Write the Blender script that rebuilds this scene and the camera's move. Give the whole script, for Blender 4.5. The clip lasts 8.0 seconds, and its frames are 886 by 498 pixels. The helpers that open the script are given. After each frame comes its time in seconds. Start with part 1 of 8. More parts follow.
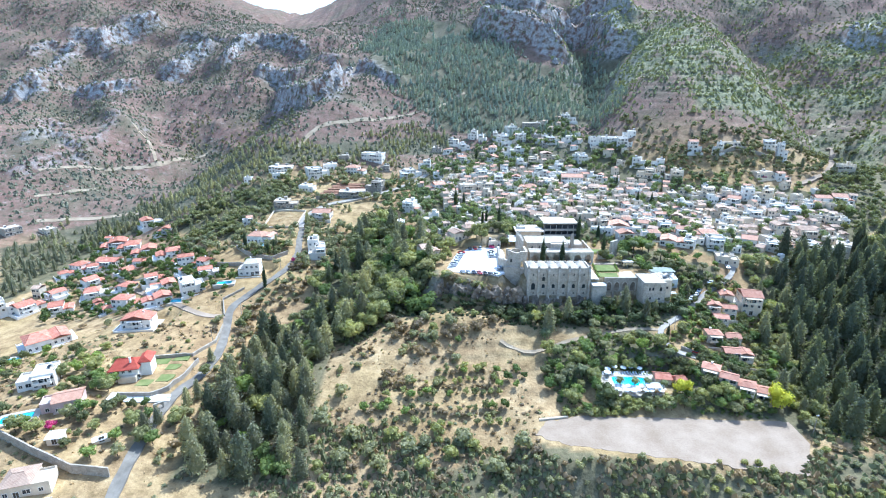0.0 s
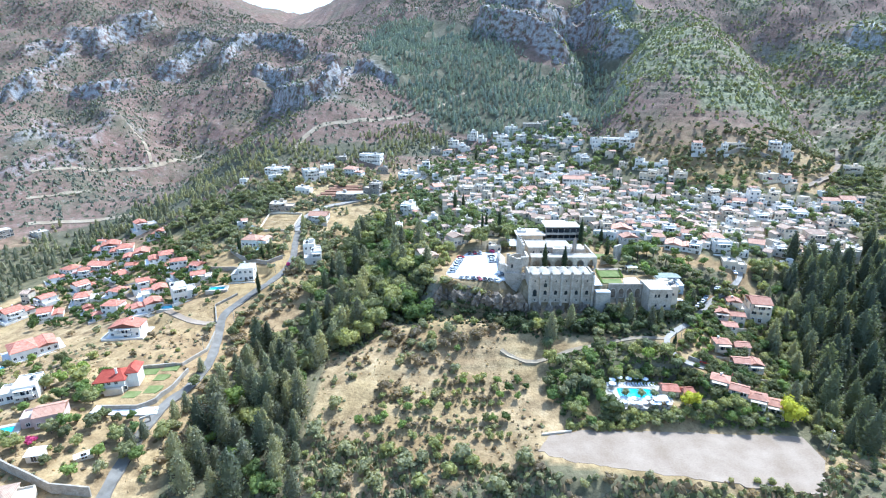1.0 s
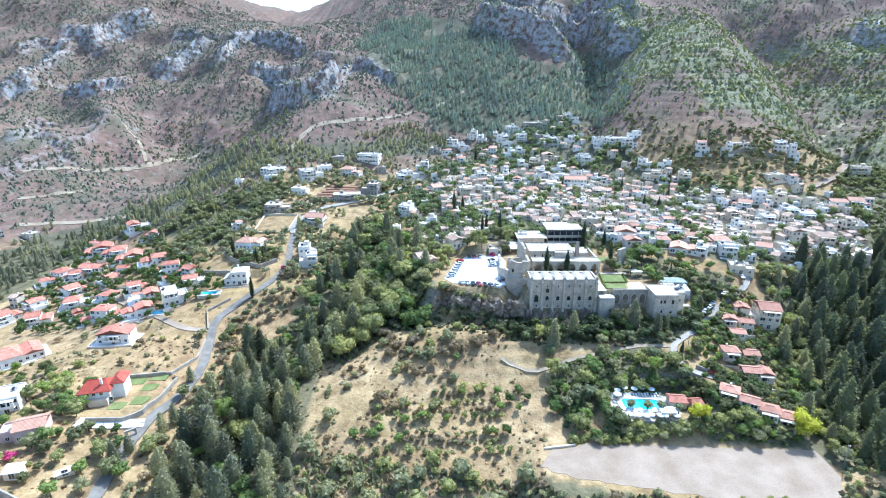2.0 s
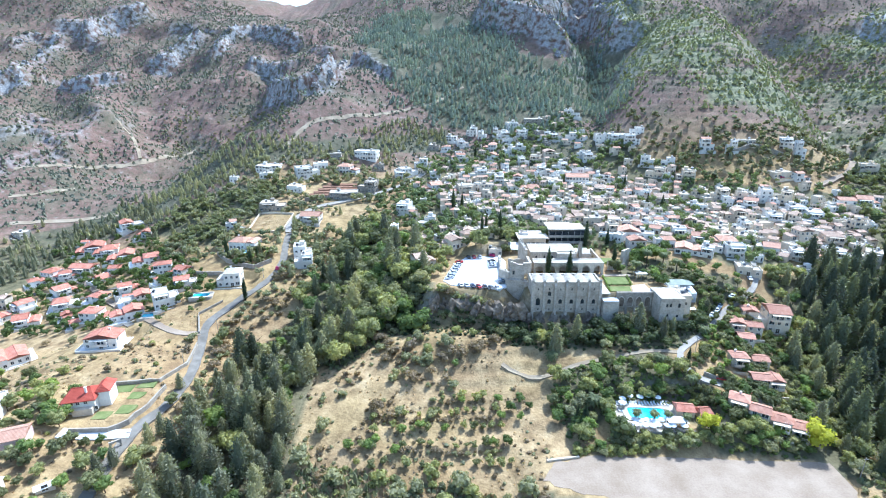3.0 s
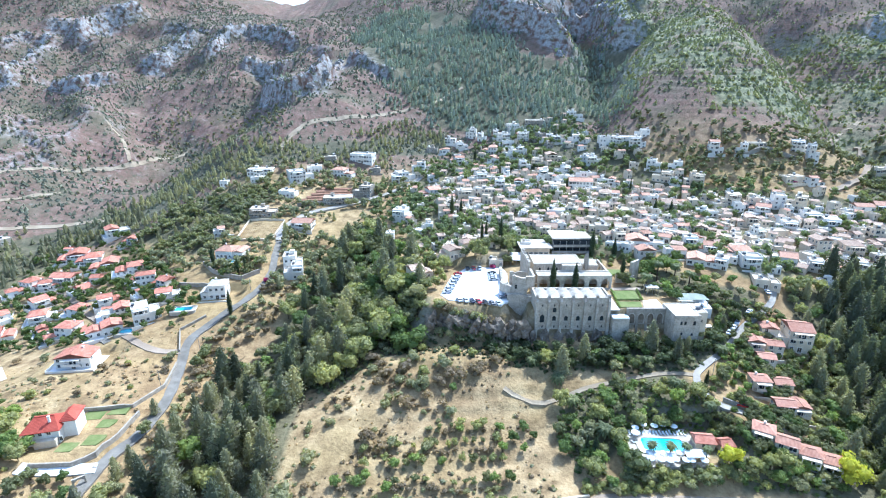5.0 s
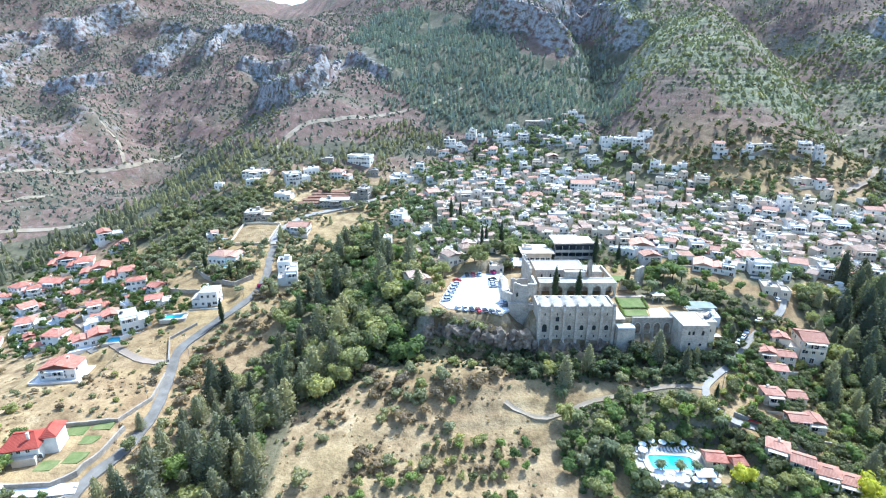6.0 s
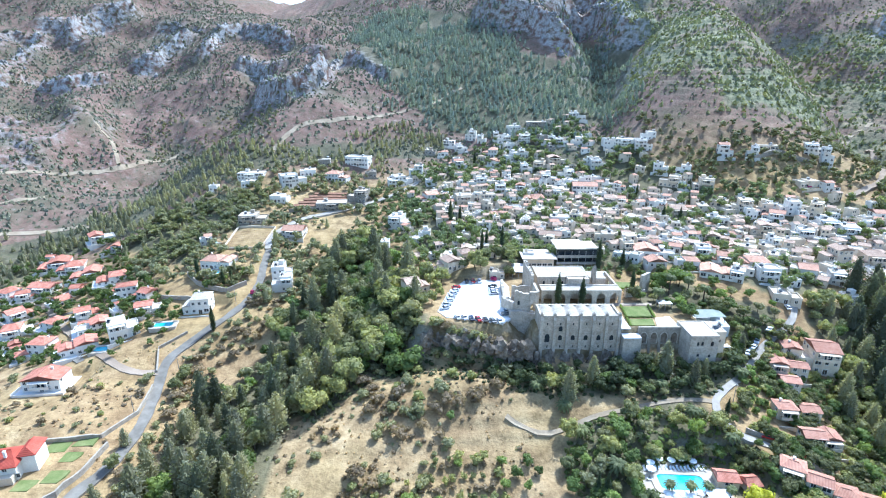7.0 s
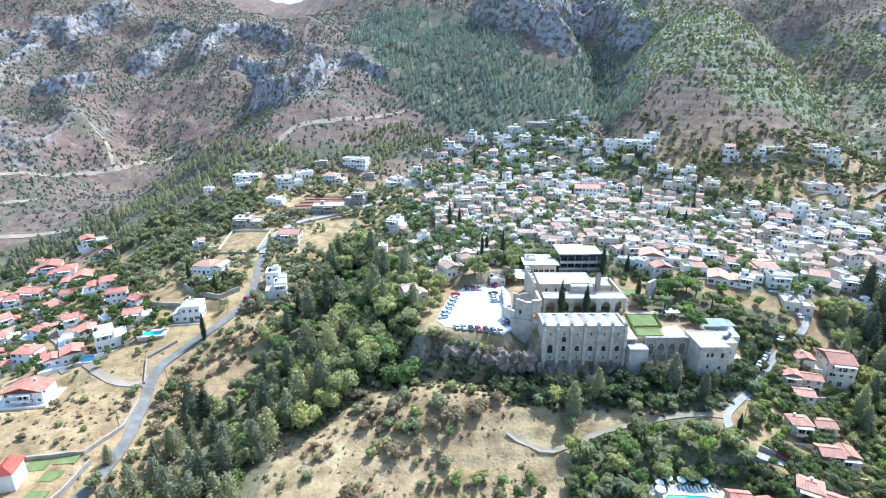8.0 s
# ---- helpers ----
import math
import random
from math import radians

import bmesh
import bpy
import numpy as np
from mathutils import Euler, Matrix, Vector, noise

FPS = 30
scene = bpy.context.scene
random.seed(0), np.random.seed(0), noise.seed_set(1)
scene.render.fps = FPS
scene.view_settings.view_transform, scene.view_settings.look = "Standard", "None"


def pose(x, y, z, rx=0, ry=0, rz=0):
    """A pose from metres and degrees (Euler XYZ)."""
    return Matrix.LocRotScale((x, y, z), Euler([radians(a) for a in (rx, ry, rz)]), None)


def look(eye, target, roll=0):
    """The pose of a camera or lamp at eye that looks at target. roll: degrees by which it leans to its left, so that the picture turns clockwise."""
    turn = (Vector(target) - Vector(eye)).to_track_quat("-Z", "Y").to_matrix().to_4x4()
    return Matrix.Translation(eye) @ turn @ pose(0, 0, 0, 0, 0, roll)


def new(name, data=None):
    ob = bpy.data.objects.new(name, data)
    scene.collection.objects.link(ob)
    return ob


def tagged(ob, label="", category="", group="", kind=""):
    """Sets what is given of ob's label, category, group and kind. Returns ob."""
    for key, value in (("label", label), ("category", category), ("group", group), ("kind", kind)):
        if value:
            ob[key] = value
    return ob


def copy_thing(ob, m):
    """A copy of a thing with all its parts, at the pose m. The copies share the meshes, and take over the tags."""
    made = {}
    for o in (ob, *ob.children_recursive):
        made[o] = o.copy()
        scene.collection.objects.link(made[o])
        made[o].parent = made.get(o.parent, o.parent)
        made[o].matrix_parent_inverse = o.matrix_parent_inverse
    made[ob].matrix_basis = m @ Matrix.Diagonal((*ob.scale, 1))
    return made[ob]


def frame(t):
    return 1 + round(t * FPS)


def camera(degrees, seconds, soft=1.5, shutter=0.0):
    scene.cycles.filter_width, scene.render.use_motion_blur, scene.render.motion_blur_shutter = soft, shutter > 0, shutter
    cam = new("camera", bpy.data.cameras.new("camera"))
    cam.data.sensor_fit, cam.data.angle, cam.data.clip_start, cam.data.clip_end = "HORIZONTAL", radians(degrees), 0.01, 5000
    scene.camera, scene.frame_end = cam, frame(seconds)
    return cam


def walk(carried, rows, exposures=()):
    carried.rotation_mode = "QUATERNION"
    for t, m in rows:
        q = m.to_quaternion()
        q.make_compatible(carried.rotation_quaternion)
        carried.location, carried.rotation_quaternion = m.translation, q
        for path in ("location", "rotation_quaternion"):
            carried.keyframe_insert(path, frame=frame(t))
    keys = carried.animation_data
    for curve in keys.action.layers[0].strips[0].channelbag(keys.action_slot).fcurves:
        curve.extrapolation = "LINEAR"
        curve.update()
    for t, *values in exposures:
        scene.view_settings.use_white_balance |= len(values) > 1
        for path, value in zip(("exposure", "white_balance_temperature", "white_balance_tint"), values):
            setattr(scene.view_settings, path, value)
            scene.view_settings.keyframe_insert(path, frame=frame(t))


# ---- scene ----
cam = camera(2 * math.degrees(math.atan(784 / 900)), 8.0, 1.1)
SPEED = 8.19          # metres a second, level flight
ROWS = [(0.0, -18.24, -0.10), (1.0, -18.24, -0.12), (1.7, -18.27, -0.14), (2.8, -18.88, -0.19), (4.0, -18.88, -0.21),
        (5.2, -18.86, -0.24), (6.5, -18.85, -0.27), (8.0, -18.87, -0.28)]
walk(cam, [(t, pose(0.0664 * SPEED * t, SPEED * t, 120.0, 90 + pitch, 0, yaw)) for t, pitch, yaw in ROWS],
     [(0.0, 1.08, 4980, 4), (8.0, 1.08, 4980, 4)])

# ---- daylight: clear afternoon sky, one sun behind the village to the right ----
SUN_TURN, SUN_RISE = radians(38), radians(51)
world = bpy.data.worlds.new("world")
scene.world = world
world.use_nodes = True
sky = world.node_tree.nodes.new("ShaderNodeTexSky")
sky.sky_type, sky.sun_disc, sky.sun_elevation, sky.sun_rotation = "NISHITA", False, SUN_RISE, SUN_TURN
sky.air_density, sky.dust_density = 1.2, 2.0
world.node_tree.nodes["Background"].inputs["Strength"].default_value = 0.15
world.node_tree.links.new(sky.outputs["Color"], world.node_tree.nodes["Background"].inputs["Color"])
sun_way = Vector((math.sin(SUN_TURN) * math.cos(SUN_RISE), math.cos(SUN_TURN) * math.cos(SUN_RISE), math.sin(SUN_RISE)))
sun = new("sun", bpy.data.lights.new("sun", "SUN"))
sun.data.energy, sun.data.angle, sun.data.color = 3.7, radians(0.53), (1.0, 0.96, 0.90)
sun.matrix_world = look(sun_way * 500, (0, 0, 0))

# ---- materials ----
def tree_of(name):
    m = bpy.data.materials.new(name)
    m.use_nodes = True
    t = m.node_tree
    return m, t, t.nodes["Principled BSDF"]


def noise_node(t, scale, detail=4.0, rough_=0.55, vector=None):
    n = t.nodes.new("ShaderNodeTexNoise")
    n.inputs["Scale"].default_value, n.inputs["Detail"].default_value, n.inputs["Roughness"].default_value = scale, detail, rough_
    if vector is None:
        vector = t.nodes.new("ShaderNodeNewGeometry").outputs["Position"]
    t.links.new(vector, n.inputs["Vector"])
    return n.outputs["Fac"]


def ramp(t, fac, stops):
    r = t.nodes.new("ShaderNodeValToRGB")
    while len(r.color_ramp.elements) < len(stops):
        r.color_ramp.elements.new(0.5)
    for e, (p, c) in zip(r.color_ramp.elements, stops):
        e.position, e.color = p, (*c, 1)
    t.links.new(fac, r.inputs["Fac"])
    return r.outputs["Color"]


def mixed(t, fac, a, b, mode="MIX"):
    n = t.nodes.new("ShaderNodeMix")
    n.data_type, n.blend_type = "RGBA", mode
    for socket, v in ((n.inputs[0], fac), (n.inputs[6], a), (n.inputs[7], b)):
        if isinstance(v, (int, float)):
            socket.default_value = v
        elif isinstance(v, tuple):
            socket.default_value = (*v, 1)
        else:
            t.links.new(v, socket)
    return n.outputs[2]


def bumped(t, p, height, strength, distance):
    b = t.nodes.new("ShaderNodeBump")
    b.inputs["Strength"].default_value, b.inputs["Distance"].default_value = strength, distance
    t.links.new(height, b.inputs["Height"])
    t.links.new(b.outputs["Normal"], p.inputs["Normal"])


def surface(name, dark, light, size, fine, roughness=0.85, stain=(0.5, 0.45, 0.4), stain_amount=0.25, bump=0.3, per_object=0.12, metal=0.0):
    """A mottled surface: two colours over a coarse and a fine grain, stains, and some change from thing to thing."""
    m, t, p = tree_of(name)
    coarse, grain = noise_node(t, 1 / size), noise_node(t, 1 / fine, 3)
    c = ramp(t, coarse, [(0.3, dark), (0.7, light)])
    c = mixed(t, ramp(t, grain, [(0.35, (0, 0, 0)), (0.75, (stain_amount,) * 3)]), c, stain, "MULTIPLY")
    if per_object:
        r = t.nodes.new("ShaderNodeObjectInfo").outputs["Random"]
        c = mixed(t, 1.0, c, ramp(t, r, [(0, (1 - per_object,) * 3), (1, (1 + per_object, 1 + per_object * 0.8, 1 + per_object * 0.5))]), "MULTIPLY")
    t.links.new(c, p.inputs["Base Color"])
    p.inputs["Roughness"].default_value, p.inputs["Metallic"].default_value = roughness, metal
    p.inputs["Specular IOR Level"].default_value = 0.12 if roughness > 0.7 else 0.5
    if bump:
        bumped(t, p, grain, bump, fine * 0.3)
    return m


def foliage(name, dark, light, spread=0.35):
    """Leaves: each tree and each clump of leaves a little different."""
    m, t, p = tree_of(name)
    island = t.nodes.new("ShaderNodeNewGeometry").outputs["Random Per Island"]
    tree = t.nodes.new("ShaderNodeObjectInfo").outputs["Random"]
    c = ramp(t, island, [(0, tuple(0.65 * a + 0.35 * b for a, b in zip(dark, light))), (1, light)])
    c = mixed(t, 1.0, c, ramp(t, tree, [(0, (1 - spread,) * 3), (0.5, (1, 1, 1)), (1, (1 + spread, 1 + spread * 0.8, 1 + spread * 0.3))]), "MULTIPLY")
    c = mixed(t, 1.0, c, (1.74, 1.62, 1.55), "MULTIPLY")
    c = mixed(t, 0.5, c, ramp(t, noise_node(t, 0.035, 2), [(0.35, (0.75, 0.8, 0.9)), (0.65, (1.2, 1.12, 0.95))]), "MULTIPLY")
    t.links.new(c, p.inputs["Base Color"])
    p.inputs["Roughness"].default_value = 0.7
    p.inputs["Specular IOR Level"].default_value = 0.3
    through_leaf = t.nodes.new("ShaderNodeBsdfTranslucent")
    t.links.new(mixed(t, 1.0, c, (1.15, 1.2, 0.7), "MULTIPLY"), through_leaf.inputs["Color"])
    both = t.nodes.new("ShaderNodeMixShader")
    both.inputs["Fac"].default_value = 0.45
    t.links.new(p.outputs["BSDF"], both.inputs[1])
    t.links.new(through_leaf.outputs["BSDF"], both.inputs[2])
    t.links.new(both.outputs["Shader"], t.nodes["Material Output"].inputs["Surface"])
    return m


WHITE_WALL = surface("white_wall", (0.72, 0.67, 0.60), (0.86, 0.82, 0.75), 3.0, 0.5, 0.8, (0.6, 0.57, 0.52), 0.25, 0.1, 0.08)
CREAM_WALL = surface("cream_wall", (0.60, 0.505, 0.385), (0.77, 0.665, 0.52), 3.0, 0.5, 0.85, (0.6, 0.55, 0.48), 0.3, 0.1, 0.12)
PINK_WALL = surface("pink_wall", (0.58, 0.42, 0.38), (0.68, 0.52, 0.47), 3.0, 0.5, 0.85, (0.6, 0.55, 0.5), 0.25, 0.1, 0.05)
STONE_WALL = surface("stone_wall", (0.30, 0.26, 0.21), (0.46, 0.41, 0.34), 1.6, 0.45, 0.9, (0.45, 0.42, 0.38), 0.5, 0.6, 0.1)
ABBEY_STONE = surface("abbey_stone", (0.42, 0.365, 0.295), (0.68, 0.605, 0.50), 3.0, 0.6, 0.9, (0.42, 0.39, 0.35), 0.6, 0.6, 0.05)
ROOF_PLASTER = surface("lime_plaster", (0.34, 0.30, 0.25), (0.56, 0.51, 0.43), 2.5, 0.7, 0.9, (0.5, 0.47, 0.42), 0.5, 0.2, 0.05)
FLAT_ROOF = surface("flat_roof", (0.45, 0.39, 0.315), (0.70, 0.63, 0.535), 3.5, 0.8, 0.9, (0.6, 0.56, 0.5), 0.35, 0.1, 0.15)
GLASS = surface("window_glass", (0.02, 0.025, 0.03), (0.05, 0.06, 0.07), 2.0, 0.5, 0.12, (0.8, 0.8, 0.8), 0.1, 0, 0.0)
WOODWORK = surface("dark_wood", (0.06, 0.045, 0.03), (0.11, 0.08, 0.055), 1.0, 0.1, 0.6, (0.5, 0.5, 0.5), 0.3, 0.1, 0.2)
METAL = surface("grey_metal", (0.30, 0.31, 0.32), (0.42, 0.43, 0.44), 1.0, 0.2, 0.4, (0.6, 0.5, 0.4), 0.3, 0.05, 0.1, 0.7)
BARK = surface("bark", (0.07, 0.05, 0.035), (0.14, 0.11, 0.08), 0.5, 0.1, 0.95, (0.4, 0.4, 0.4), 0.5, 0.6, 0.15)
ROCK = surface("limestone", (0.24, 0.235, 0.235), (0.49, 0.475, 0.465), 6.0, 1.6, 0.95, (0.40, 0.36, 0.32), 0.7, 1.0, 0.1)
CLIFF_ROCK = surface("brown_rock", (0.13, 0.105, 0.08), (0.34, 0.285, 0.225), 3.0, 0.9, 0.95, (0.4, 0.36, 0.3), 0.7, 1.0, 0.15)
SOIL = surface("red_soil", (0.20, 0.11, 0.07), (0.33, 0.19, 0.125), 3.0, 0.5, 0.95, (0.5, 0.45, 0.4), 0.5, 0.6, 0.0)
ASPHALT = surface("asphalt", (0.16, 0.143, 0.120), (0.27, 0.243, 0.205), 4.0, 0.5, 0.9, (0.6, 0.57, 0.5), 0.4, 0.15, 0.0)
PALE_GRAVEL = surface("pale_gravel", (0.27, 0.205, 0.145), (0.385, 0.305, 0.228), 9.0, 0.6, 0.95, (0.6, 0.52, 0.45), 0.4, 0.3, 0.0)
PALE_LANE = surface("pale_lane", (0.30, 0.268, 0.225), (0.44, 0.395, 0.34), 4.0, 0.6, 0.9, (0.6, 0.55, 0.5), 0.35, 0.1, 0.0)
POOL_STONE = surface("pool_stone", (0.40, 0.345, 0.275), (0.58, 0.515, 0.43), 3.0, 0.6, 0.9, (0.6, 0.55, 0.5), 0.35, 0.1, 0.0)
CONCRETE = surface("concrete", (0.62, 0.61, 0.59), (0.78, 0.77, 0.75), 7.0, 0.9, 0.9, (0.7, 0.68, 0.64), 0.25, 0.1, 0.0)
DIRT = surface("dirt", (0.34, 0.27, 0.20), (0.50, 0.41, 0.31), 6.0, 0.7, 0.95, (0.5, 0.45, 0.4), 0.4, 0.3, 0.0)
TRACK = surface("track_dust", (0.29, 0.225, 0.150), (0.42, 0.345, 0.245), 8.0, 0.9, 0.95, (0.5, 0.45, 0.4), 0.4, 0.3, 0.0)
LAWN = surface("lawn", (0.12, 0.16, 0.045), (0.24, 0.25, 0.10), 5.0, 0.5, 0.9, (0.5, 0.5, 0.4), 0.4, 0.3, 0.0)
POOL_WATER = surface("pool_water", (0.05, 0.36, 0.43), (0.10, 0.45, 0.52), 5.0, 0.8, 0.06, (0.9, 0.95, 1.0), 0.2, 0.05, 0.0)


def tile_material(name, dark, light):
    """Clay pantiles: rows down the slope with a darker trough between them."""
    m, t, p = tree_of(name)
    at = t.nodes.new("ShaderNodeTexCoord").outputs["Object"]
    w = t.nodes.new("ShaderNodeTexWave")
    w.inputs["Scale"].default_value, w.inputs["Distortion"].default_value, w.inputs["Detail"].default_value = 0.9, 0.6, 1
    t.links.new(at, w.inputs["Vector"])
    c = ramp(t, noise_node(t, 0.6, 4, 0.6), [(0.3, dark), (0.7, light)])
    c = mixed(t, 0.35, c, w.outputs["Color"], "MULTIPLY")
    r = t.nodes.new("ShaderNodeObjectInfo").outputs["Random"]
    c = mixed(t, 1.0, c, ramp(t, r, [(0, (0.82, 0.8, 0.78)), (1, (1.15, 1.14, 1.12))]), "MULTIPLY")
    t.links.new(c, p.inputs["Base Color"])
    p.inputs["Roughness"].default_value, p.inputs["Specular IOR Level"].default_value = 0.85, 0.12
    bumped(t, p, w.outputs["Fac"], 0.4, 0.08)
    return m


RED_TILE = tile_material("red_tile", (0.46, 0.17, 0.11), (0.66, 0.31, 0.22))
CLAY_TILE = tile_material("clay_tile", (0.50, 0.27, 0.18), (0.65, 0.40, 0.29))
FADED_TILE = tile_material("faded_tile", (0.44, 0.30, 0.22), (0.60, 0.45, 0.34))
PALE_TILE = tile_material("pale_tile", (0.55, 0.48, 0.40), (0.70, 0.63, 0.54))
TERRACOTTA = tile_material("terracotta_tile", (0.46, 0.22, 0.15), (0.62, 0.35, 0.25))
BRIGHT_TILE = tile_material("bright_red_tile", (0.45, 0.09, 0.06), (0.56, 0.13, 0.09))

PINE_LEAF = foliage("pine_needles", (0.074, 0.080, 0.054), (0.215, 0.222, 0.150), 0.4)
DARK_PINE_LEAF = foliage("dark_pine_needles", (0.036, 0.044, 0.030), (0.112, 0.128, 0.086), 0.4)
# needles of the far pines: distance haze is put into this paler, bluer colour
HAZY_PINE_LEAF = foliage("hazy_pine_needles", (0.105, 0.130, 0.126), (0.250, 0.290, 0.270), 0.25)
BROAD_LEAF = foliage("broad_leaves", (0.076, 0.092, 0.040), (0.205, 0.218, 0.102), 0.45)
TOWN_LEAF = foliage("town_leaves", (0.046, 0.066, 0.034), (0.122, 0.152, 0.080), 0.35)
# leaf colour darkened to carry the shade below the abbey and the cliff
SHADE_DARK_LEAF = foliage("shade_dark_leaves", (0.026, 0.038, 0.018), (0.084, 0.104, 0.050), 0.35)
OLIVE_LEAF = foliage("olive_leaves", (0.095, 0.102, 0.056), (0.208, 0.215, 0.126))
CYPRESS_LEAF = foliage("cypress_leaves", (0.020, 0.032, 0.018), (0.052, 0.070, 0.035), 0.2)
GREEN_LEAF = foliage("garden_leaves", (0.060, 0.092, 0.028), (0.155, 0.205, 0.066), 0.45)
YELLOW_LEAF = foliage("yellow_leaves", (0.17, 0.19, 0.015), (0.38, 0.39, 0.05), 0.1)
STRAW = foliage("dry_straw", (0.20, 0.150, 0.085), (0.30, 0.235, 0.145), 0.1)
DRY_LEAF = foliage("dry_twigs", (0.095, 0.078, 0.048), (0.215, 0.175, 0.115), 0.3)
PALM_LEAF = foliage("palm_fronds", (0.05, 0.07, 0.03), (0.14, 0.16, 0.08), 0.2)
SCRUB_LEAF = foliage("scrub_leaves", (0.060, 0.068, 0.050), (0.145, 0.155, 0.115), 0.3)
HILL_LEAF = foliage("hill_scrub_leaves", (0.120, 0.132, 0.070), (0.232, 0.248, 0.132), 0.25)
BLOOM = foliage("magenta_blossom", (0.20, 0.025, 0.09), (0.36, 0.06, 0.18), 0.1)


def ground_material():
    """Dry grass, bare earth, mountain scrub soil and steep rock, told apart by the land-cover layers of the sheet."""
    m, t, p = tree_of("dry_ground")
    cover = t.nodes.new("ShaderNodeAttribute")
    cover.attribute_name = "cover"
    part_of = t.nodes.new("ShaderNodeSeparateColor")
    t.links.new(cover.outputs["Color"], part_of.inputs["Color"])
    big, mid, fine = noise_node(t, 0.022, 5), noise_node(t, 0.16, 4, 0.6), noise_node(t, 0.9, 3, 0.6)
    grass = ramp(t, mid, [(0.28, (0.16, 0.112, 0.062)), (0.42, (0.32, 0.232, 0.130)), (0.58, (0.46, 0.345, 0.200)), (0.75, (0.56, 0.44, 0.275))])
    grass = mixed(t, ramp(t, noise_node(t, 0.012, 3), [(0.4, (0, 0, 0)), (0.65, (0.75, 0.75, 0.75))]), grass, ramp(t, mid, [(0.3, (0.24, 0.15, 0.085)), (0.7, (0.42, 0.29, 0.16))]))
    grass = mixed(t, ramp(t, big, [(0.42, (0, 0, 0)), (0.62, (0.55, 0.55, 0.55))]), grass, ramp(t, mid, [(0.35, (0.27, 0.20, 0.095)), (0.65, (0.46, 0.345, 0.165))]))
    grass = mixed(t, 1.0, grass, (0.91, 0.87, 0.78), "MULTIPLY")
    # mountain soil: brown heath, darker olive hollows, pale broken stone, and yellow-green patches on the eastern hill
    scrub = ramp(t, mid, [(0.3, (0.142, 0.083, 0.063)), (0.5, (0.222, 0.136, 0.105)), (0.7, (0.280, 0.184, 0.148)), (0.88, (0.39, 0.308, 0.262))])
    scrub = mixed(t, ramp(t, big, [(0.48, (0, 0, 0)), (0.66, (0.6, 0.6, 0.6))]), scrub, (0.115, 0.120, 0.070))
    patch, speck = noise_node(t, 0.017, 6, 0.62), noise_node(t, 0.33, 4, 0.7)
    east = t.nodes.new("ShaderNodeMath")
    east.operation = "MULTIPLY"
    t.links.new(cover.outputs["Alpha"], east.inputs[0])
    t.links.new(ramp(t, patch, [(0.36, (0.3, 0.3, 0.3)), (0.56, (1, 1, 1))]), east.inputs[1])
    heath = mixed(t, 0.5, scrub, ramp(t, speck, [(0.4, (0.192, 0.130, 0.090)), (0.6, (0.285, 0.208, 0.150))]))
    scrub = mixed(t, cover.outputs["Alpha"], scrub, heath)
    scrub = mixed(t, ramp(t, east.outputs[0], [(0.52, (0, 0, 0)), (0.86, (0.9, 0.9, 0.9))]), scrub, ramp(t, speck, [(0.40, (0.330, 0.310, 0.175)), (0.56, (0.180, 0.195, 0.105))]))
    scrub = mixed(t, ramp(t, speck, [(0.52, (0, 0, 0)), (0.62, (0.75, 0.75, 0.75))]), scrub, (0.090, 0.098, 0.058))
    broken = ramp(t, noise_node(t, 0.11, 8, 0.80), [(0.58, (0, 0, 0)), (0.68, (0.62, 0.62, 0.62))])
    west = t.nodes.new("ShaderNodeMath")
    west.operation = "SUBTRACT"
    west.use_clamp = True
    t.links.new(broken, west.inputs[0])
    t.links.new(cover.outputs["Alpha"], west.inputs[1])
    scrub = mixed(t, west.outputs[0], scrub, (0.52, 0.485, 0.45))
    # old terrace walls: thin dark level lines on the eastern hill
    band = t.nodes.new("ShaderNodeTexWave")
    band.bands_direction = "Z"
    band.inputs["Scale"].default_value, band.inputs["Distortion"].default_value, band.inputs["Detail"].default_value = 0.062, 2.4, 3
    t.links.new(t.nodes.new("ShaderNodeNewGeometry").outputs["Position"], band.inputs["Vector"])
    scrub = mixed(t, cover.outputs["Alpha"], scrub, mixed(t, 0.4, scrub, ramp(t, band.outputs["Fac"], [(0.05, (0.5, 0.5, 0.52)), (0.35, (1.08, 1.06, 1.04))]), "MULTIPLY"))
    stone = ramp(t, fine, [(0.3, (0.25, 0.235, 0.22)), (0.7, (0.50, 0.48, 0.455))])
    woods = ramp(t, mid, [(0.3, (0.062, 0.068, 0.040)), (0.7, (0.150, 0.145, 0.085))])
    c = mixed(t, part_of.outputs["Red"], grass, scrub)
    c = mixed(t, part_of.outputs["Green"], c, woods)
    edge = t.nodes.new("ShaderNodeMath")
    edge.operation = "MULTIPLY"
    t.links.new(part_of.outputs["Blue"], edge.inputs[0])
    t.links.new(ramp(t, mid, [(0.4, (0, 0, 0)), (0.6, (1, 1, 1))]), edge.inputs[1])
    c = mixed(t, edge.outputs[0], c, stone)
    c = mixed(t, 0.5, c, ramp(t, fine, [(0.3, (0.6, 0.6, 0.6)), (0.7, (1.25, 1.25, 1.25))]), "MULTIPLY")
    t.links.new(c, p.inputs["Base Color"])
    p.inputs["Roughness"].default_value = 0.95
    p.inputs["Specular IOR Level"].default_value = 0.15
    bumped(t, p, fine, 0.6, 0.6)
    return m


GROUND = ground_material()
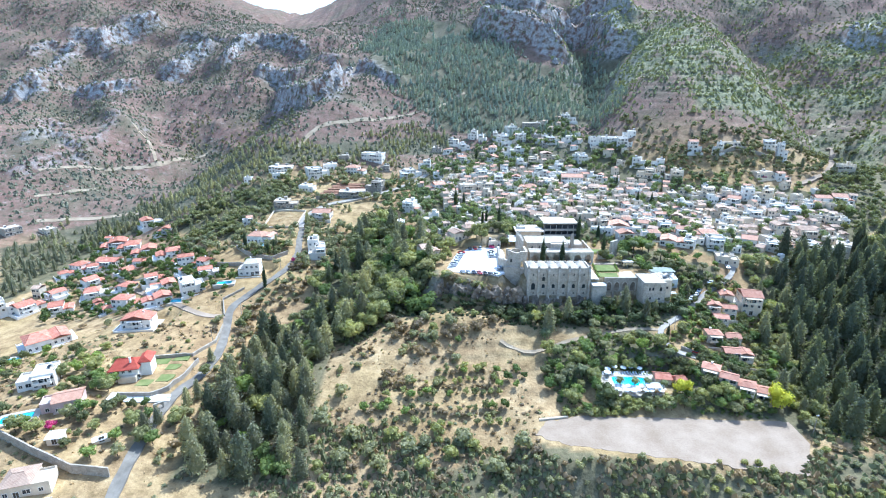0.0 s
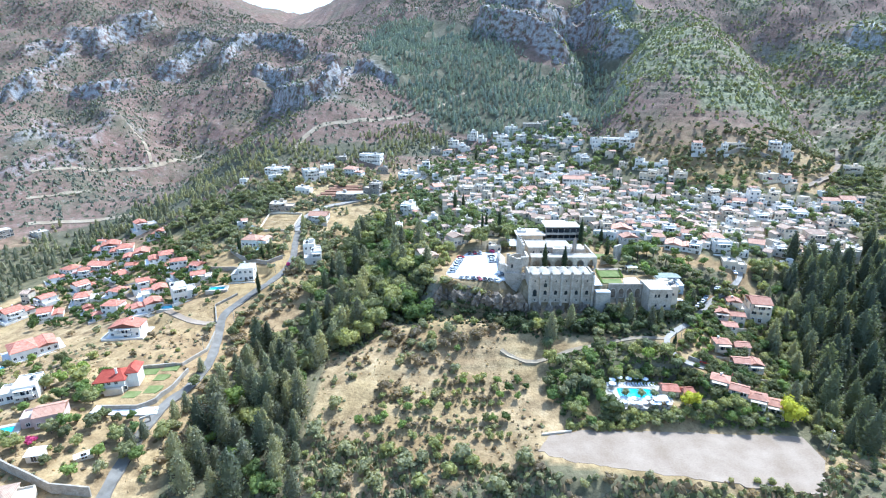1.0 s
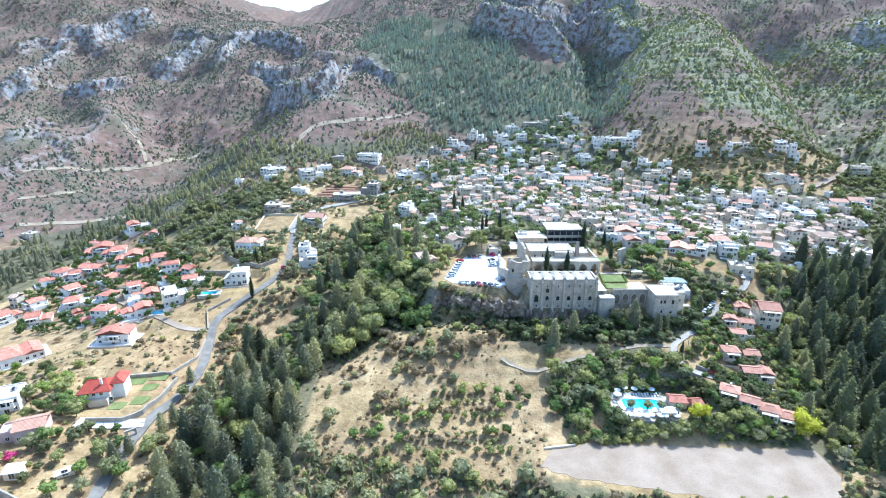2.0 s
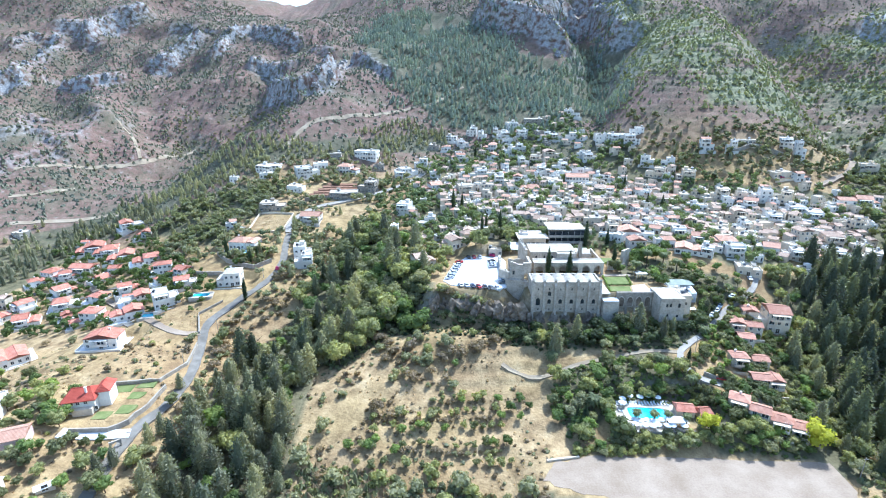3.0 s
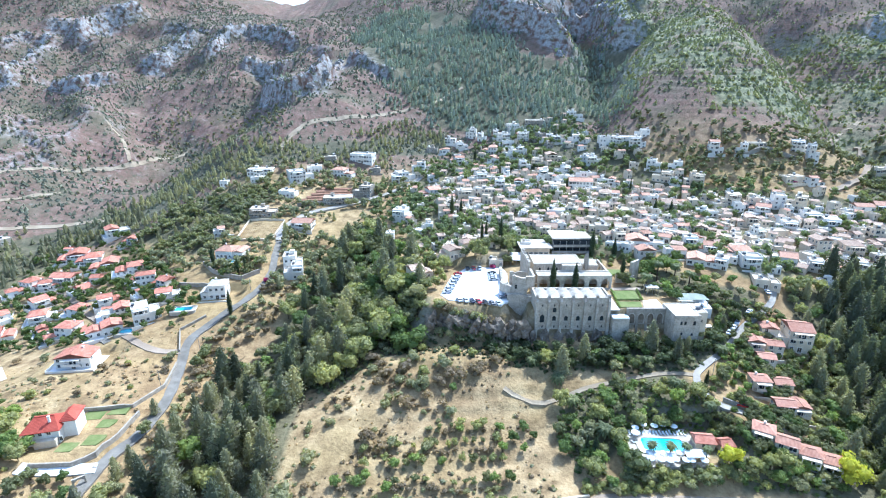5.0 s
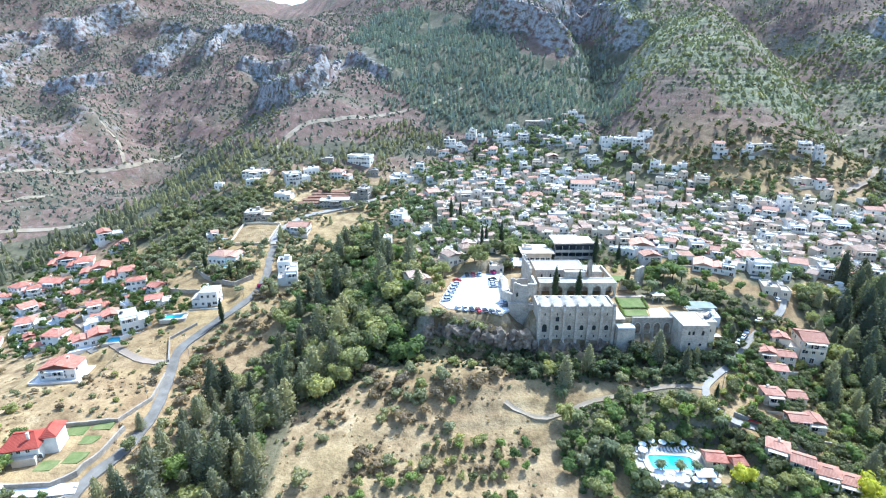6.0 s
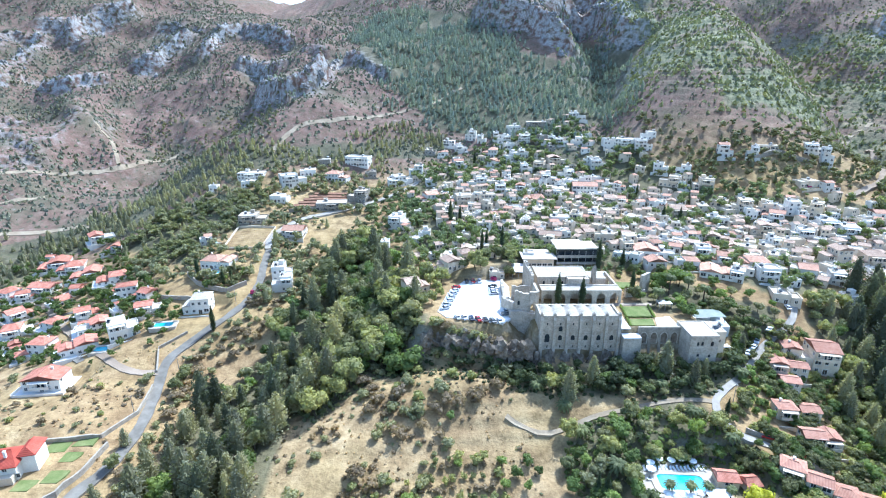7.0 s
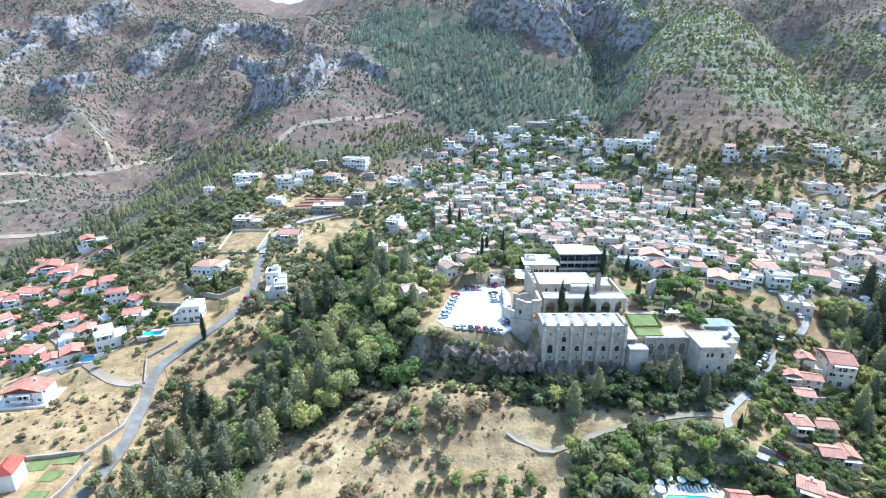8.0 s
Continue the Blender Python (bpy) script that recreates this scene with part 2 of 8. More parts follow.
# ---- the lie of the land: control heights of a smooth spline sheet, west to east, row by row to the south ----
KNOT_X = np.array([-1000, -700, -520, -400, -310, -240, -180, -130, -85, -45, -10, 25, 60, 95, 130, 170, 220, 290, 390, 540, 750, 1000])
KNOT_Y = np.array([40, 90, 130, 165, 200, 235, 270, 310, 360, 420, 490, 580, 690, 830, 1000, 1200, 1450])
HEIGHTS_NEAR = [
    [-149, -106, -76, -54, -37, -27, -23, -21, -18, -18, -19, -22, -24, -23, -19, -13, -6, -1, 4, 11, 17, 21],
    [-121, -88, -65, -48, -32, -18, -8, -5, -10, -14, -15, -15, -16, -12, -6, -1, -1, 3, 10, 20, 31, 43],
    [-98, -72, -56, -43, -29, -13, 3, 6, -10, -12, -12, -7, -11, -2, 4, 4, 2, 5, 15, 28, 43, 60],
    [-79, -59, -47, -37, -26, -11, 6, 8, -7, 3, -1, -2, 2, 7, 1, -4, 0, 9, 21, 34, 52, 75],
]
HEIGHTS_FOOT = [
    [-60, -45, -37, -30, -22, -11, 2, 10, -1, 10, 10, 3, 8, 18, 4, -9, -2, 12, 26, 40, 62, 91],
    [-42, -31, -27, -23, -19, -14, -4, 9, -6, -3, 26, 37, 13, 19, 20, 13, 8, 17, 30, 45, 71, 107],
    [-24, -17, -16, -16, -16, -16, -7, 14, 14, 9, 28, 41, 29, 28, 34, 33, 21, 23, 33, 50, 81, 124],
]
HEIGHTS_SLOPE = [
    [-6, -1, -3, -7, -11, -15, -1, 20, 17, 12, 21, 30, 34, 34, 32, 30, 29, 33, 38, 56, 92, 143],
    [16, 18, 14, 3, -8, -13, 8, 27, 23, 22, 27, 29, 34, 36, 32, 28, 35, 42, 44, 63, 108, 167],
    [41, 39, 33, 17, -4, 3, 29, 41, 33, 32, 37, 38, 38, 38, 39, 45, 60, 65, 55, 76, 130, 195],
    [68, 59, 52, 38, 11, 22, 50, 61, 50, 43, 44, 44, 49, 58, 71, 90, 108, 99, 70, 98, 159, 224],
]
HEIGHTS_UPPER = [
    [102, 79, 66, 45, 14, 33, 71, 88, 85, 79, 74, 72, 80, 90, 98, 115, 140, 137, 95, 139, 199, 257],
    [146, 102, 83, 60, 37, 64, 109, 130, 134, 134, 136, 138, 139, 133, 122, 120, 141, 157, 141, 185, 237, 288],
    [207, 144, 128, 133, 135, 145, 161, 166, 165, 169, 184, 201, 212, 213, 205, 190, 182, 192, 202, 225, 271, 313],
]
HEIGHTS_SUMMIT = [
    [289, 245, 214, 209, 201, 190, 190, 208, 228, 245, 260, 273, 281, 284, 283, 278, 274, 275, 286, 298, 313, 331],
    [368, 358, 321, 275, 233, 236, 258, 305, 347, 367, 375, 377, 377, 376, 376, 376, 377, 380, 389, 387, 368, 347],
    [410, 298, 297, 305, 305, 351, 398, 442, 476, 497, 507, 511, 512, 511, 510, 510, 510, 510, 507, 488, 439, 371],
]
HEIGHTS = np.array(HEIGHTS_NEAR + HEIGHTS_FOOT + HEIGHTS_SLOPE + HEIGHTS_UPPER + HEIGHTS_SUMMIT, float)
# ravines (positive depth) and spurs (negative): plan route, depth, half width
RAVINES = [
    ([(215, 900), (195, 800), (192, 720), (172, 620)], 30, 26), ([(416, 800), (436, 740), (420, 650), (400, 590), (379, 508), (365, 470)], 46, 46), ([(236, 726), (210, 678), (169, 569), (150, 520)], 26, 30),
    ([(-12, 229), (2, 227), (16, 225), (28, 224), (36, 229), (38, 238)], 8, 8), ([(-240, 820), (-225, 720), (-240, 620), (-290, 560)], 16, 40), ([(-420, 900), (-390, 760), (-345, 640)], 12, 35),
]
RAVINES += [
    ([(-560, 880), (-520, 760), (-470, 620)], 12, 36), ([(-60, 720), (-110, 640), (-130, 570)], -12, 40), ([(-330, 760), (-360, 640), (-380, 560)], -16, 45), ([(-200, 900), (-260, 800), (-290, 680)], -16, 40),
    ([(330, 760), (308, 660), (284, 575)], -30, 52), ([(-430, 680), (-366, 610), (-325, 574)], -16, 26), ([(-100, 560), (-155, 516), (-190, 500)], -9, 26), ([(560, 760), (500, 640), (440, 540)], 14, 30), ([(-20, 1000), (10, 850), (-20, 700)], 10, 45),
]
RAVINES += [
    ([(120, 900), (130, 780), (150, 700)], -16, 35), ([(270, 900), (250, 790), (230, 720)], -14, 32), ([(-330, 1200), (-330, 950), (-330, 850)], -10, 40), ([(-400, 1600), (-370, 1350), (-340, 1150)], 22, 75), ([(-560, 1600), (-520, 1350)], 26, 40),
]
# cliff lines of the mountain: plan route from west to east, height of the step
CLIFFS = [
    ([(-420, 815), (-404, 825), (-391, 856), (-374, 883)], 16),
    ([(-332, 834), (-324, 877), (-302, 904), (-255, 865), (-214, 836)], 13),
    ([(-261, 782), (-243, 784), (-202, 717)], 16),
    ([(-217, 694), (-149, 577), (-129, 595), (-116, 625)], 18),
    ([(-116, 625), (-113, 698), (-85, 673), (-58, 644)], 9),
    ([(-546, 888), (-543, 909), (-525, 948), (-500, 976)], 18),
    ([(-601, 900), (-579, 903), (-542, 881)], 9),
    ([(-507, 752), (-470, 741), (-445, 764)], 12),
    ([(-592, 873), (-591, 824), (-574, 712), (-555, 739)], 14),
    ([(-624, 832), (-622, 865), (-596, 867)], 8),
]
CLIFFS += [
    ([(56, 798), (83, 763), (112, 750), (136, 721), (157, 715)], 24),
    ([(80, 815), (118, 799), (150, 802), (185, 828)], 21),
    ([(191, 837), (223, 835), (224, 731), (249, 723)], 24),
    ([(214, 903), (242, 854), (258, 776)], 18),
    ([(-407, 644), (-390, 641), (-376, 567), (-374, 535)], 5),
    ([(-433, 539), (-422, 561), (-384, 540)], 6),
    ([(-444, 939), (-417, 943), (-364, 902)], 7),
    ([(-174, 736), (-158, 732), (-142, 723)], 6),
    ([(513, 695), (533, 654), (541, 702)], 16),
    ([(-396, 479), (-385, 505), (-369, 526)], 5),
    ([(-496, 659), (-494, 623), (-475, 655)], 5),
]
# levelled platforms: centre x, y, half width, half depth, turn in degrees, level, softness
PLATFORMS = [
    (12.5, 259, 18.5, 22.5, 0, 28.0, 2), (36, 266, 8, 19, 0, 28.2, 2), (73, 262, 32.5, 30, 0, 28.5, 2), (80, 149, 46, 11, -3, 0.5, 12), (82, 180, 17, 8, -3, 5.0, 3),
    (-126, 188, 13, 12, 10, 4.5, 4), (-113, 278, 12, 8, 10, 12.0, 4), (-153, 232, 13, 8, 5, 2.5, 4),
]


def ease(a, b, v):
    k = np.clip((v - a) / (b - a), 0, 1)
    return k * k * (3 - 2 * k)


def lattice(ix, iy, seed):
    h = np.sin(ix * 127.1 + iy * 311.7 + seed * 74.7) * 43758.5453
    return h - np.floor(h)


def value_noise(x, y, seed):
    ix, iy = np.floor(x), np.floor(y)
    fx, fy = x - ix, y - iy
    fx, fy = fx * fx * (3 - 2 * fx), fy * fy * (3 - 2 * fy)
    a, b = lattice(ix, iy, seed), lattice(ix + 1, iy, seed)
    c, d = lattice(ix, iy + 1, seed), lattice(ix + 1, iy + 1, seed)
    return (a + (b - a) * fx) * (1 - fy) + (c + (d - c) * fx) * fy


def rough(x, y, size, octaves=4, seed=0, ridged=False):
    total, gain, norm = 0, 1.0, 0.0
    for k in range(octaves):
        n = value_noise(x / size * 2 ** k + 17.3 * k, y / size * 2 ** k - 9.1 * k, seed + k)
        n = 1 - abs(2 * n - 1) if ridged else n
        total, norm, gain = total + gain * n, norm + gain, gain * 0.5
    return total / norm - 0.5


def spline_weights(f):
    return ((1 - f) ** 3 / 6, (3 * f ** 3 - 6 * f ** 2 + 4) / 6, (-3 * f ** 3 + 3 * f ** 2 + 3 * f + 1) / 6, f ** 3 / 6)


def cliff_field(x, y):
    """Rise of the rock steps, and how rocky the ground is near them."""
    rise, rock = np.zeros(np.shape(x)), np.zeros(np.shape(x))
    wobble = 22 * rough(x, y, 34, 4, 91)
    for route, height in CLIFFS:
        gap, side = np.full(np.shape(x), 1e9), np.zeros(np.shape(x))
        for (x0, y0), (x1, y1) in zip(route, route[1:]):
            q = math.hypot(x1 - x0, y1 - y0) + 1e-6
            k = np.clip(((x - x0) * (x1 - x0) + (y - y0) * (y1 - y0)) / q ** 2, 0, 1)
            d = np.hypot(x - x0 - k * (x1 - x0), y - y0 - k * (y1 - y0))
            s = ((x1 - x0) * (y - y0) - (y1 - y0) * (x - x0)) / q
            side, gap = np.where(d < gap, s, side), np.minimum(gap, d)
        near = np.where(side > 0, gap, -gap) + wobble
        ends = np.exp(-np.maximum(gap - abs(side), 0) / 9)
        rise = rise + 1.25 * height * ease(-4, 4, near) * np.exp(-np.maximum(near, 0) / (1.6 * height + 12)) * ends
        rock = np.maximum(rock, np.exp(-(np.where(near > 0, near / (0.5 * height + 5), near / 9)) ** 2) * ends * min(1.0, height / 13))
    return rise, rock


def ground_height(x, y):
    """Height of the ground at plan points (arrays or numbers)."""
    x, y = np.asarray(x, float), np.asarray(y, float)
    u, v = np.interp(x, KNOT_X, np.arange(len(KNOT_X))), np.interp(y, KNOT_Y, np.arange(len(KNOT_Y)))
    i, j = np.minimum(u.astype(int), len(KNOT_X) - 2), np.minimum(v.astype(int), len(KNOT_Y) - 2)
    wu, wv = spline_weights(u - i), spline_weights(v - j)
    z = 0.0
    for a in range(4):
        for b in range(4):
            z = z + wv[a] * wu[b] * HEIGHTS[np.clip(j + a - 1, 0, len(KNOT_Y) - 1), np.clip(i + b - 1, 0, len(KNOT_X) - 1)]
    for route, depth, width in RAVINES:
        gap = np.full(np.shape(z), 1e9)
        for (x0, y0), (x1, y1) in zip(route, route[1:]):
            k = np.clip(((x - x0) * (x1 - x0) + (y - y0) * (y1 - y0)) / ((x1 - x0) ** 2 + (y1 - y0) ** 2), 0, 1)
            gap = np.minimum(gap, np.hypot(x - x0 - k * (x1 - x0), y - y0 - k * (y1 - y0)))
        z = z - depth * np.exp(-(gap / width) ** 1.5)
    # gullies and spurs of the mountain, terraces of the hill and the orchard, small unevenness
    wild = ease(430, 700, y + 0.25 * abs(x)) * (1 - 0.5 * ease(-60, 40, x) * (1 - ease(150, 260, x)))
    z = z + wild * (24 * rough(x, y, 115, 5, 3, True) + 15 * rough(x, 0.5 * y, 58, 4, 12, True) + 9 * rough(x, y, 42, 4, 11))
    if np.max(y) > 440:
        z = z + cliff_field(x, y)[0]
    terraced = ease(150, 200, x) * ease(440, 480, y) * (1 - ease(640, 760, y)) * 0.9
    z = z - terraced * 5.0 / 6.283 * np.sin(z * 6.283 / 5.0)
    orchard = ease(-40, -20, x) * (1 - ease(48, 62, x)) * ease(150, 165, y) * (1 - ease(215, 228, y)) * 0.9
    z = z - orchard * 2.6 / 6.283 * np.sin(z * 6.283 / 2.6)
    z = z + 0.7 * rough(x, y, 14, 3, 21) * (1 - wild)
    for cx, cy, hx, hy, turn, level, soft in PLATFORMS:
        c, s = np.cos(np.radians(turn)), np.sin(np.radians(turn))
        px, py = abs((x - cx) * c + (y - cy) * s) - hx, abs((y - cy) * c - (x - cx) * s) - hy
        gap = np.hypot(np.maximum(px, 0), np.maximum(py, 0))
        k = 1 - ease(0, soft, gap)
        z = z * (1 - k) + level * k
    return z
# plan outlines of woods and gardens
VALLEY_PINES = [(-66, 289), (-53, 303), (-42, 265), (-45, 241), (-49, 214), (-49, 185), (-47, 158), (-46, 138), (-91, 136), (-90, 163), (-89, 182), (-89, 202), (-88, 223), (-77, 239), (-70, 259)]
GULLY = [(-52, 363), (-32, 360), (-10, 285), (-1, 234), (-3, 221), (-17, 223), (-30, 214), (-40, 203), (-49, 214), (-45, 241), (-42, 265), (-57, 310)]
EAST_PINES = [(185, 263), (212, 277), (270, 298), (320, 270), (192, 152), (133, 151), (142, 172), (158, 203), (161, 219), (169, 241)]
MOUNTAIN_PINES = [(-116, 855), (-78, 904), (-16, 935), (34, 826), (60, 734), (106, 699), (151, 682), (205, 821), (212, 743), (239, 733), (253, 720), (219, 670), (198, 626), (153, 549), (101, 542), (68, 544), (30, 546), (2, 554), (-28, 588), (-49, 632), (-85, 675)]
FOOT_PINES = [(-306, 367), (-329, 396), (-296, 430), (-260, 468), (-250, 535), (-178, 487), (-111, 500), (-31, 534), (7, 548), (7, 507), (-59, 496), (-106, 474), (-158, 456), (-208, 444), (-227, 414), (-274, 395)]
HILL_WOOD = [(-202, 431), (-148, 425), (-120, 420), (-125, 367), (-144, 366), (-135, 324), (-187, 370), (-222, 396)]
ABBEY_WOOD = [(26, 224), (40, 222), (74, 226), (102, 223), (122, 235), (133, 242), (126, 229), (107, 213), (89, 203), (65, 210), (42, 210), (25, 213)]
GARDEN = [(47, 198), (63, 204), (89, 203), (101, 186), (107, 175), (124, 169), (129, 159), (95, 163), (90, 172), (66, 184), (54, 170), (46, 172), (43, 184)]
SCRUB_BANK = [(-51, 151), (-39, 162), (-5, 156), (24, 151), (33, 147), (61, 144), (113, 133), (116, 128), (109, 111), (-55, 117), (-59, 137)]
CLOISTER_WOOD = [(96, 273), (116, 273), (131, 262), (151, 257), (141, 243), (119, 235), (120, 249), (97, 245), (86, 252)]
EAST_GREEN = [(163, 259), (185, 263), (172, 241), (161, 219), (158, 203), (142, 172), (133, 151), (123, 152), (126, 171), (137, 193), (144, 211), (159, 229)]
VILLAGE_CORE = [(-3, 428), (36, 465), (88, 461), (133, 422), (191, 380), (248, 359), (266, 333), (239, 289), (191, 281), (154, 280), (131, 295), (89, 300), (99, 333), (44, 335), (20, 344), (2, 370)]
VILLAGE = [(-18, 469), (68, 538), (126, 558), (167, 436), (193, 394), (260, 372), (290, 353), (241, 289), (192, 278), (153, 261), (129, 290), (88, 294), (39, 294), (8, 303), (-21, 357)]
EAST_FLANK = [(469, 782), (518, 759), (533, 701), (539, 640), (437, 498), (419, 522), (423, 575), (433, 649), (454, 733)]
RIDGE_GREEN = [(145, 540), (194, 452), (289, 442), (427, 533), (322, 378), (260, 379), (209, 385), (176, 399), (156, 427), (134, 461)]
BACK_GREEN = [(190, 264), (282, 312), (387, 443), (314, 404), (216, 301)]
LEFT_PINES = [(-318, 279), (-302, 324), (-340, 372), (-306, 399), (-280, 430), (-258, 461), (-238, 466), (-234, 414), (-268, 396), (-272, 359), (-275, 317), (-282, 273)]
WEST_GREEN = [(-217, 386), (-202, 431), (-153, 454), (-78, 484), (-16, 430), (-45, 372), (-51, 310), (-67, 296), (-82, 260), (-114, 305), (-166, 329)]
EAST_SLOPE = [(182, 417), (414, 511), (269, 325), (256, 372), (208, 382)]
CLIFF_FOOT_GREEN = [(-346, 672), (-320, 699), (-276, 694), (-257, 712), (-164, 597), (-138, 500), (-187, 493), (-290, 608)]
ESTATE = [(-255, 302), (-284, 404), (-239, 420), (-151, 312), (-112, 298), (-114, 257), (-146, 236), (-233, 275)]
DRY_FIELD = [(-41, 220), (-17, 226), (21, 219), (29, 209), (22, 181), (-13, 171), (-37, 159), (-47, 171)]
LOW_BANK = [(-20, 140), (20, 147), (33, 146), (62, 140), (92, 134), (114, 129), (122, 136), (150, 140), (140, 90), (-20, 90)]
WOODS = [LOW_BANK, BACK_GREEN, MOUNTAIN_PINES, VILLAGE, VALLEY_PINES, GULLY, EAST_PINES, FOOT_PINES, HILL_WOOD, ABBEY_WOOD, GARDEN, CLOISTER_WOOD, LEFT_PINES, EAST_GREEN]


# ---- mesh helpers ----
class Shell:
    """Collects corners and faces, with a material number for each face."""

    def __init__(self):
        self.points, self.faces, self.slots = [], [], []

    def add(self, points, faces, slot=0):
        n = len(self.points)
        self.points += [tuple(p) for p in points]
        self.faces += [tuple(n + i for i in f) for f in faces]
        self.slots += [slot] * len(faces)

    def box(self, x0, x1, y0, y1, z0, z1, slot=0, turn=0.0, at=(0, 0)):
        c, s = math.cos(turn), math.sin(turn)
        pts = [(at[0] + c * x - s * y, at[1] + s * x + c * y, z) for z in (z0, z1) for x, y in ((x0, y0), (x1, y0), (x1, y1), (x0, y1))]
        self.add(pts, [(3, 2, 1, 0), (4, 5, 6, 7), (0, 1, 5, 4), (1, 2, 6, 5), (2, 3, 7, 6), (3, 0, 4, 7)], slot)

    def tube(self, a, b, ra, rb, n=6, slot=0):
        a, b = Vector(a), Vector(b)
        u = (b - a).orthogonal().normalized()
        v = (b - a).normalized().cross(u)
        ring = [u * math.cos(6.2832 * k / n) + v * math.sin(6.2832 * k / n) for k in range(n)]
        self.add([a + r * ra for r in ring] + [b + r * rb for r in ring],
                 [(k, (k + 1) % n, n + (k + 1) % n, n + k) for k in range(n)] + [tuple(range(n, 2 * n)), tuple(range(n - 1, -1, -1))], slot)

    def mesh(self, name, *materials, smooth=False):
        me = bpy.data.meshes.new(name)
        me.from_pydata(self.points, [], self.faces)
        for m in materials:
            me.materials.append(m)
        if len(materials) > 1:
            me.polygons.foreach_set("material_index", self.slots)
        if smooth:
            me.polygons.foreach_set("use_smooth", [True] * len(me.polygons))
        me.update()
        return me


def child(name, mesh, parent, m=None, label=""):
    ob = new(name, mesh)
    ob.parent = parent
    if m is not None:
        ob.matrix_basis = m
    return tagged(ob, label) if label else ob


def inside(px, py, outline):
    """Which plan points lie inside an outline."""
    hit = np.zeros(np.shape(px), bool)
    n = len(outline)
    for k in range(n):
        (x0, y0), (x1, y1) = outline[k], outline[(k + 1) % n]
        if y0 != y1:
            hit ^= ((y0 > py) != (y1 > py)) & (px < (x1 - x0) * (py - y0) / (y1 - y0) + x0)
    return hit


# ---- ground: one sheet out to the horizon ----
def grid_lines(core0, core1, step, far0, far1, growth):
    mid = list(np.arange(core0, core1 + step / 2, step))
    low, high, s = [], [], step
    while mid[0] - sum(low) > far0:
        s *= growth
        low.append(s)
    s = step
    while mid[-1] + sum(high) < far1:
        s *= growth
        high.append(s)
    return np.array([mid[0] - sum(low[:k]) for k in range(len(low), 0, -1)] + mid + [mid[-1] + sum(high[:k]) for k in range(1, len(high) + 1)])


def build_ground():
    gx, gy = grid_lines(-300, 300, 2.5, -4200, 4200, 1.012), grid_lines(110, 330, 2.1, -3500, 4300, 1.0055)
    gx, gy = np.concatenate([gx[(gx < -760)][::4], gx[abs(gx) <= 760], gx[gx > 760][::4]]), np.concatenate([gy[gy < 60][::5], gy[(gy >= 60) & (gy < 1000)], gy[gy >= 1000][::3]])
    X, Y = np.meshgrid(gx, gy)
    Z = ground_height(X, Y)
    me = bpy.data.meshes.new("ground")
    ny, nx = X.shape
    k = (np.arange(ny - 1)[:, None] * nx + np.arange(nx - 1)).ravel()
    me.from_pydata(np.stack([X, Y, Z], -1).reshape(-1, 3).tolist(), [], np.stack([k, k + 1, k + nx + 1, k + nx], 1).tolist())
    slope = np.hypot(np.gradient(Z, axis=1) / np.gradient(gx)[None, :], np.gradient(Z, axis=0) / np.gradient(gy)[:, None])
    edge = 60 * rough(X, Y, 70, 3, 41)
    mountain = ease(430, 520, Y + 0.12 * abs(X) + edge + 60 * ease(-100, -260, X)) * np.ones_like(X)
    mountain = np.maximum(mountain, ease(-150, -230, X) * ease(420, 480, Y + edge))
    wooded = np.zeros_like(X)
    for outline in WOODS:
        wooded = np.maximum(wooded, inside(X + edge * 0.15, Y + edge * 0.15, outline))
    rocky = 0.45 * ease(1.0, 1.5, slope + 0.8 * rough(X, Y, 60, 4, 51)) * ease(460, 620, Y)
    rocky = np.maximum(rocky, 1.25 * cliff_field(X, Y)[1])
    green = np.clip(0.5 + 2.2 * rough(X, Y, 55, 4, 81), 0, 1) * mountain * 0.3 * (1 - ease(120, 220, X))
    wooded = np.maximum(wooded, green * (1 - 0.6 * np.clip(rocky, 0, 1)))
    banks = ease(0.42, 0.7, slope) * (Y < 300) * (abs(X) < 140)
    wooded = np.maximum(wooded, banks * (0.5 + 0.5 * rough(X, Y, 9, 2, 83)))
    layer = me.color_attributes.new("cover", "FLOAT_COLOR", "POINT")
    layer.data.foreach_set("color", np.stack([mountain, wooded * 0.8, np.maximum(rocky, 0.25 * ease(0.9, 1.3, slope) * (Y < 330)), ease(130, 230, X + edge) * (0.45 + 0.55 * np.clip(0.5 + 3.2 * rough(X, Y, 85, 3, 63), 0, 1))], -1).astype(np.float32).ravel())
    me.materials.append(GROUND)
    me.polygons.foreach_set("use_smooth", [True] * len(me.polygons))
    tagged(new("ground", me), "dry sloping ground with yellow grass and mountain scrub", "ground", kind="structure")


build_ground()


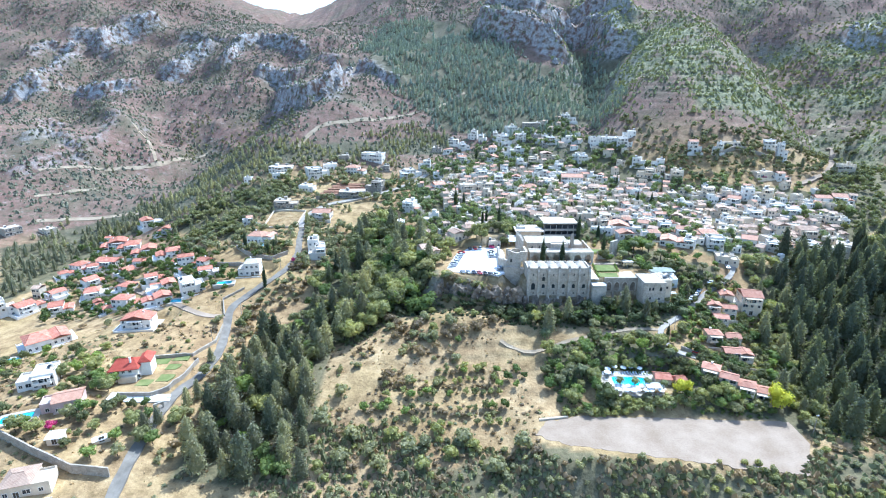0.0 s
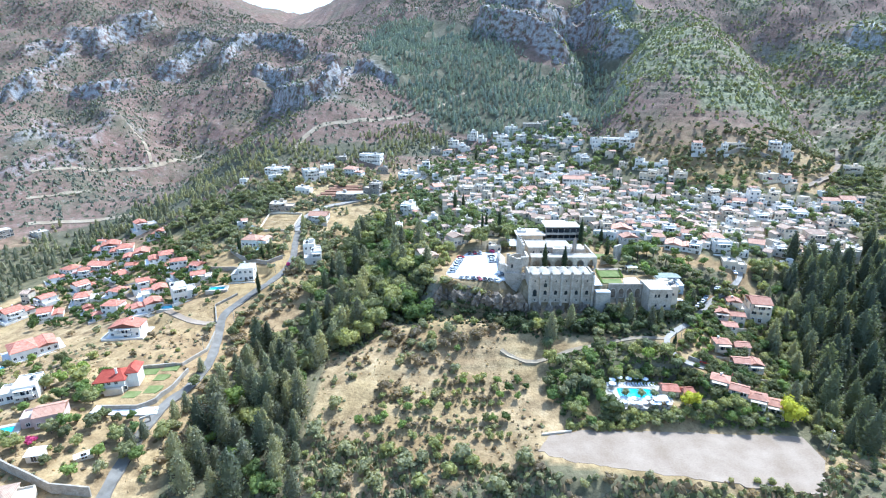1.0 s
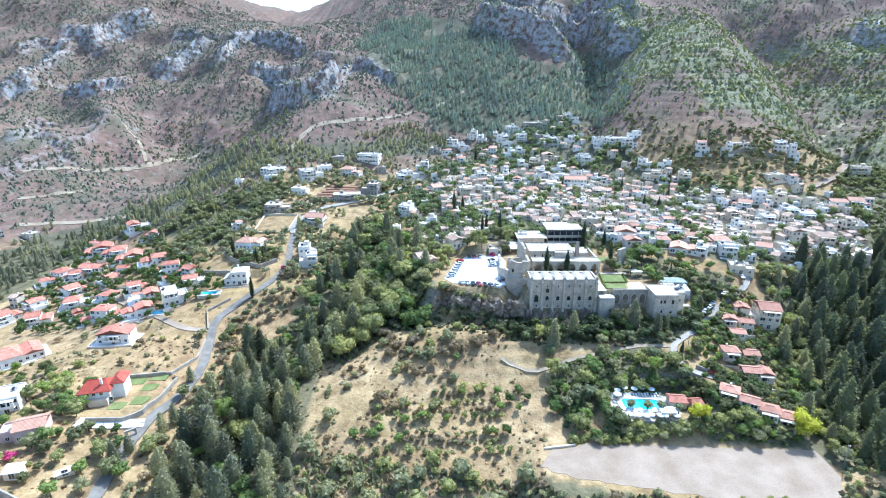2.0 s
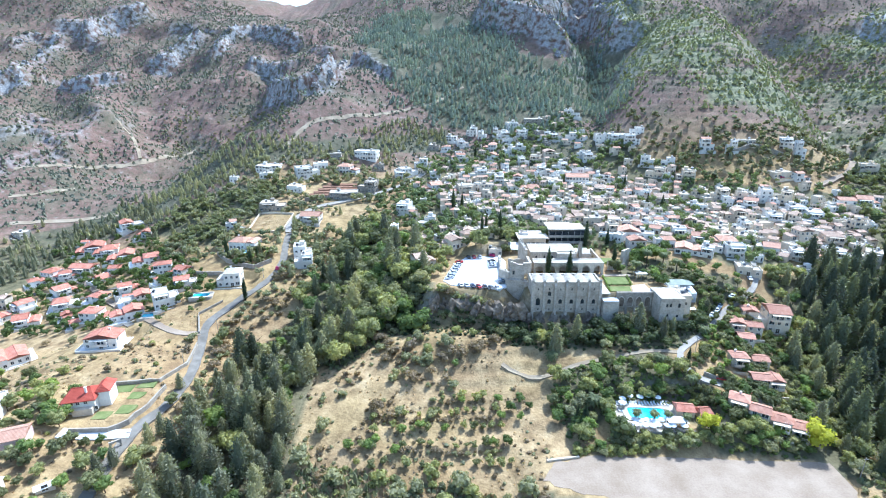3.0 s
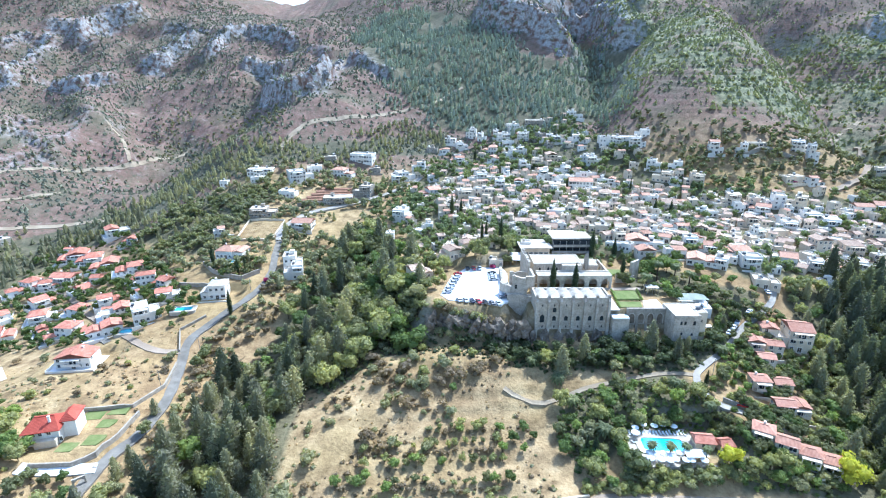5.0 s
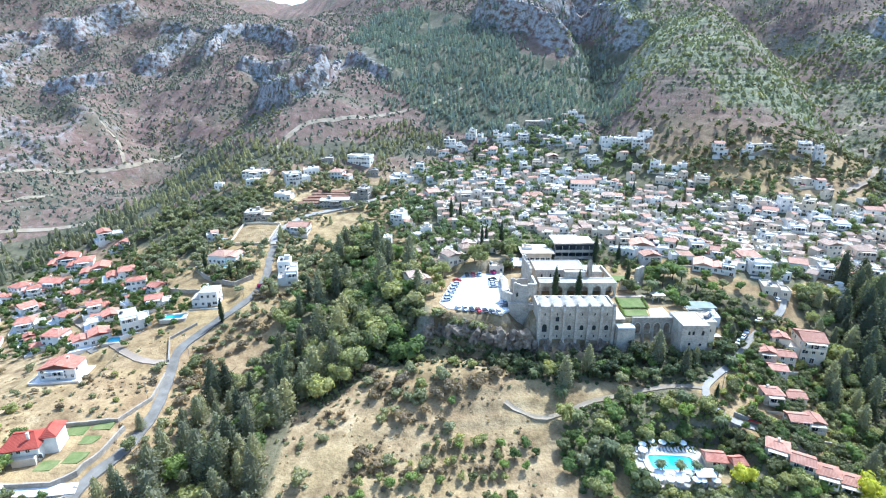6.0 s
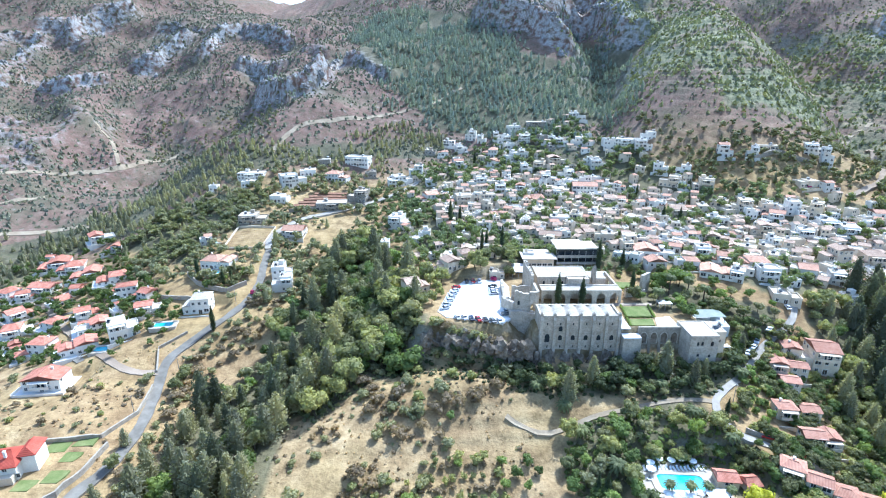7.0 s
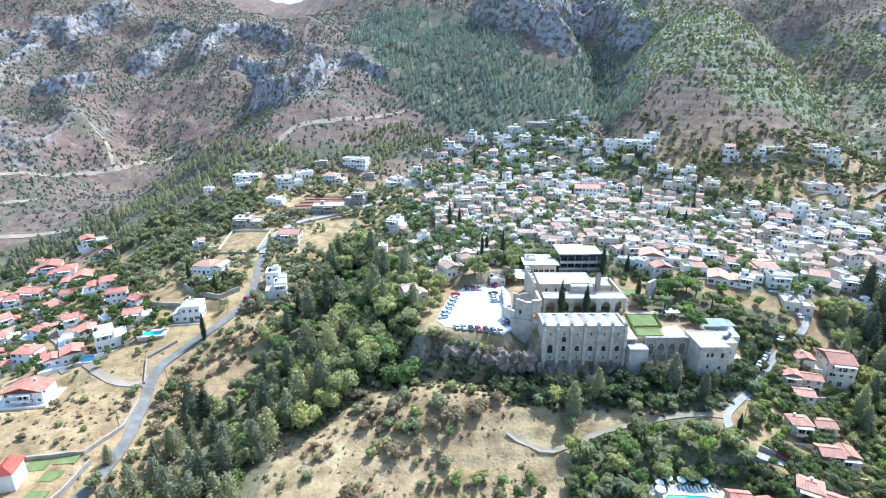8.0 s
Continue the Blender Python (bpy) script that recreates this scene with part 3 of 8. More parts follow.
def ribbon(name, route, width, material, label, lift=0.25, kerb=True):
    """A road or path laid along a plan route, draped over the ground."""
    pts = []
    for k in range(len(route) - 1):
        p0, p1, p2, p3 = (Vector(route[min(max(k + d, 0), len(route) - 1)]) for d in (-1, 0, 1, 2))
        n = max(2, int((p2 - p1).length / 3))
        for i in range(n + (k == len(route) - 2)):
            f = i / n
            pts.append(0.5 * (2 * p1 + (p2 - p0) * f + (2 * p0 - 5 * p1 + 4 * p2 - p3) * f * f + (3 * p1 - p0 - 3 * p2 + p3) * f ** 3))
    shell, prev = Shell(), None
    rows = []
    for k, p in enumerate(pts):
        way = (pts[min(k + 1, len(pts) - 1)] - pts[max(k - 1, 0)]).normalized()
        side = Vector((-way.y, way.x)) * (width / 2 * (1 + 0.08 * math.sin(k * 1.7)))
        cross = [p + side * f for f in (1, 0.5, 0, -0.5, -1)]
        z = [float(ground_height(c.x, c.y)) for c in cross]
        level = sum(z) / 5
        rows.append([(c.x, c.y, (max(h, 0.5 * level + 0.5 * h, max(z[1:4]) - 0.25) if kerb else h) + lift) for c, h in zip(cross, z)])
    for row in rows:
        row += [(row[4][0], row[4][1], row[4][2] - lift - 0.8), (row[0][0], row[0][1], row[0][2] - lift - 0.8)]
    flat = [p for row in rows for p in row]
    faces = [(7 * r + a, 7 * r + (a + 1) % 7, 7 * (r + 1) + (a + 1) % 7, 7 * (r + 1) + a) for r in range(len(rows) - 1) for a in range(7)]
    shell.add(flat, faces)
    return tagged(new(name, shell.mesh(name, material, smooth=False)), label, "road", kind="structure")
# plan routes of roads and tracks
VALLEY_ROAD = [(-101, 116), (-104, 130), (-106, 146), (-107, 160), (-106, 175), (-102, 188), (-102, 206), (-107, 227), (-111, 245), (-105, 259), (-93, 281), (-91, 302), (-95, 324), (-98, 343)]
HILL_ROAD = [(-98, 343), (-101, 356), (-98, 366), (-87, 387), (-54, 410), (-34, 426), (-17, 446), (-10, 469)]
EAST_LANE = [(163, 272), (153, 251), (132, 235), (116, 220), (98, 205), (99, 192), (113, 186), (120, 174), (124, 165)]
ABBEY_PATH = [(98, 205), (86, 206), (70, 205), (57, 203), (40, 197)]
UPPER_EAST_ROAD = [(265, 375), (282, 383), (309, 404), (387, 507), (392, 524)]
MOUNTAIN_TRACK = [(-76, 549), (-50, 569), (-25, 583), (-1, 599), (14, 621), (27, 629)]
SCAR_TRACK = [(-137, 485), (-132, 504), (-120, 524), (-96, 538), (-76, 549)]
WEST_TRACK = [(-386, 486), (-367, 508), (-343, 532), (-314, 560), (-303, 595), (-284, 624)]
LOW_TRACK = [(-343, 416), (-316, 427), (-287, 438), (-253, 444)]
LOW_TRACK_2 = [(-368, 451), (-350, 466), (-332, 482)]
SPUR_TRACK = [(-362, 615), (-340, 598), (-315, 563)]
EAST_TRACK = [(333, 482), (392, 547), (408, 551), (424, 565)]
ESTATE_LANE = [(-262, 322), (-246, 320), (-228, 306), (-210, 312), (-196, 312), (-178, 288), (-170, 268), (-150, 248)]
ESTATE_DRIVE = [(-111, 238), (-131, 242), (-184, 288), (-229, 330), (-254, 344)]
FIELD_PATH = [(50, 200), (33, 204), (19, 200), (6, 190), (-2, 172)]
ROADS = [(VALLEY_ROAD, 3.6), (HILL_ROAD, 3.0), (EAST_LANE, 2.6), (ABBEY_PATH, 2.0), (UPPER_EAST_ROAD, 3.0), (ESTATE_DRIVE, 2.6), (ESTATE_LANE, 2.6), (FIELD_PATH, 2.0)]
# open yards kept free of trees: centre x, y, half width, half depth
CLEARINGS = [(-114, 358, 13, 15), (-84, 414, 16, 13), (92, 142, 22, 4), (62, 147, 20, 3), (16, 258, 19, 22), (60, 250, 24, 24), (81, 151, 46, 8), (77, 176, 14, 9), (-125, 186, 14, 14), (-114, 282, 10, 8), (-155, 238, 16, 14), (98, 232, 10, 8), (83, 242, 9, 12)]
ribbon("road", VALLEY_ROAD, 3.9, ASPHALT, "grey asphalt valley road between dry verges", 0.3)
ribbon("road", HILL_ROAD, 4.2, PALE_LANE, "pale concrete road along the hillside", 0.8)
ribbon("road", EAST_LANE, 2.5, PALE_LANE, "pale village lane with parked cars", 0.3)
ribbon("path", ABBEY_PATH + [(33, 199), (26, 203)], 1.9, TRACK, "pale path below the abbey", 0.2)
ribbon("road", UPPER_EAST_ROAD, 4.2, PALE_GRAVEL, "pale road winding up the eastern slope", 0.8)
ribbon("road", ESTATE_DRIVE, 3.2, PALE_GRAVEL, "pale drive through the red-roofed estate", 0.25)
ribbon("road", ESTATE_LANE, 3.2, ASPHALT, "grey lane between the red-roofed houses", 0.25)
for route, width in ((MOUNTAIN_TRACK, 4), (SCAR_TRACK, 4.5), (WEST_TRACK, 4), (LOW_TRACK, 5), (LOW_TRACK_2, 4), (SPUR_TRACK, 3.5), (EAST_TRACK, 4)):
    ribbon("mountain_track", route, width, TRACK, "pale dirt track across the mountain slope", 0.4, False)
for k in range(5):
    ribbon("ploughed_terrace", [(-99 + 2.4 * k, 404 + 5.5 * k), (-84 + 2.4 * k, 408 + 5.5 * k), (-70 + 2.4 * k, 411 + 5.5 * k)], 4.0, SOIL, "ploughed red-brown terrace strip", 0.7)


# ---- houses ----
def welded(shell, name, *materials):
    me = shell.mesh(name, *materials)
    bm = bmesh.new()
    bm.from_mesh(me)
    bmesh.ops.remove_doubles(bm, verts=bm.verts, dist=0.002)
    bmesh.ops.recalc_face_normals(bm, faces=bm.faces)
    bm.to_mesh(me)
    bm.free()
    return me


def window_mesh(w, h, frame=WHITE_WALL, pane=GLASS, name="window"):
    """A framed opening with a set-back pane, its frame proud of the wall; made to sit on a wall facing -y."""
    s, rim = Shell(), 0.13
    rings = [(w / 2 + rim, rim, 0.06), (w / 2 + rim, rim, -0.10), (w / 2, 0, -0.10), (w / 2, 0, -0.03)]
    for half, out, y in rings:
        s.points += [(-half, y, -out), (half, y, -out), (half, y, h + out), (-half, y, h + out)]
    for r in range(3):
        s.faces += [(4 * r + k, 4 * r + (k + 1) % 4, 4 * r + 4 + (k + 1) % 4, 4 * r + 4 + k) for k in range(4)]
    s.slots += [0] * 12
    n = len(s.points)
    s.points += [(-0.05, -0.03, 0), (0.05, -0.03, 0), (0.05, -0.03, h), (-0.05, -0.03, h)]
    s.faces += [(12, n, n + 3, 15), (n + 1, 13, 14, n + 2), (n, n + 1, n + 2, n + 3)]
    s.slots += [1, 1, 0]
    return s.mesh(name, frame, pane)


WINDOW = window_mesh(1.1, 1.3)
WIDE_WINDOW = window_mesh(2.0, 1.5)
TALL_DOOR = window_mesh(1.5, 2.1, WHITE_WALL, WOODWORK, "door")


def tank_mesh():
    s = Shell()
    for x in (-0.5, 0.5):
        s.box(x - 0.05, x + 0.05, -0.4, 0.4, -0.5, 0.6)
    s.tube((-0.8, 0, 0.95), (0.8, 0, 0.95), 0.42, 0.42, 8)
    s.add([(-0.8, -0.5, 0.7), (0.8, -0.5, 0.7), (0.8, -1.5, 0.02), (-0.8, -1.5, 0.02)], [(0, 1, 2, 3)], 1)
    s.add([(-0.8, -0.5, 0.6), (0.8, -0.5, 0.6), (0.8, -1.5, -0.06), (-0.8, -1.5, -0.06)], [(3, 2, 1, 0)], 1)
    return s.mesh("water_tank", WHITE_WALL, GLASS)


TANK = tank_mesh()


def chimney_mesh():
    s = Shell()
    s.box(-0.3, 0.3, -0.3, 0.3, -1.2, 0.9)
    s.box(-0.4, 0.4, -0.4, 0.4, 0.9, 1.05)
    return s.mesh("chimney", WHITE_WALL)


CHIMNEY = chimney_mesh()


def pitched_roof(w, d, rise, over=0.45, thick=0.22, hip=0.0, name="roof", tile=CLAY_TILE):
    """Gabled roof with its ridge along x, or hipped by that much; eaves project and the slabs have thickness."""
    s = Shell()
    a, b = w / 2 + over, d / 2 + over
    low = -over * rise / (d / 2)
    for dz in (0.0, thick):
        s.points += [(-a, -b, low + dz), (a, -b, low + dz), (a, b, low + dz), (-a, b, low + dz), (-a + hip, 0, rise + dz), (a - hip, 0, rise + dz)]
    f = [(0, 1, 5, 4), (2, 3, 4, 5), (1, 2, 5), (3, 0, 4)]
    s.faces += [tuple(i + 6 for i in q) for q in f] + [tuple(reversed(q)) for q in f]
    s.faces += [(0, 1, 7, 6), (1, 2, 8, 7), (2, 3, 9, 8), (3, 0, 6, 9)]
    s.slots += [0] * len(s.faces)
    s.tube((-a + hip, 0, rise + thick), (a - hip, 0, rise + thick), 0.16, 0.16, 6)
    return s.mesh(name, tile)


def put_openings(house, w, d, h, base, rng, every=2.5, doors=True, at=(0.0, 0.0), sides=(90, -90)):
    """Windows in rows on the front and on the side that looks to the valley, with a door below."""
    storeys = max(1, round((h - 0.3) / 2.9))
    for level in range(storeys):
        z = base + level * h / storeys + 0.95
        for turn, length, depth in ((0, w, d),) + tuple((a, d, w) for a in sides):
            n = max(1, int(length / every))
            for k in range(n):
                if rng.random() < (0.12 if turn == 0 else 0.55):
                    continue
                x = (k + 0.5) / n * length - length / 2
                ground_door = doors and turn == 0 and level == 0 and k == n // 2
                me = TALL_DOOR if ground_door else (WIDE_WINDOW if rng.random() < 0.25 else WINDOW)
                m = pose(*at, 0) @ pose(0, 0, 0, 0, 0, turn) @ pose(x, -depth / 2 - 0.003, z - (0.95 if ground_door else 0))
                child("door" if ground_door else "window", me, house, m)


def walled(s, x0, x1, y0, y1, z0, z1, rim=0.2, rise=0.55):
    """Outer walls that go on up as a parapet round a sunken roof."""
    n = len(s.points)
    for o, z in ((0, z0), (0, z1 + rise), (rim, z1 + rise), (rim, z1)):
        s.points += [(x0 + o, y0 + o, z), (x1 - o, y0 + o, z), (x1 - o, y1 - o, z), (x0 + o, y1 - o, z)]
    f = [(4 * r + k, 4 * r + (k + 1) % 4, 4 * r + 4 + (k + 1) % 4, 4 * r + 4 + k) for r in range(3) for k in range(4)] + [(12, 13, 14, 15), (3, 2, 1, 0)]
    s.faces += [tuple(n + i for i in q) for q in f]
    s.slots += [0] * len(f)


KINDS = {"f": (WHITE_WALL, None, "white rendered flat-roofed village house with dark windows"),
         "r": (WHITE_WALL, CLAY_TILE, "white rendered house under a pinkish clay tile roof"),
         "c": (CREAM_WALL, None, "cream rendered flat-roofed house with a parapet"),
         "t": (CREAM_WALL, FADED_TILE, "cream stone house under a faded clay tile roof"),
         "s": (STONE_WALL, None, "grey rubble-stone house with a flat roof"),
         "p": (PINK_WALL, CLAY_TILE, "pink rendered house under a clay tile roof"),
         "e": (WHITE_WALL, RED_TILE, "white estate house under a red tile roof"),
         "w": (WHITE_WALL, PALE_TILE, "white three-storey villa under a pale tile roof"),
         "b": (CREAM_WALL, TERRACOTTA, "cream garden bungalow under a red tile roof")}
FOOTPRINTS = []


def loggia_mesh(w, material):
    """A roofed balcony in one piece: floor, flat canopy, posts and a solid rail, shading the doors behind it."""
    b, n = Shell(), max(2, round(w / 2.2))
    cuts = [v for k in range(n + 1) for v in (-w / 2 + k * (w - 0.26) / n, -w / 2 + k * (w - 0.26) / n + 0.26)]
    for k, (x0, x1) in enumerate(zip(cuts, cuts[1:])):
        for y0, y1 in ((-1.7, -1.45), (-1.45, 0.0)):
            b.box(x0, x1, y0, y1, -0.2, 0)
            b.box(x0, x1, y0, y1, 2.5, 2.7)
        b.box(x0, x1, -1.7, -1.45, 0, 0.85)
        if k % 2 == 0:
            b.box(x0, x1, -1.7, -1.45, 0.85, 2.5)
    return welded(b, "loggia", material)


LOGGIAS = {}
DARK_DOORS = window_mesh(2.6, 2.1, WHITE_WALL, GLASS, "glazed_door")


def loggia(house, x, y, z, w, material):
    key = (round(w), material.name)
    if key not in LOGGIAS:
        LOGGIAS[key] = loggia_mesh(round(w), material)
    child("loggia", LOGGIAS[key], house, pose(x, y - 0.006, z))
    child("glazed_door", DARK_DOORS, house, pose(x, y - 0.003, z + 0.05))


def gabled_block(x0, x1, y0, y1, z0, z1, rise):
    """Walls with gable ends, the ridge along x."""
    g, m = Shell(), (y0 + y1) / 2
    g.add([(x0, y0, z0), (x1, y0, z0), (x1, y1, z0), (x0, y1, z0), (x0, y0, z1), (x1, y0, z1), (x1, y1, z1), (x0, y1, z1), (x0, m, z1 + rise), (x1, m, z1 + rise)],
          [(3, 2, 1, 0), (0, 1, 5, 4), (2, 3, 7, 6), (1, 2, 6, 9, 5), (3, 0, 4, 8, 7), (4, 5, 9, 8), (6, 7, 8, 9)])
    return g


def house(x, y, w, d, h, turn, kind, rng, group="village houses", z=None, extras=True):
    """A house of two or three blocks of uneven height: flat roofs behind parapets, or low tiled gables beside a roof terrace."""
    wall_mat, tile, label = KINDS[kind]
    c, s = math.cos(radians(turn)), math.sin(radians(turn))
    corners = [(x + c * i * w / 2 - s * j * d / 2, y + s * i * w / 2 + c * j * d / 2) for i in (-1, 1) for j in (-1, 1)]
    heights = [float(ground_height(*p)) for p in corners]
    z = float(ground_height(x + s * d / 2, y - c * d / 2)) if z is None else z
    foot = min(heights + [z]) - z - 0.6
    top = new("house")
    top.matrix_basis = pose(x, y, z, 0, 0, turn)
    tagged(top, label, "house", group)
    FOOTPRINTS.append((x, y, 0.5 * math.hypot(w, d) + 0.6))
    side = rng.choice((-1, 1))
    seen = (-90,) if x > 30 else ((90,) if x < -30 else ())
    # the main block takes part of the width, a lower block the rest
    split = w > 6.4 and rng.random() < 0.8
    mw = w * rng.uniform(0.55, 0.7) if split else w
    mx = side * (w - mw) / 2
    low = h * rng.uniform(0.5, 0.62) if h > 4.6 else h * rng.uniform(0.72, 0.86)
    if tile:
        hip = min(d / 2, mw * 0.35) if rng.random() < 0.3 else 0.0
        across = not hip and rng.random() < 0.3
        long, deep = (d, mw) if across else (mw, d)
        rise = deep * 0.5 * math.tan(radians(rng.uniform(15, 20)))
        spin = pose(mx, 0, 0, 0, 0, 90 if across else 0)
        if hip:
            block = Shell()
            block.box(-mw / 2, mw / 2, -d / 2, d / 2, foot, h)
        else:
            block = gabled_block(-long / 2, long / 2, -deep / 2, deep / 2, foot, h, rise)
        child("wall", block.mesh("wall", wall_mat), top, spin)
        child("roof", pitched_roof(long, deep, rise, 0.28, 0.13, hip, tile=tile), top, spin @ pose(0, 0, h + 0.01))
        if extras and rng.random() < 0.5:
            child("chimney", CHIMNEY, top, pose(mx + rng.uniform(-0.3, 0.3) * mw, d * 0.2, h + rise * 0.7))
    else:
        block, deck = Shell(), Shell()
        walled(block, -mw / 2, mw / 2, -d / 2, d / 2, foot, h, 0.2, rng.choice((0.35, 0.55, 0.8)))
        deck.box(-mw / 2 + 0.21, mw / 2 - 0.21, -d / 2 + 0.21, d / 2 - 0.21, h + 0.004, h + 0.12)
        child("wall", block.mesh("wall", wall_mat), top, pose(mx, 0, 0))
        child("roof", deck.mesh("roof", FLAT_ROOF), top, pose(mx, 0, 0))
        if extras or rng.random() < 0.5:
            child("water_tank", TANK, top, pose(mx + rng.uniform(-0.3, 0.3) * mw, rng.uniform(-0.1, 0.25) * d, h + 0.6, 0, 0, rng.uniform(-60, 60)))
        if extras and rng.random() < 0.4:
            hut = Shell()
            hut.box(-1.2, 1.2, -1.1, 1.1, 0.0, 2.0)
            hut.box(-1.35, 1.35, -1.25, 1.25, 2.0, 2.15)
            child("stair_head", hut.mesh("stair_head", wall_mat), top, pose(mx - side * mw * 0.2, d * 0.2, h + 0.1))
    put_openings(top, mw, d, h, 0.0, rng, 2.4, True, (mx, 0.0), seen)
    if split:
        sw, sd, sy = w - mw - 0.02, d * rng.uniform(0.75, 0.98), rng.uniform(-0.18, 0.12) * d
        sx = -side * (w - sw) / 2
        if tile and rng.random() < (0.8 if kind == "e" else 0.5):
            rise = sw * 0.5 * math.tan(radians(17))
            turned = pose(sx, sy, 0, 0, 0, 90)
            child("wing", gabled_block(-sd / 2, sd / 2, -sw / 2, sw / 2, foot, low, rise).mesh("wing", wall_mat), top, turned)
            child("wing_roof", pitched_roof(sd, sw, rise, 0.22, 0.12, 0.0, "wing_roof", tile), top, turned @ pose(0, 0, low + 0.01))
        else:
            wing, deck = Shell(), Shell()
            walled(wing, -sw / 2, sw / 2, -sd / 2, sd / 2, foot, low, 0.18, 0.75)
            deck.box(-sw / 2 + 0.19, sw / 2 - 0.19, -sd / 2 + 0.19, sd / 2 - 0.19, low + 0.004, low + 0.1)
            child("wing", wing.mesh("wing", wall_mat), top, pose(sx, sy, 0))
            child("terrace", deck.mesh("terrace", FLAT_ROOF), top, pose(sx, sy, 0))
        put_openings(top, sw, sd, low, 0.0, rng, 2.6, False, (sx, sy), ())
    if extras and h > 4.8 and rng.random() < 0.7:
        loggia(top, mx, -d / 2, h - 3.0, min(mw * 0.8, 7), wall_mat)
    if extras and kind != "e" and rng.random() < 0.4:
        t = Shell()
        t.box(-w * 0.6, w * 0.6, -d * 0.5 - 3.6, -d * 0.5 - 3.35, foot - 1.2, 0.6)
        child("terrace_wall", t.mesh("terrace_wall", wall_mat), top)
    if kind == "e":
        t, u = Shell(), Shell()
        t.box(-w / 2 - 2.4, w / 2 + 2.4, -d / 2 - 3.0, d / 2 + 1.5, foot - 1.0, 0.1)
        child("patio", t.mesh("patio", CONCRETE), top)
        u.box(-w / 2 - 2.4, w / 2 + 2.4, -d / 2 - 3.2, -d / 2 - 3.0, foot - 1.0, 1.0)
        u.box(side * (w / 2 + 2.5) - 0.1, side * (w / 2 + 2.5) + 0.1, -d / 2 - 3.0, d / 2, foot - 1.0, 1.3)
        child("garden_wall", u.mesh("garden_wall", WHITE_WALL), top)
    return top


def infill(outline, gap, rng):
    """Plan points for further houses in the gaps of the old village."""
    xs, ys, out = [p[0] for p in outline], [p[1] for p in outline], []
    for _ in range(5000):
        x, y = rng.uniform(min(xs), max(xs)), rng.uniform(min(ys), max(ys))
        if inside(np.array([x]), np.array([y]), outline)[0] and all(math.hypot(x - a, y - b) > gap for a, b in out) and all(math.hypot(x - a, y - b) > r + 0.7 for a, b, r in FOOTPRINTS):
            out.append((x, y))
    return out


HIGH_VILLAGE = [
    (12, 530, 10, 7, 5.0, -11, "f"), (22, 520, 11, 7, 4.9, 11, "f"), (32, 539, 10, 6, 8.5, -12, "f"), (42, 532, 8, 6, 7.3, -20, "f"),
    (57, 535, 9, 7, 6.2, -7, "f"), (73, 537, 15, 9, 7.4, 16, "f"), (61, 525, 12, 9, 6.6, 3, "f"), (78, 515, 10, 8, 7.6, -8, "f"),
    (64, 511, 10, 6, 4.3, 16, "f"), (47, 505, 13, 11, 6.4, -13, "r"), (50, 485, 12, 9, 4.6, -21, "r"), (64, 488, 14, 9, 6.7, 16, "f"),
]
HIGH_VILLAGE += [
    (74, 490, 8, 6, 6.8, -8, "f"), (93, 543, 19, 11, 5.2, -9, "s"), (91, 511, 11, 9, 6.0, 15, "s"), (97, 491, 7, 6, 4.7, 14, "s"),
    (103, 508, 11, 7, 5.4, -10, "f"), (17, 487, 12, 8, 5.7, 5, "r"), (6, 510, 9, 6, 4.3, 0, "r"), (-5, 516, 10, 7, 3.3, -10, "s"),
    (-16, 469, 11, 7, 8.4, -3, "f"), (-27, 456, 14, 11, 6.3, 22, "f"),
]
NORTH_QUARTER = [
    (72, 461, 9, 8, 7.4, 1, "f"), (86, 466, 13, 11, 5.5, -23, "c"), (98, 470, 15, 11, 6.0, 0, "t"), (85, 435, 11, 9, 8.0, -10, "f"),
    (99, 444, 12, 8, 6.2, -1, "f"), (37, 442, 12, 9, 6.6, -2, "f"), (49, 416, 12, 8, 8.9, -3, "f"), (63, 415, 11, 7, 8.0, -15, "r"),
    (-6, 413, 15, 11, 5.7, 21, "r"), (6, 413, 9, 6, 4.4, -18, "t"), (20, 405, 12, 10, 6.5, 11, "f"), (36, 400, 10, 8, 7.7, 3, "f"),
]
NORTH_QUARTER += [
    (68, 402, 14, 11, 3.9, -5, "r"), (90, 416, 12, 10, 4.5, -16, "f"), (57, 446, 8, 6, 3.3, -14, "f"), (28, 438, 8, 6, 4.2, -12, "f"),
]
RIDGE_HOUSES = [
    (134, 557, 15, 10, 6.6, -7, "f"), (121, 496, 13, 10, 6.9, -11, "f"), (107, 502, 12, 8, 5.9, 0, "f"), (126, 451, 13, 8, 6.4, -2, "f"),
    (141, 473, 10, 7, 7.2, -13, "f"), (152, 469, 15, 11, 7.7, -28, "f"), (162, 459, 13, 10, 8.6, -14, "f"), (169, 469, 10, 8, 6.2, -4, "f"),
    (166, 430, 10, 7, 6.3, -29, "f"), (179, 423, 10, 7, 6.3, -22, "f"), (167, 414, 14, 9, 7.1, -30, "f"), (173, 408, 8, 6, 4.7, 0, "f"),
]
RIDGE_HOUSES += [
    (185, 404, 13, 10, 8.5, -17, "c"), (227, 424, 8, 6, 7.6, -19, "f"), (241, 432, 15, 10, 3.1, -19, "c"), (273, 425, 14, 11, 8.5, -27, "f"),
    (273, 412, 7, 6, 13.0, -18, "f"), (248, 392, 13, 9, 4.4, 3, "f"), (259, 385, 10, 6, 5.9, 2, "r"), (314, 396, 12, 8, 7.5, -14, "f"),
]
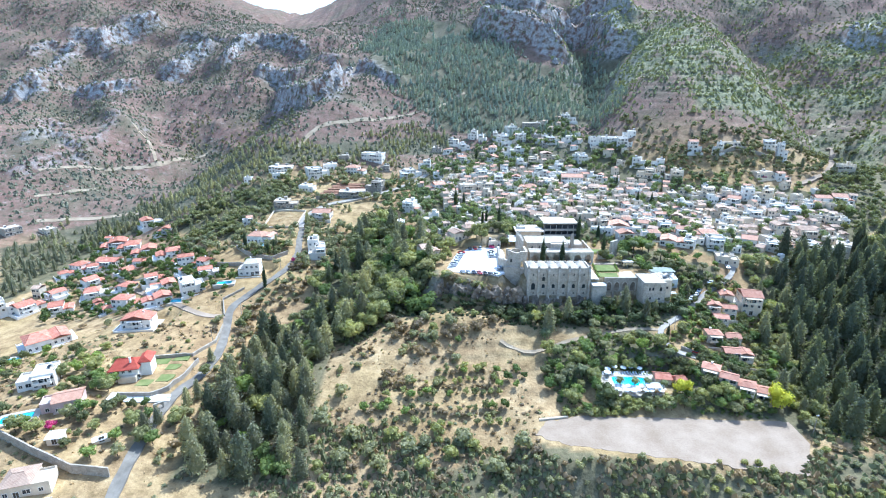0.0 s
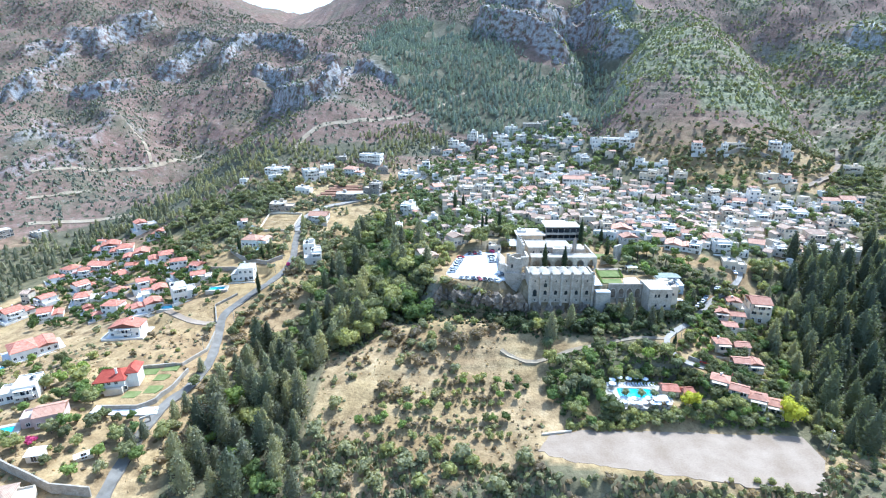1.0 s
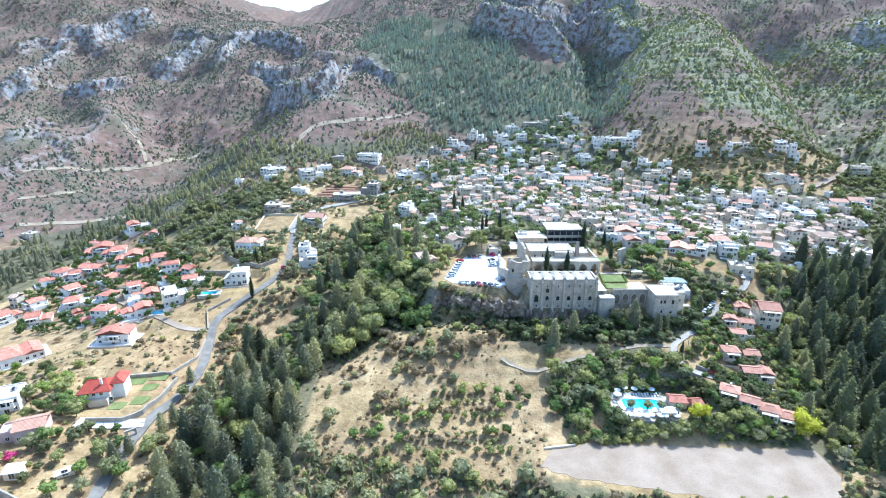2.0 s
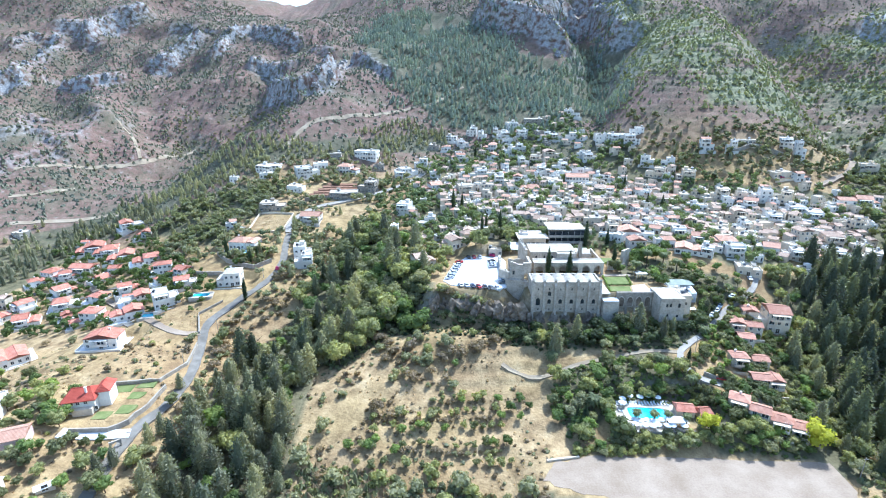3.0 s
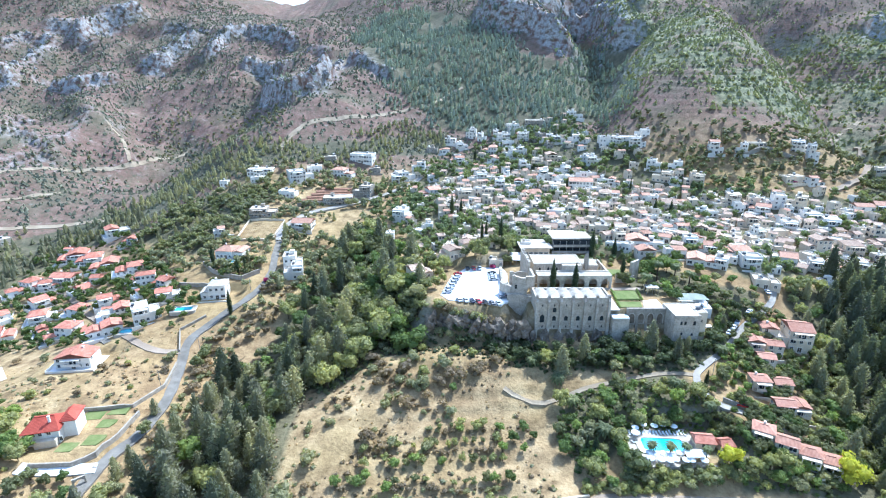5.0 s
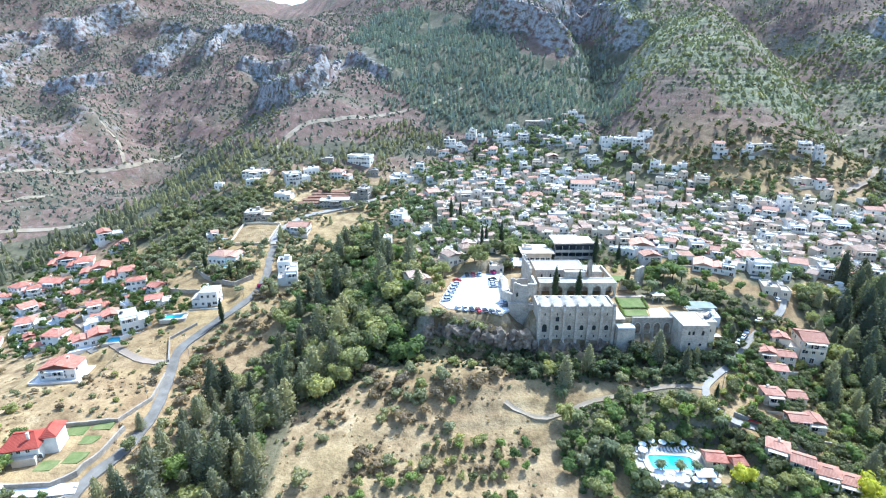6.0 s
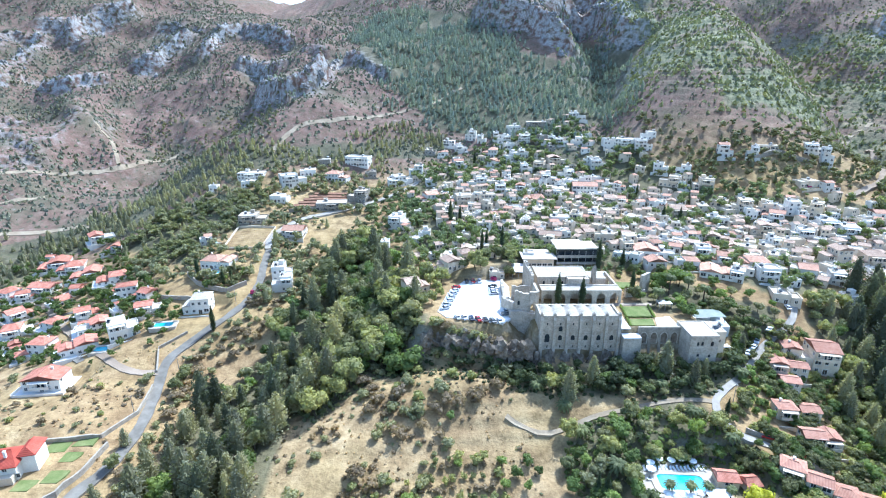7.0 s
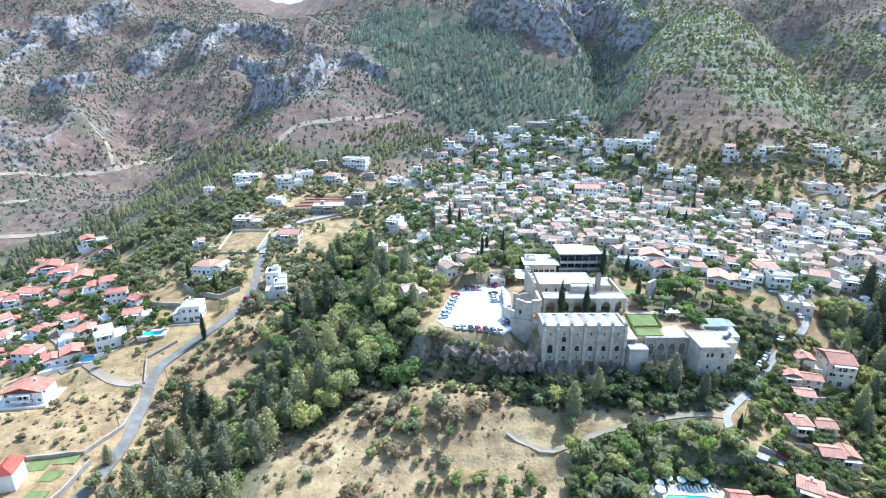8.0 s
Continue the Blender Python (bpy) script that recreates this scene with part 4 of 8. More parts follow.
MIDDLE_QUARTER = [
    (107, 417, 17, 11, 5.9, -8, "r"), (97, 395, 13, 9, 4.8, -11, "t"), (116, 393, 13, 9, 6.1, -19, "t"), (132, 416, 8, 6, 5.6, -27, "r"),
    (128, 394, 10, 7, 4.9, -10, "r"), (136, 390, 8, 6, 4.4, 10, "r"), (197, 375, 12, 9, 7.7, -19, "f"), (208, 370, 9, 8, 5.9, -16, "f"),
    (220, 364, 11, 9, 8.6, -17, "f"), (232, 360, 11, 7, 8.7, -36, "c"), (100, 431, 11, 9, 4.2, -25, "f"), (118, 433, 10, 8, 3.8, -2, "f"),
]
MIDDLE_QUARTER += [
    (125, 421, 8, 6, 3.7, -19, "f"), (148, 391, 9, 7, 4.5, -5, "r"), (157, 391, 9, 6, 4.1, -22, "t"), (187, 383, 10, 6, 4.1, -32, "f"),
]
SQUARE_QUARTER = [
    (65, 369, 15, 10, 5.6, 1, "c"), (76, 356, 11, 8, 4.3, -6, "f"), (65, 328, 12, 8, 3.2, -16, "t"), (47, 347, 10, 7, 3.4, -14, "c"),
    (54, 342, 12, 7, 3.3, -5, "t"), (37, 375, 11, 8, 3.2, -3, "r"), (27, 354, 9, 7, 5.3, 10, "f"), (30, 328, 10, 6, 3.2, 17, "t"),
    (20, 343, 8, 6, 3.0, -12, "c"), (19, 316, 8, 6, 3.8, -6, "t"), (14, 331, 7, 6, 3.2, 5, "c"), (7, 289, 9, 6, 4.1, -11, "t"),
]
SQUARE_QUARTER += [
    (1, 288, 6, 6, 3.0, -4, "t"), (-22, 374, 13, 11, 8.1, -16, "f"), (-6, 354, 7, 6, 4.2, -3, "f"), (8, 382, 6, 6, 5.3, 6, "f"),
    (-10, 322, 6, 6, 3.2, 13, "t"), (12, 313, 6, 6, 3.1, 19, "c"), (24, 368, 7, 6, 3.6, -20, "f"),
]
OLD_QUARTER = [
    (85, 359, 11, 8, 4.7, -25, "c"), (95, 379, 11, 8, 4.2, 13, "f"), (100, 363, 9, 6, 5.2, -18, "f"), (110, 367, 10, 7, 5.3, 3, "c"),
    (85, 332, 10, 7, 3.3, 4, "t"), (94, 325, 10, 7, 4.4, -9, "f"), (123, 363, 11, 9, 4.1, 2, "f"), (129, 348, 7, 6, 6.8, 9, "r"),
    (154, 374, 14, 11, 6.5, -12, "t"), (163, 370, 6, 6, 5.2, -31, "c"), (109, 329, 8, 7, 3.4, -14, "t"), (101, 310, 6, 6, 5.3, 2, "f"),
]
OLD_QUARTER += [
    (109, 304, 12, 10, 3.8, -11, "r"), (117, 301, 10, 8, 3.1, -22, "f"), (127, 322, 7, 6, 3.4, -16, "f"), (127, 310, 6, 6, 3.3, -30, "r"),
    (109, 291, 9, 7, 3.1, 1, "r"),
]
LANE_QUARTER = [
    (123, 288, 10, 7, 4.4, -7, "r"), (136, 300, 7, 6, 6.1, -13, "f"), (141, 293, 11, 8, 4.9, -24, "r"), (133, 279, 14, 11, 3.4, -24, "r"),
    (140, 274, 6, 6, 5.4, -33, "f"), (176, 362, 13, 8, 4.3, -18, "f"), (188, 371, 9, 7, 4.0, 6, "f"), (176, 378, 11, 9, 4.9, -13, "f"),
    (172, 347, 8, 6, 3.8, -8, "c"), (179, 341, 7, 6, 3.3, -25, "c"), (155, 289, 14, 10, 4.3, -9, "r"), (155, 276, 9, 7, 5.9, -10, "f"),
]
LANE_QUARTER += [
    (155, 262, 11, 9, 3.7, -17, "f"), (192, 344, 11, 7, 6.0, -16, "t"), (209, 360, 12, 9, 5.4, -34, "r"), (166, 312, 9, 7, 3.8, -33, "c"),
]
EAST_QUARTER = [
    (185, 323, 8, 6, 5.7, 4, "f"), (198, 325, 12, 7, 4.1, 3, "f"), (209, 333, 11, 7, 6.4, -21, "f"), (230, 346, 13, 11, 5.3, -12, "f"),
    (235, 336, 13, 11, 5.7, -23, "f"), (205, 301, 12, 8, 8.8, 1, "t"), (222, 301, 14, 10, 6.9, -14, "t"), (178, 285, 11, 9, 4.4, -27, "r"),
    (189, 280, 10, 7, 5.6, -23, "f"), (201, 282, 10, 7, 5.0, 1, "r"), (216, 281, 13, 8, 7.0, -20, "f"), (231, 281, 11, 9, 7.2, -39, "f"),
]
EAST_QUARTER += [
    (186, 264, 6, 6, 4.3, 1, "f"), (265, 348, 10, 9, 6.1, -14, "r"), (280, 349, 13, 10, 5.3, -21, "r"), (253, 318, 10, 7, 5.7, -1, "f"),
    (249, 324, 7, 6, 3.6, -8, "f"), (174, 298, 9, 7, 4.5, -26, "c"), (203, 314, 8, 6, 3.7, 2, "c"), (231, 317, 8, 6, 3.4, -37, "t"),
]
WEST_HILL = [
    (-142, 449, 19, 11, 5.0, 0, "f"), (-140, 435, 10, 6, 4.4, 0, "f"), (-169, 441, 6, 6, 4.0, 1, "f"), (-108, 440, 19, 11, 8.1, 28, "f"),
    (-101, 458, 12, 10, 4.5, 13, "f"), (-77, 457, 18, 11, 5.9, -13, "r"), (-110, 412, 12, 9, 4.5, -10, "f"), (-65, 486, 20, 11, 7.2, -14, "f"),
    (-92, 478, 10, 8, 4.6, 6, "s"), (-30, 451, 15, 10, 5.7, 8, "f"), (-56, 422, 14, 10, 8.2, -14, "s"), (-73, 408, 21, 11, 5.3, 6, "s"),
]
WEST_HILL += [
    (-119, 381, 17, 11, 5.6, 6, "s"), (-88, 364, 13, 11, 5.3, -2, "r"), (-141, 357, 7, 6, 5.5, 24, "r"), (-120, 325, 16, 11, 4.6, -7, "r"),
    (-29, 344, 5, 6, 5.3, -1, "f"), (-53, 469, 9, 7, 4.0, 4, "s"),
]
RED_ROOF_ESTATE = [
    (-260, 385, 15, 11, 6.6, 25, "e"), (-244, 378, 13, 11, 6.4, 24, "e"), (-224, 363, 14, 10, 6.1, 24, "e"), (-196, 345, 13, 9, 5.7, 30, "e"),
    (-168, 315, 8, 6, 7.4, 24, "e"), (-152, 304, 9, 6, 5.8, -22, "e"), (-139, 284, 9, 6, 5.9, 23, "e"), (-245, 415, 13, 9, 7.3, 40, "e"),
    (-223, 394, 8, 6, 5.9, 7, "e"), (-260, 346, 11, 8, 6.8, -17, "e"), (-249, 344, 9, 6, 6.2, 28, "e"), (-243, 351, 12, 8, 6.7, -3, "e"),
]
RED_ROOF_ESTATE += [
    (-235, 319, 10, 7, 6.3, 58, "e"), (-220, 299, 10, 8, 6.0, 28, "e"), (-219, 332, 8, 6, 4.4, -33, "e"), (-202, 301, 10, 7, 5.8, -18, "e"),
    (-184, 273, 11, 7, 6.6, -3, "e"),
]
LOWER_ESTATE = [
    (-183, 302, 9, 6, 6.1, 36, "e"), (-166, 281, 11, 7, 5.7, 35, "e"), (-158, 259, 12, 7, 5.4, 36, "e"), (-141, 266, 12, 10, 7.5, 34, "f"),
    (-254, 287, 13, 8, 6.2, 61, "e"), (-262, 306, 5, 6, 6.9, 0, "t"), (-245, 300, 10, 7, 7.2, -30, "e"), (-231, 283, 10, 8, 5.9, 30, "e"),
    (-265, 281, 11, 8, 9.5, 47, "f"), (-196, 226, 15, 11, 5.4, 46, "e"), (-348, 395, 12, 10, 6.1, 61, "s"), (-324, 403, 13, 8, 4.2, -31, "c"),
]
LOWER_ESTATE += [
    (-216, 344, 7, 6, 4.4, 8, "e"), (-265, 336, 8, 6, 4.7, 44, "e"),
]

house_rng = random.Random(7)
for quarter in (HIGH_VILLAGE, NORTH_QUARTER, RIDGE_HOUSES, MIDDLE_QUARTER, SQUARE_QUARTER, OLD_QUARTER, LANE_QUARTER, EAST_QUARTER, WEST_HILL, RED_ROOF_ESTATE, LOWER_ESTATE):
    for x, y, w, d, h, turn, kind in quarter:
        if kind == "f" and y < 420 and x > 0 and house_rng.random() < 0.45:
            kind = "c"
        big = 1.22 if kind == "e" else 1.0
        house(x, y, w * big, d * big, h * (0.84 if kind == "e" else 1.0), turn, kind, house_rng, "estate houses" if kind == "e" else "village houses")


def packed_houses(spots, rng):
    """The small houses packed between the others, too many to count: walls, parapets, low roofs and openings in one body."""
    s = Shell()
    for x, y in spots:
        w, d, h, turn = rng.uniform(4.5, 8.5), rng.uniform(4.2, 6.5), rng.choice((2.7, 3.0, 3.3, 3.8, 5.2, 5.6)), radians(rng.uniform(-45, 25))
        wall_slot, roof_slot = rng.choice((0, 0, 1, 1, 1, 1)), rng.choice((3, 3, 3, 4, 4, 5))
        z = float(ground_height(x, y))
        foot = min(float(ground_height(x + a * w / 2, y + b * d / 2)) for a in (-1, 1) for b in (-1, 1)) - z - 0.6
        b = Shell()
        mw = w * rng.uniform(0.55, 0.75)
        low, side = h * rng.uniform(0.55, 0.85), rng.choice((-1, 1))
        if roof_slot == 3:
            walled(b, -w / 2, -w / 2 + mw, -d / 2, d / 2, foot, h, 0.18, rng.choice((0.3, 0.5, 0.7)))
            b.slots = [wall_slot] * len(b.slots)
            b.box(-w / 2 + 0.19, -w / 2 + mw - 0.19, -d / 2 + 0.19, d / 2 - 0.19, h - 0.2, h + 0.02, 3)
            if rng.random() < 0.5:
                b.box(-w / 2 + 0.8, -w / 2 + 2.0, 0, 1.0, h - 0.1, h + rng.uniform(1.0, 1.7), rng.choice((0, 3)))
        else:
            rise = d * 0.5 * math.tan(radians(rng.uniform(14, 19)))
            g = gabled_block(-w / 2, -w / 2 + mw, -d / 2, d / 2, foot, h, rise)
            b.add(g.points, g.faces, wall_slot)
            a0, a1, m = -w / 2 - 0.25, -w / 2 + mw + 0.25, d / 2 + 0.25
            drop = rise * 0.25 / (d / 2)
            b.add([(a0, -m, h - drop + k) for k in (0.02, 0.15)] + [(a1, -m, h - drop + k) for k in (0.02, 0.15)] + [(a0, 0, h + rise + k) for k in (0.02, 0.15)] + [(a1, 0, h + rise + k) for k in (0.02, 0.15)] +
                  [(a0, m, h - drop + k) for k in (0.02, 0.15)] + [(a1, m, h - drop + k) for k in (0.02, 0.15)],
                  [(1, 3, 7, 5), (5, 7, 11, 9), (0, 4, 6, 2), (4, 8, 10, 6), (0, 2, 3, 1), (8, 9, 11, 10), (0, 1, 5, 4), (4, 5, 9, 8), (2, 6, 7, 3), (6, 10, 11, 7)], roof_slot)
        n = len(b.slots)
        walled(b, -w / 2 + mw + 0.02, w / 2, -d * 0.42, d * 0.46, foot, low, 0.18, 0.6)
        b.slots[n:] = [wall_slot] * (len(b.slots) - n)
        b.box(-w / 2 + mw + 0.2, w / 2 - 0.2, -d * 0.42 + 0.2, d * 0.46 - 0.2, low - 0.2, low + 0.02, 3)
        for level in range(2 if h > 5 else 1):
            for k in range(int(mw / 1.9)):
                if rng.random() < 0.8:
                    px = -w / 2 + (k + 0.6) * 1.9
                    tall = level == 0 and rng.random() < 0.3
                    b.box(px - 0.45, px + 0.45, -d / 2 - 0.05, -d / 2 + 0.02, level * 2.7 + (0.05 if tall else 0.95), level * 2.7 + 2.15, 6)
        b.box(w / 2 - 1.6, w / 2 - 0.7, -d * 0.42 - 0.05, -d * 0.42 + 0.02, 0.9, min(2.1, low - 0.2), 6)
        c, q = side * math.cos(turn), math.sin(turn)
        flip = [tuple(reversed(f)) for f in b.faces] if side < 0 else b.faces
        k = len(s.points)
        s.points += [(x + c * px - q * py, y + side * q * px + math.cos(turn) * py, z + pz) for px, py, pz in b.points]
        s.faces += [tuple(k + v for v in f) for f in flip]
        s.slots += b.slots
        FOOTPRINTS.append((x, y, 0.5 * math.hypot(w, d)))
    tagged(new("village_houses", s.mesh("village_houses", WHITE_WALL, CREAM_WALL, STONE_WALL, FLAT_ROOF, FADED_TILE, CLAY_TILE, GLASS)), "small cream and white houses packed close in the old village", "houses", kind="stuff")


gaps = sorted(infill(VILLAGE_CORE, 6.4, house_rng), key=lambda q: q[1])
for x, y in gaps[:64]:
    house(x, y, house_rng.uniform(4.8, 8), house_rng.uniform(4.4, 6.5), house_rng.choice((2.8, 3.2, 3.6, 5.4)), house_rng.uniform(-45, 25), house_rng.choice("rtttccf"), house_rng, extras=False)
packed_houses(gaps[64:] + infill(VILLAGE, 13.5, house_rng), house_rng)

for x, y in infill(ESTATE, 15, house_rng)[:7]:
    house(x, y, house_rng.uniform(5, 7), house_rng.uniform(4.5, 5.5), house_rng.choice((3.0, 3.4)), house_rng.uniform(-50, 50), "e", house_rng, "estate houses")


# ---- the abbey ----
def arch_curve(w, spring, rise, n=5):
    """A pointed arch from its left foot to its right, over a width."""
    left = [(-w / 2 + w / 2 * (1 - math.cos(1.15 * k / n)) / (1 - math.cos(1.15)), spring + rise * math.sin(1.15 * k / n) / math.sin(1.15)) for k in range(n + 1)]
    return left + [(-x, z) for x, z in reversed(left[:-1])]


def arcade(bays, bay, height, w, spring, rise, thick, name="arcade"):
    """A wall along x pierced by a row of pointed arches."""
    s = Shell()
    for b in range(bays):
        o = b * bay
        curve = [(o + bay / 2 + x, z) for x, z in arch_curve(w, spring, rise)]
        outline = [(o, 0), (curve[0][0], 0)] + curve + [(curve[-1][0], 0), (o + bay, 0)]
        n = len(outline)
        front = [(x, 0, z) for x, z in outline] + [(x, 0, height) for x, z in outline]
        back = [(x, thick, z) for x, _, z in front]
        k = len(front)
        faces = []
        for i in range(n - 1):
            if abs(outline[i][0] - outline[i + 1][0]) > 1e-4:
                faces += [(i, i + 1, n + i + 1, n + i), (k + i + 1, k + i, k + n + i, k + n + i + 1), (n + i, n + i + 1, k + n + i + 1, k + n + i)]
            faces.append((i + 1, i, k + i, k + i + 1))
        if b == 0:
            faces.append((0, n, k + n, k))
        if b == bays - 1:
            faces.append((n - 1, k + n - 1, k + 2 * n - 1, 2 * n - 1))
        s.add(front + back, faces)
    return welded(s, name, ABBEY_STONE)


def lancet_mesh(w, h, name="window", pane=GLASS):
    s = Shell()
    curve = arch_curve(w, h * 0.62, h * 0.38, 4)
    ring = [(-w / 2, 0)] + curve + [(w / 2, 0)]
    wide = [(x * 1.28, z * 1.07 - 0.05) for x, z in ring]
    n = len(ring)
    s.add([(x, -0.1, z) for x, z in wide] + [(x, -0.1, z) for x, z in ring] + [(x, -0.03, z) for x, z in ring] + [(x, 0.05, z) for x, z in wide],
          [(i, (i + 1) % n, n + (i + 1) % n, n + i) for i in range(n)] + [(n + i, n + (i + 1) % n, 2 * n + (i + 1) % n, 2 * n + i) for i in range(n)] +
          [(3 * n + i, 3 * n + (i + 1) % n, (i + 1) % n, i) for i in range(n)])
    s.add([(x, -0.03, z) for x, z in ring], [tuple(range(n))], 1)
    return welded(s, name, ABBEY_STONE, pane)


def ragged_wall(length, low, high, thick, seed, step=1.1):
    """A ruined wall along x whose broken top rises and falls in courses."""
    rng, s = random.Random(seed), Shell()
    n = max(2, int(length / step))
    tops, h = [], high
    for k in range(n + 1):
        h = min(high, max(high - 2.6, h + rng.choice((-0.7, -0.35, 0, 0, 0.35, 0.7))))
        tops.append(h)
    for k in range(n + 1):
        x = k * length / n
        s.points += [(x, 0, low), (x, 0, tops[k]), (x, thick, tops[k] - 0.1), (x, thick, low)]
    s.faces = [(4 * k + a, 4 * k + (a + 1) % 4, 4 * k + 4 + (a + 1) % 4, 4 * k + 4 + a) for k in range(n) for a in range(4)] + [(0, 1, 2, 3), (4 * n + 3, 4 * n + 2, 4 * n + 1, 4 * n)]
    s.slots = [0] * len(s.faces)
    return welded(s, "wall", ABBEY_STONE)


def refectory():
    top = new("refectory")
    tagged(top, "long grey stone abbey refectory with buttresses on a cliff", "abbey")
    top.matrix_basis = pose(41.4, 230.2, 0)
    L, D, H = 30.6, 10.6, 33.4
    s = Shell()
    walled(s, 0, L, 0, D, 10.5, H, 0.75, 0.9)
    child("wall", s.mesh("wall", ABBEY_STONE), top)
    # vaulted roof: six low pillows between the parapets
    n, m = 60, 12
    roof = Shell()
    for j in range(m + 1):
        for i in range(n + 1):
            u, v = i / n * 6 % 1 if i < n else 1.0, j / m
            z = H + 0.1 + 1.25 * math.sin(math.pi * u) * (0.3 + 0.7 * v)
            roof.points.append((0.76 + (L - 1.52) * i / n, 0.76 + (D - 1.52) * v, z))
    roof.faces = [(j * (n + 1) + i, j * (n + 1) + i + 1, (j + 1) * (n + 1) + i + 1, (j + 1) * (n + 1) + i) for j in range(m) for i in range(n)]
    roof.slots = [0] * len(roof.faces)
    child("vaulted_roof", roof.mesh("vaulted_roof", ROOF_PLASTER, smooth=True), top, None, "pale plastered vault tops")
    b = Shell()
    b.add([(-0.55, -1.5, 9), (0.55, -1.5, 9), (0.55, 0.1, 9), (-0.55, 0.1, 9), (-0.55, -1.2, 24), (0.55, -1.2, 24), (0.55, 0.1, 24), (-0.55, 0.1, 24),
           (-0.5, -1.0, H - 0.6), (0.5, -1.0, H - 0.6), (0.5, 0.1, H + 0.8), (-0.5, 0.1, H + 0.8)],
          [(0, 1, 5, 4), (1, 2, 6, 5), (3, 0, 4, 7), (4, 5, 9, 8), (5, 6, 10, 9), (7, 4, 8, 11), (8, 9, 10, 11), (2, 3, 7, 6), (6, 7, 11, 10), (3, 2, 1, 0)])
    buttress = b.mesh("buttress", ABBEY_STONE)
    cap = Shell()
    cap.box(-0.5, 0.5, -0.25, 0.75, H + 0.85, H + 1.7)
    cap.add([(-0.6, -0.35, H + 1.7), (0.6, -0.35, H + 1.7), (0.6, 0.85, H + 1.7), (-0.6, 0.85, H + 1.7), (0, 0.25, H + 2.3)], [(0, 1, 4), (1, 2, 4), (2, 3, 4), (3, 0, 4), (3, 2, 1, 0)])
    pier = cap.mesh("pinnacle", ROOF_PLASTER)
    for k in range(7):
        x = 0.55 + k * (L - 1.1) / 6
        child("buttress", buttress, top, pose(x, 0, 0))
        child("pinnacle", pier, top, pose(x, 0, 0))
    for z, name in ((27.2, "string_course"), (20.2, "string_course")):
        c = Shell()
        c.box(0.02, L - 0.02, -0.14, 0.02, z, z + 0.28)
        child(name, c.mesh(name, ABBEY_STONE), top)
    lancet, square, slit = lancet_mesh(1.9, 3.6), lancet_mesh(1.5, 2.2), lancet_mesh(0.5, 1.1)
    for k in range(6):
        x = 0.55 + (k + 0.5) * (L - 1.1) / 6
        child("window", lancet if k == 0 else square, top, pose(x, -0.004, 23.2 if k == 0 else 24.0))
        child("slit_window", slit, top, pose(x + 0.2, -0.004, 20.8))
        child("slit_window", slit, top, pose(x - 0.1, -0.004, 30.4))
    child("window", square, top, pose(0.55 + 1.5 * (L - 1.1) / 6, -0.004, 27.8))
    arch = lancet_mesh(4.0, 4.0, "undercroft_arch")
    child("undercroft_arch", arch, top, pose(3.2, -0.006, 12.0))
    FOOTPRINTS.extend([(46, 235, 7), (56, 235, 7), (66, 235, 7)])


refectory()


def cloister():
    top = new("cloister")
    tagged(top, "open cloister with tall pointed stone arches", "abbey")
    child("arcade", arcade(6, 5.6, 6.3, 3.6, 2.7, 2.3, 0.9), top, pose(46.2, 253.2, 28.4))
    child("side_arcade", arcade(5, 4.4, 6.0, 3.0, 2.6, 2.0, 0.8, "side_arcade"), top, pose(80.0, 254.0, 28.4, 0, 0, 90))
    w = Shell()
    w.box(46.2, 79.8, 254.2, 258.6, 34.0, 34.6)
    child("walk_roof", w.mesh("walk_roof", ROOF_PLASTER), top)
    r = Shell()
    r.box(46.2, 79.8, 258.6, 259.3, 28.2, 34.9)
    child("rear_wall", r.mesh("rear_wall", ABBEY_STONE), top)


cloister()


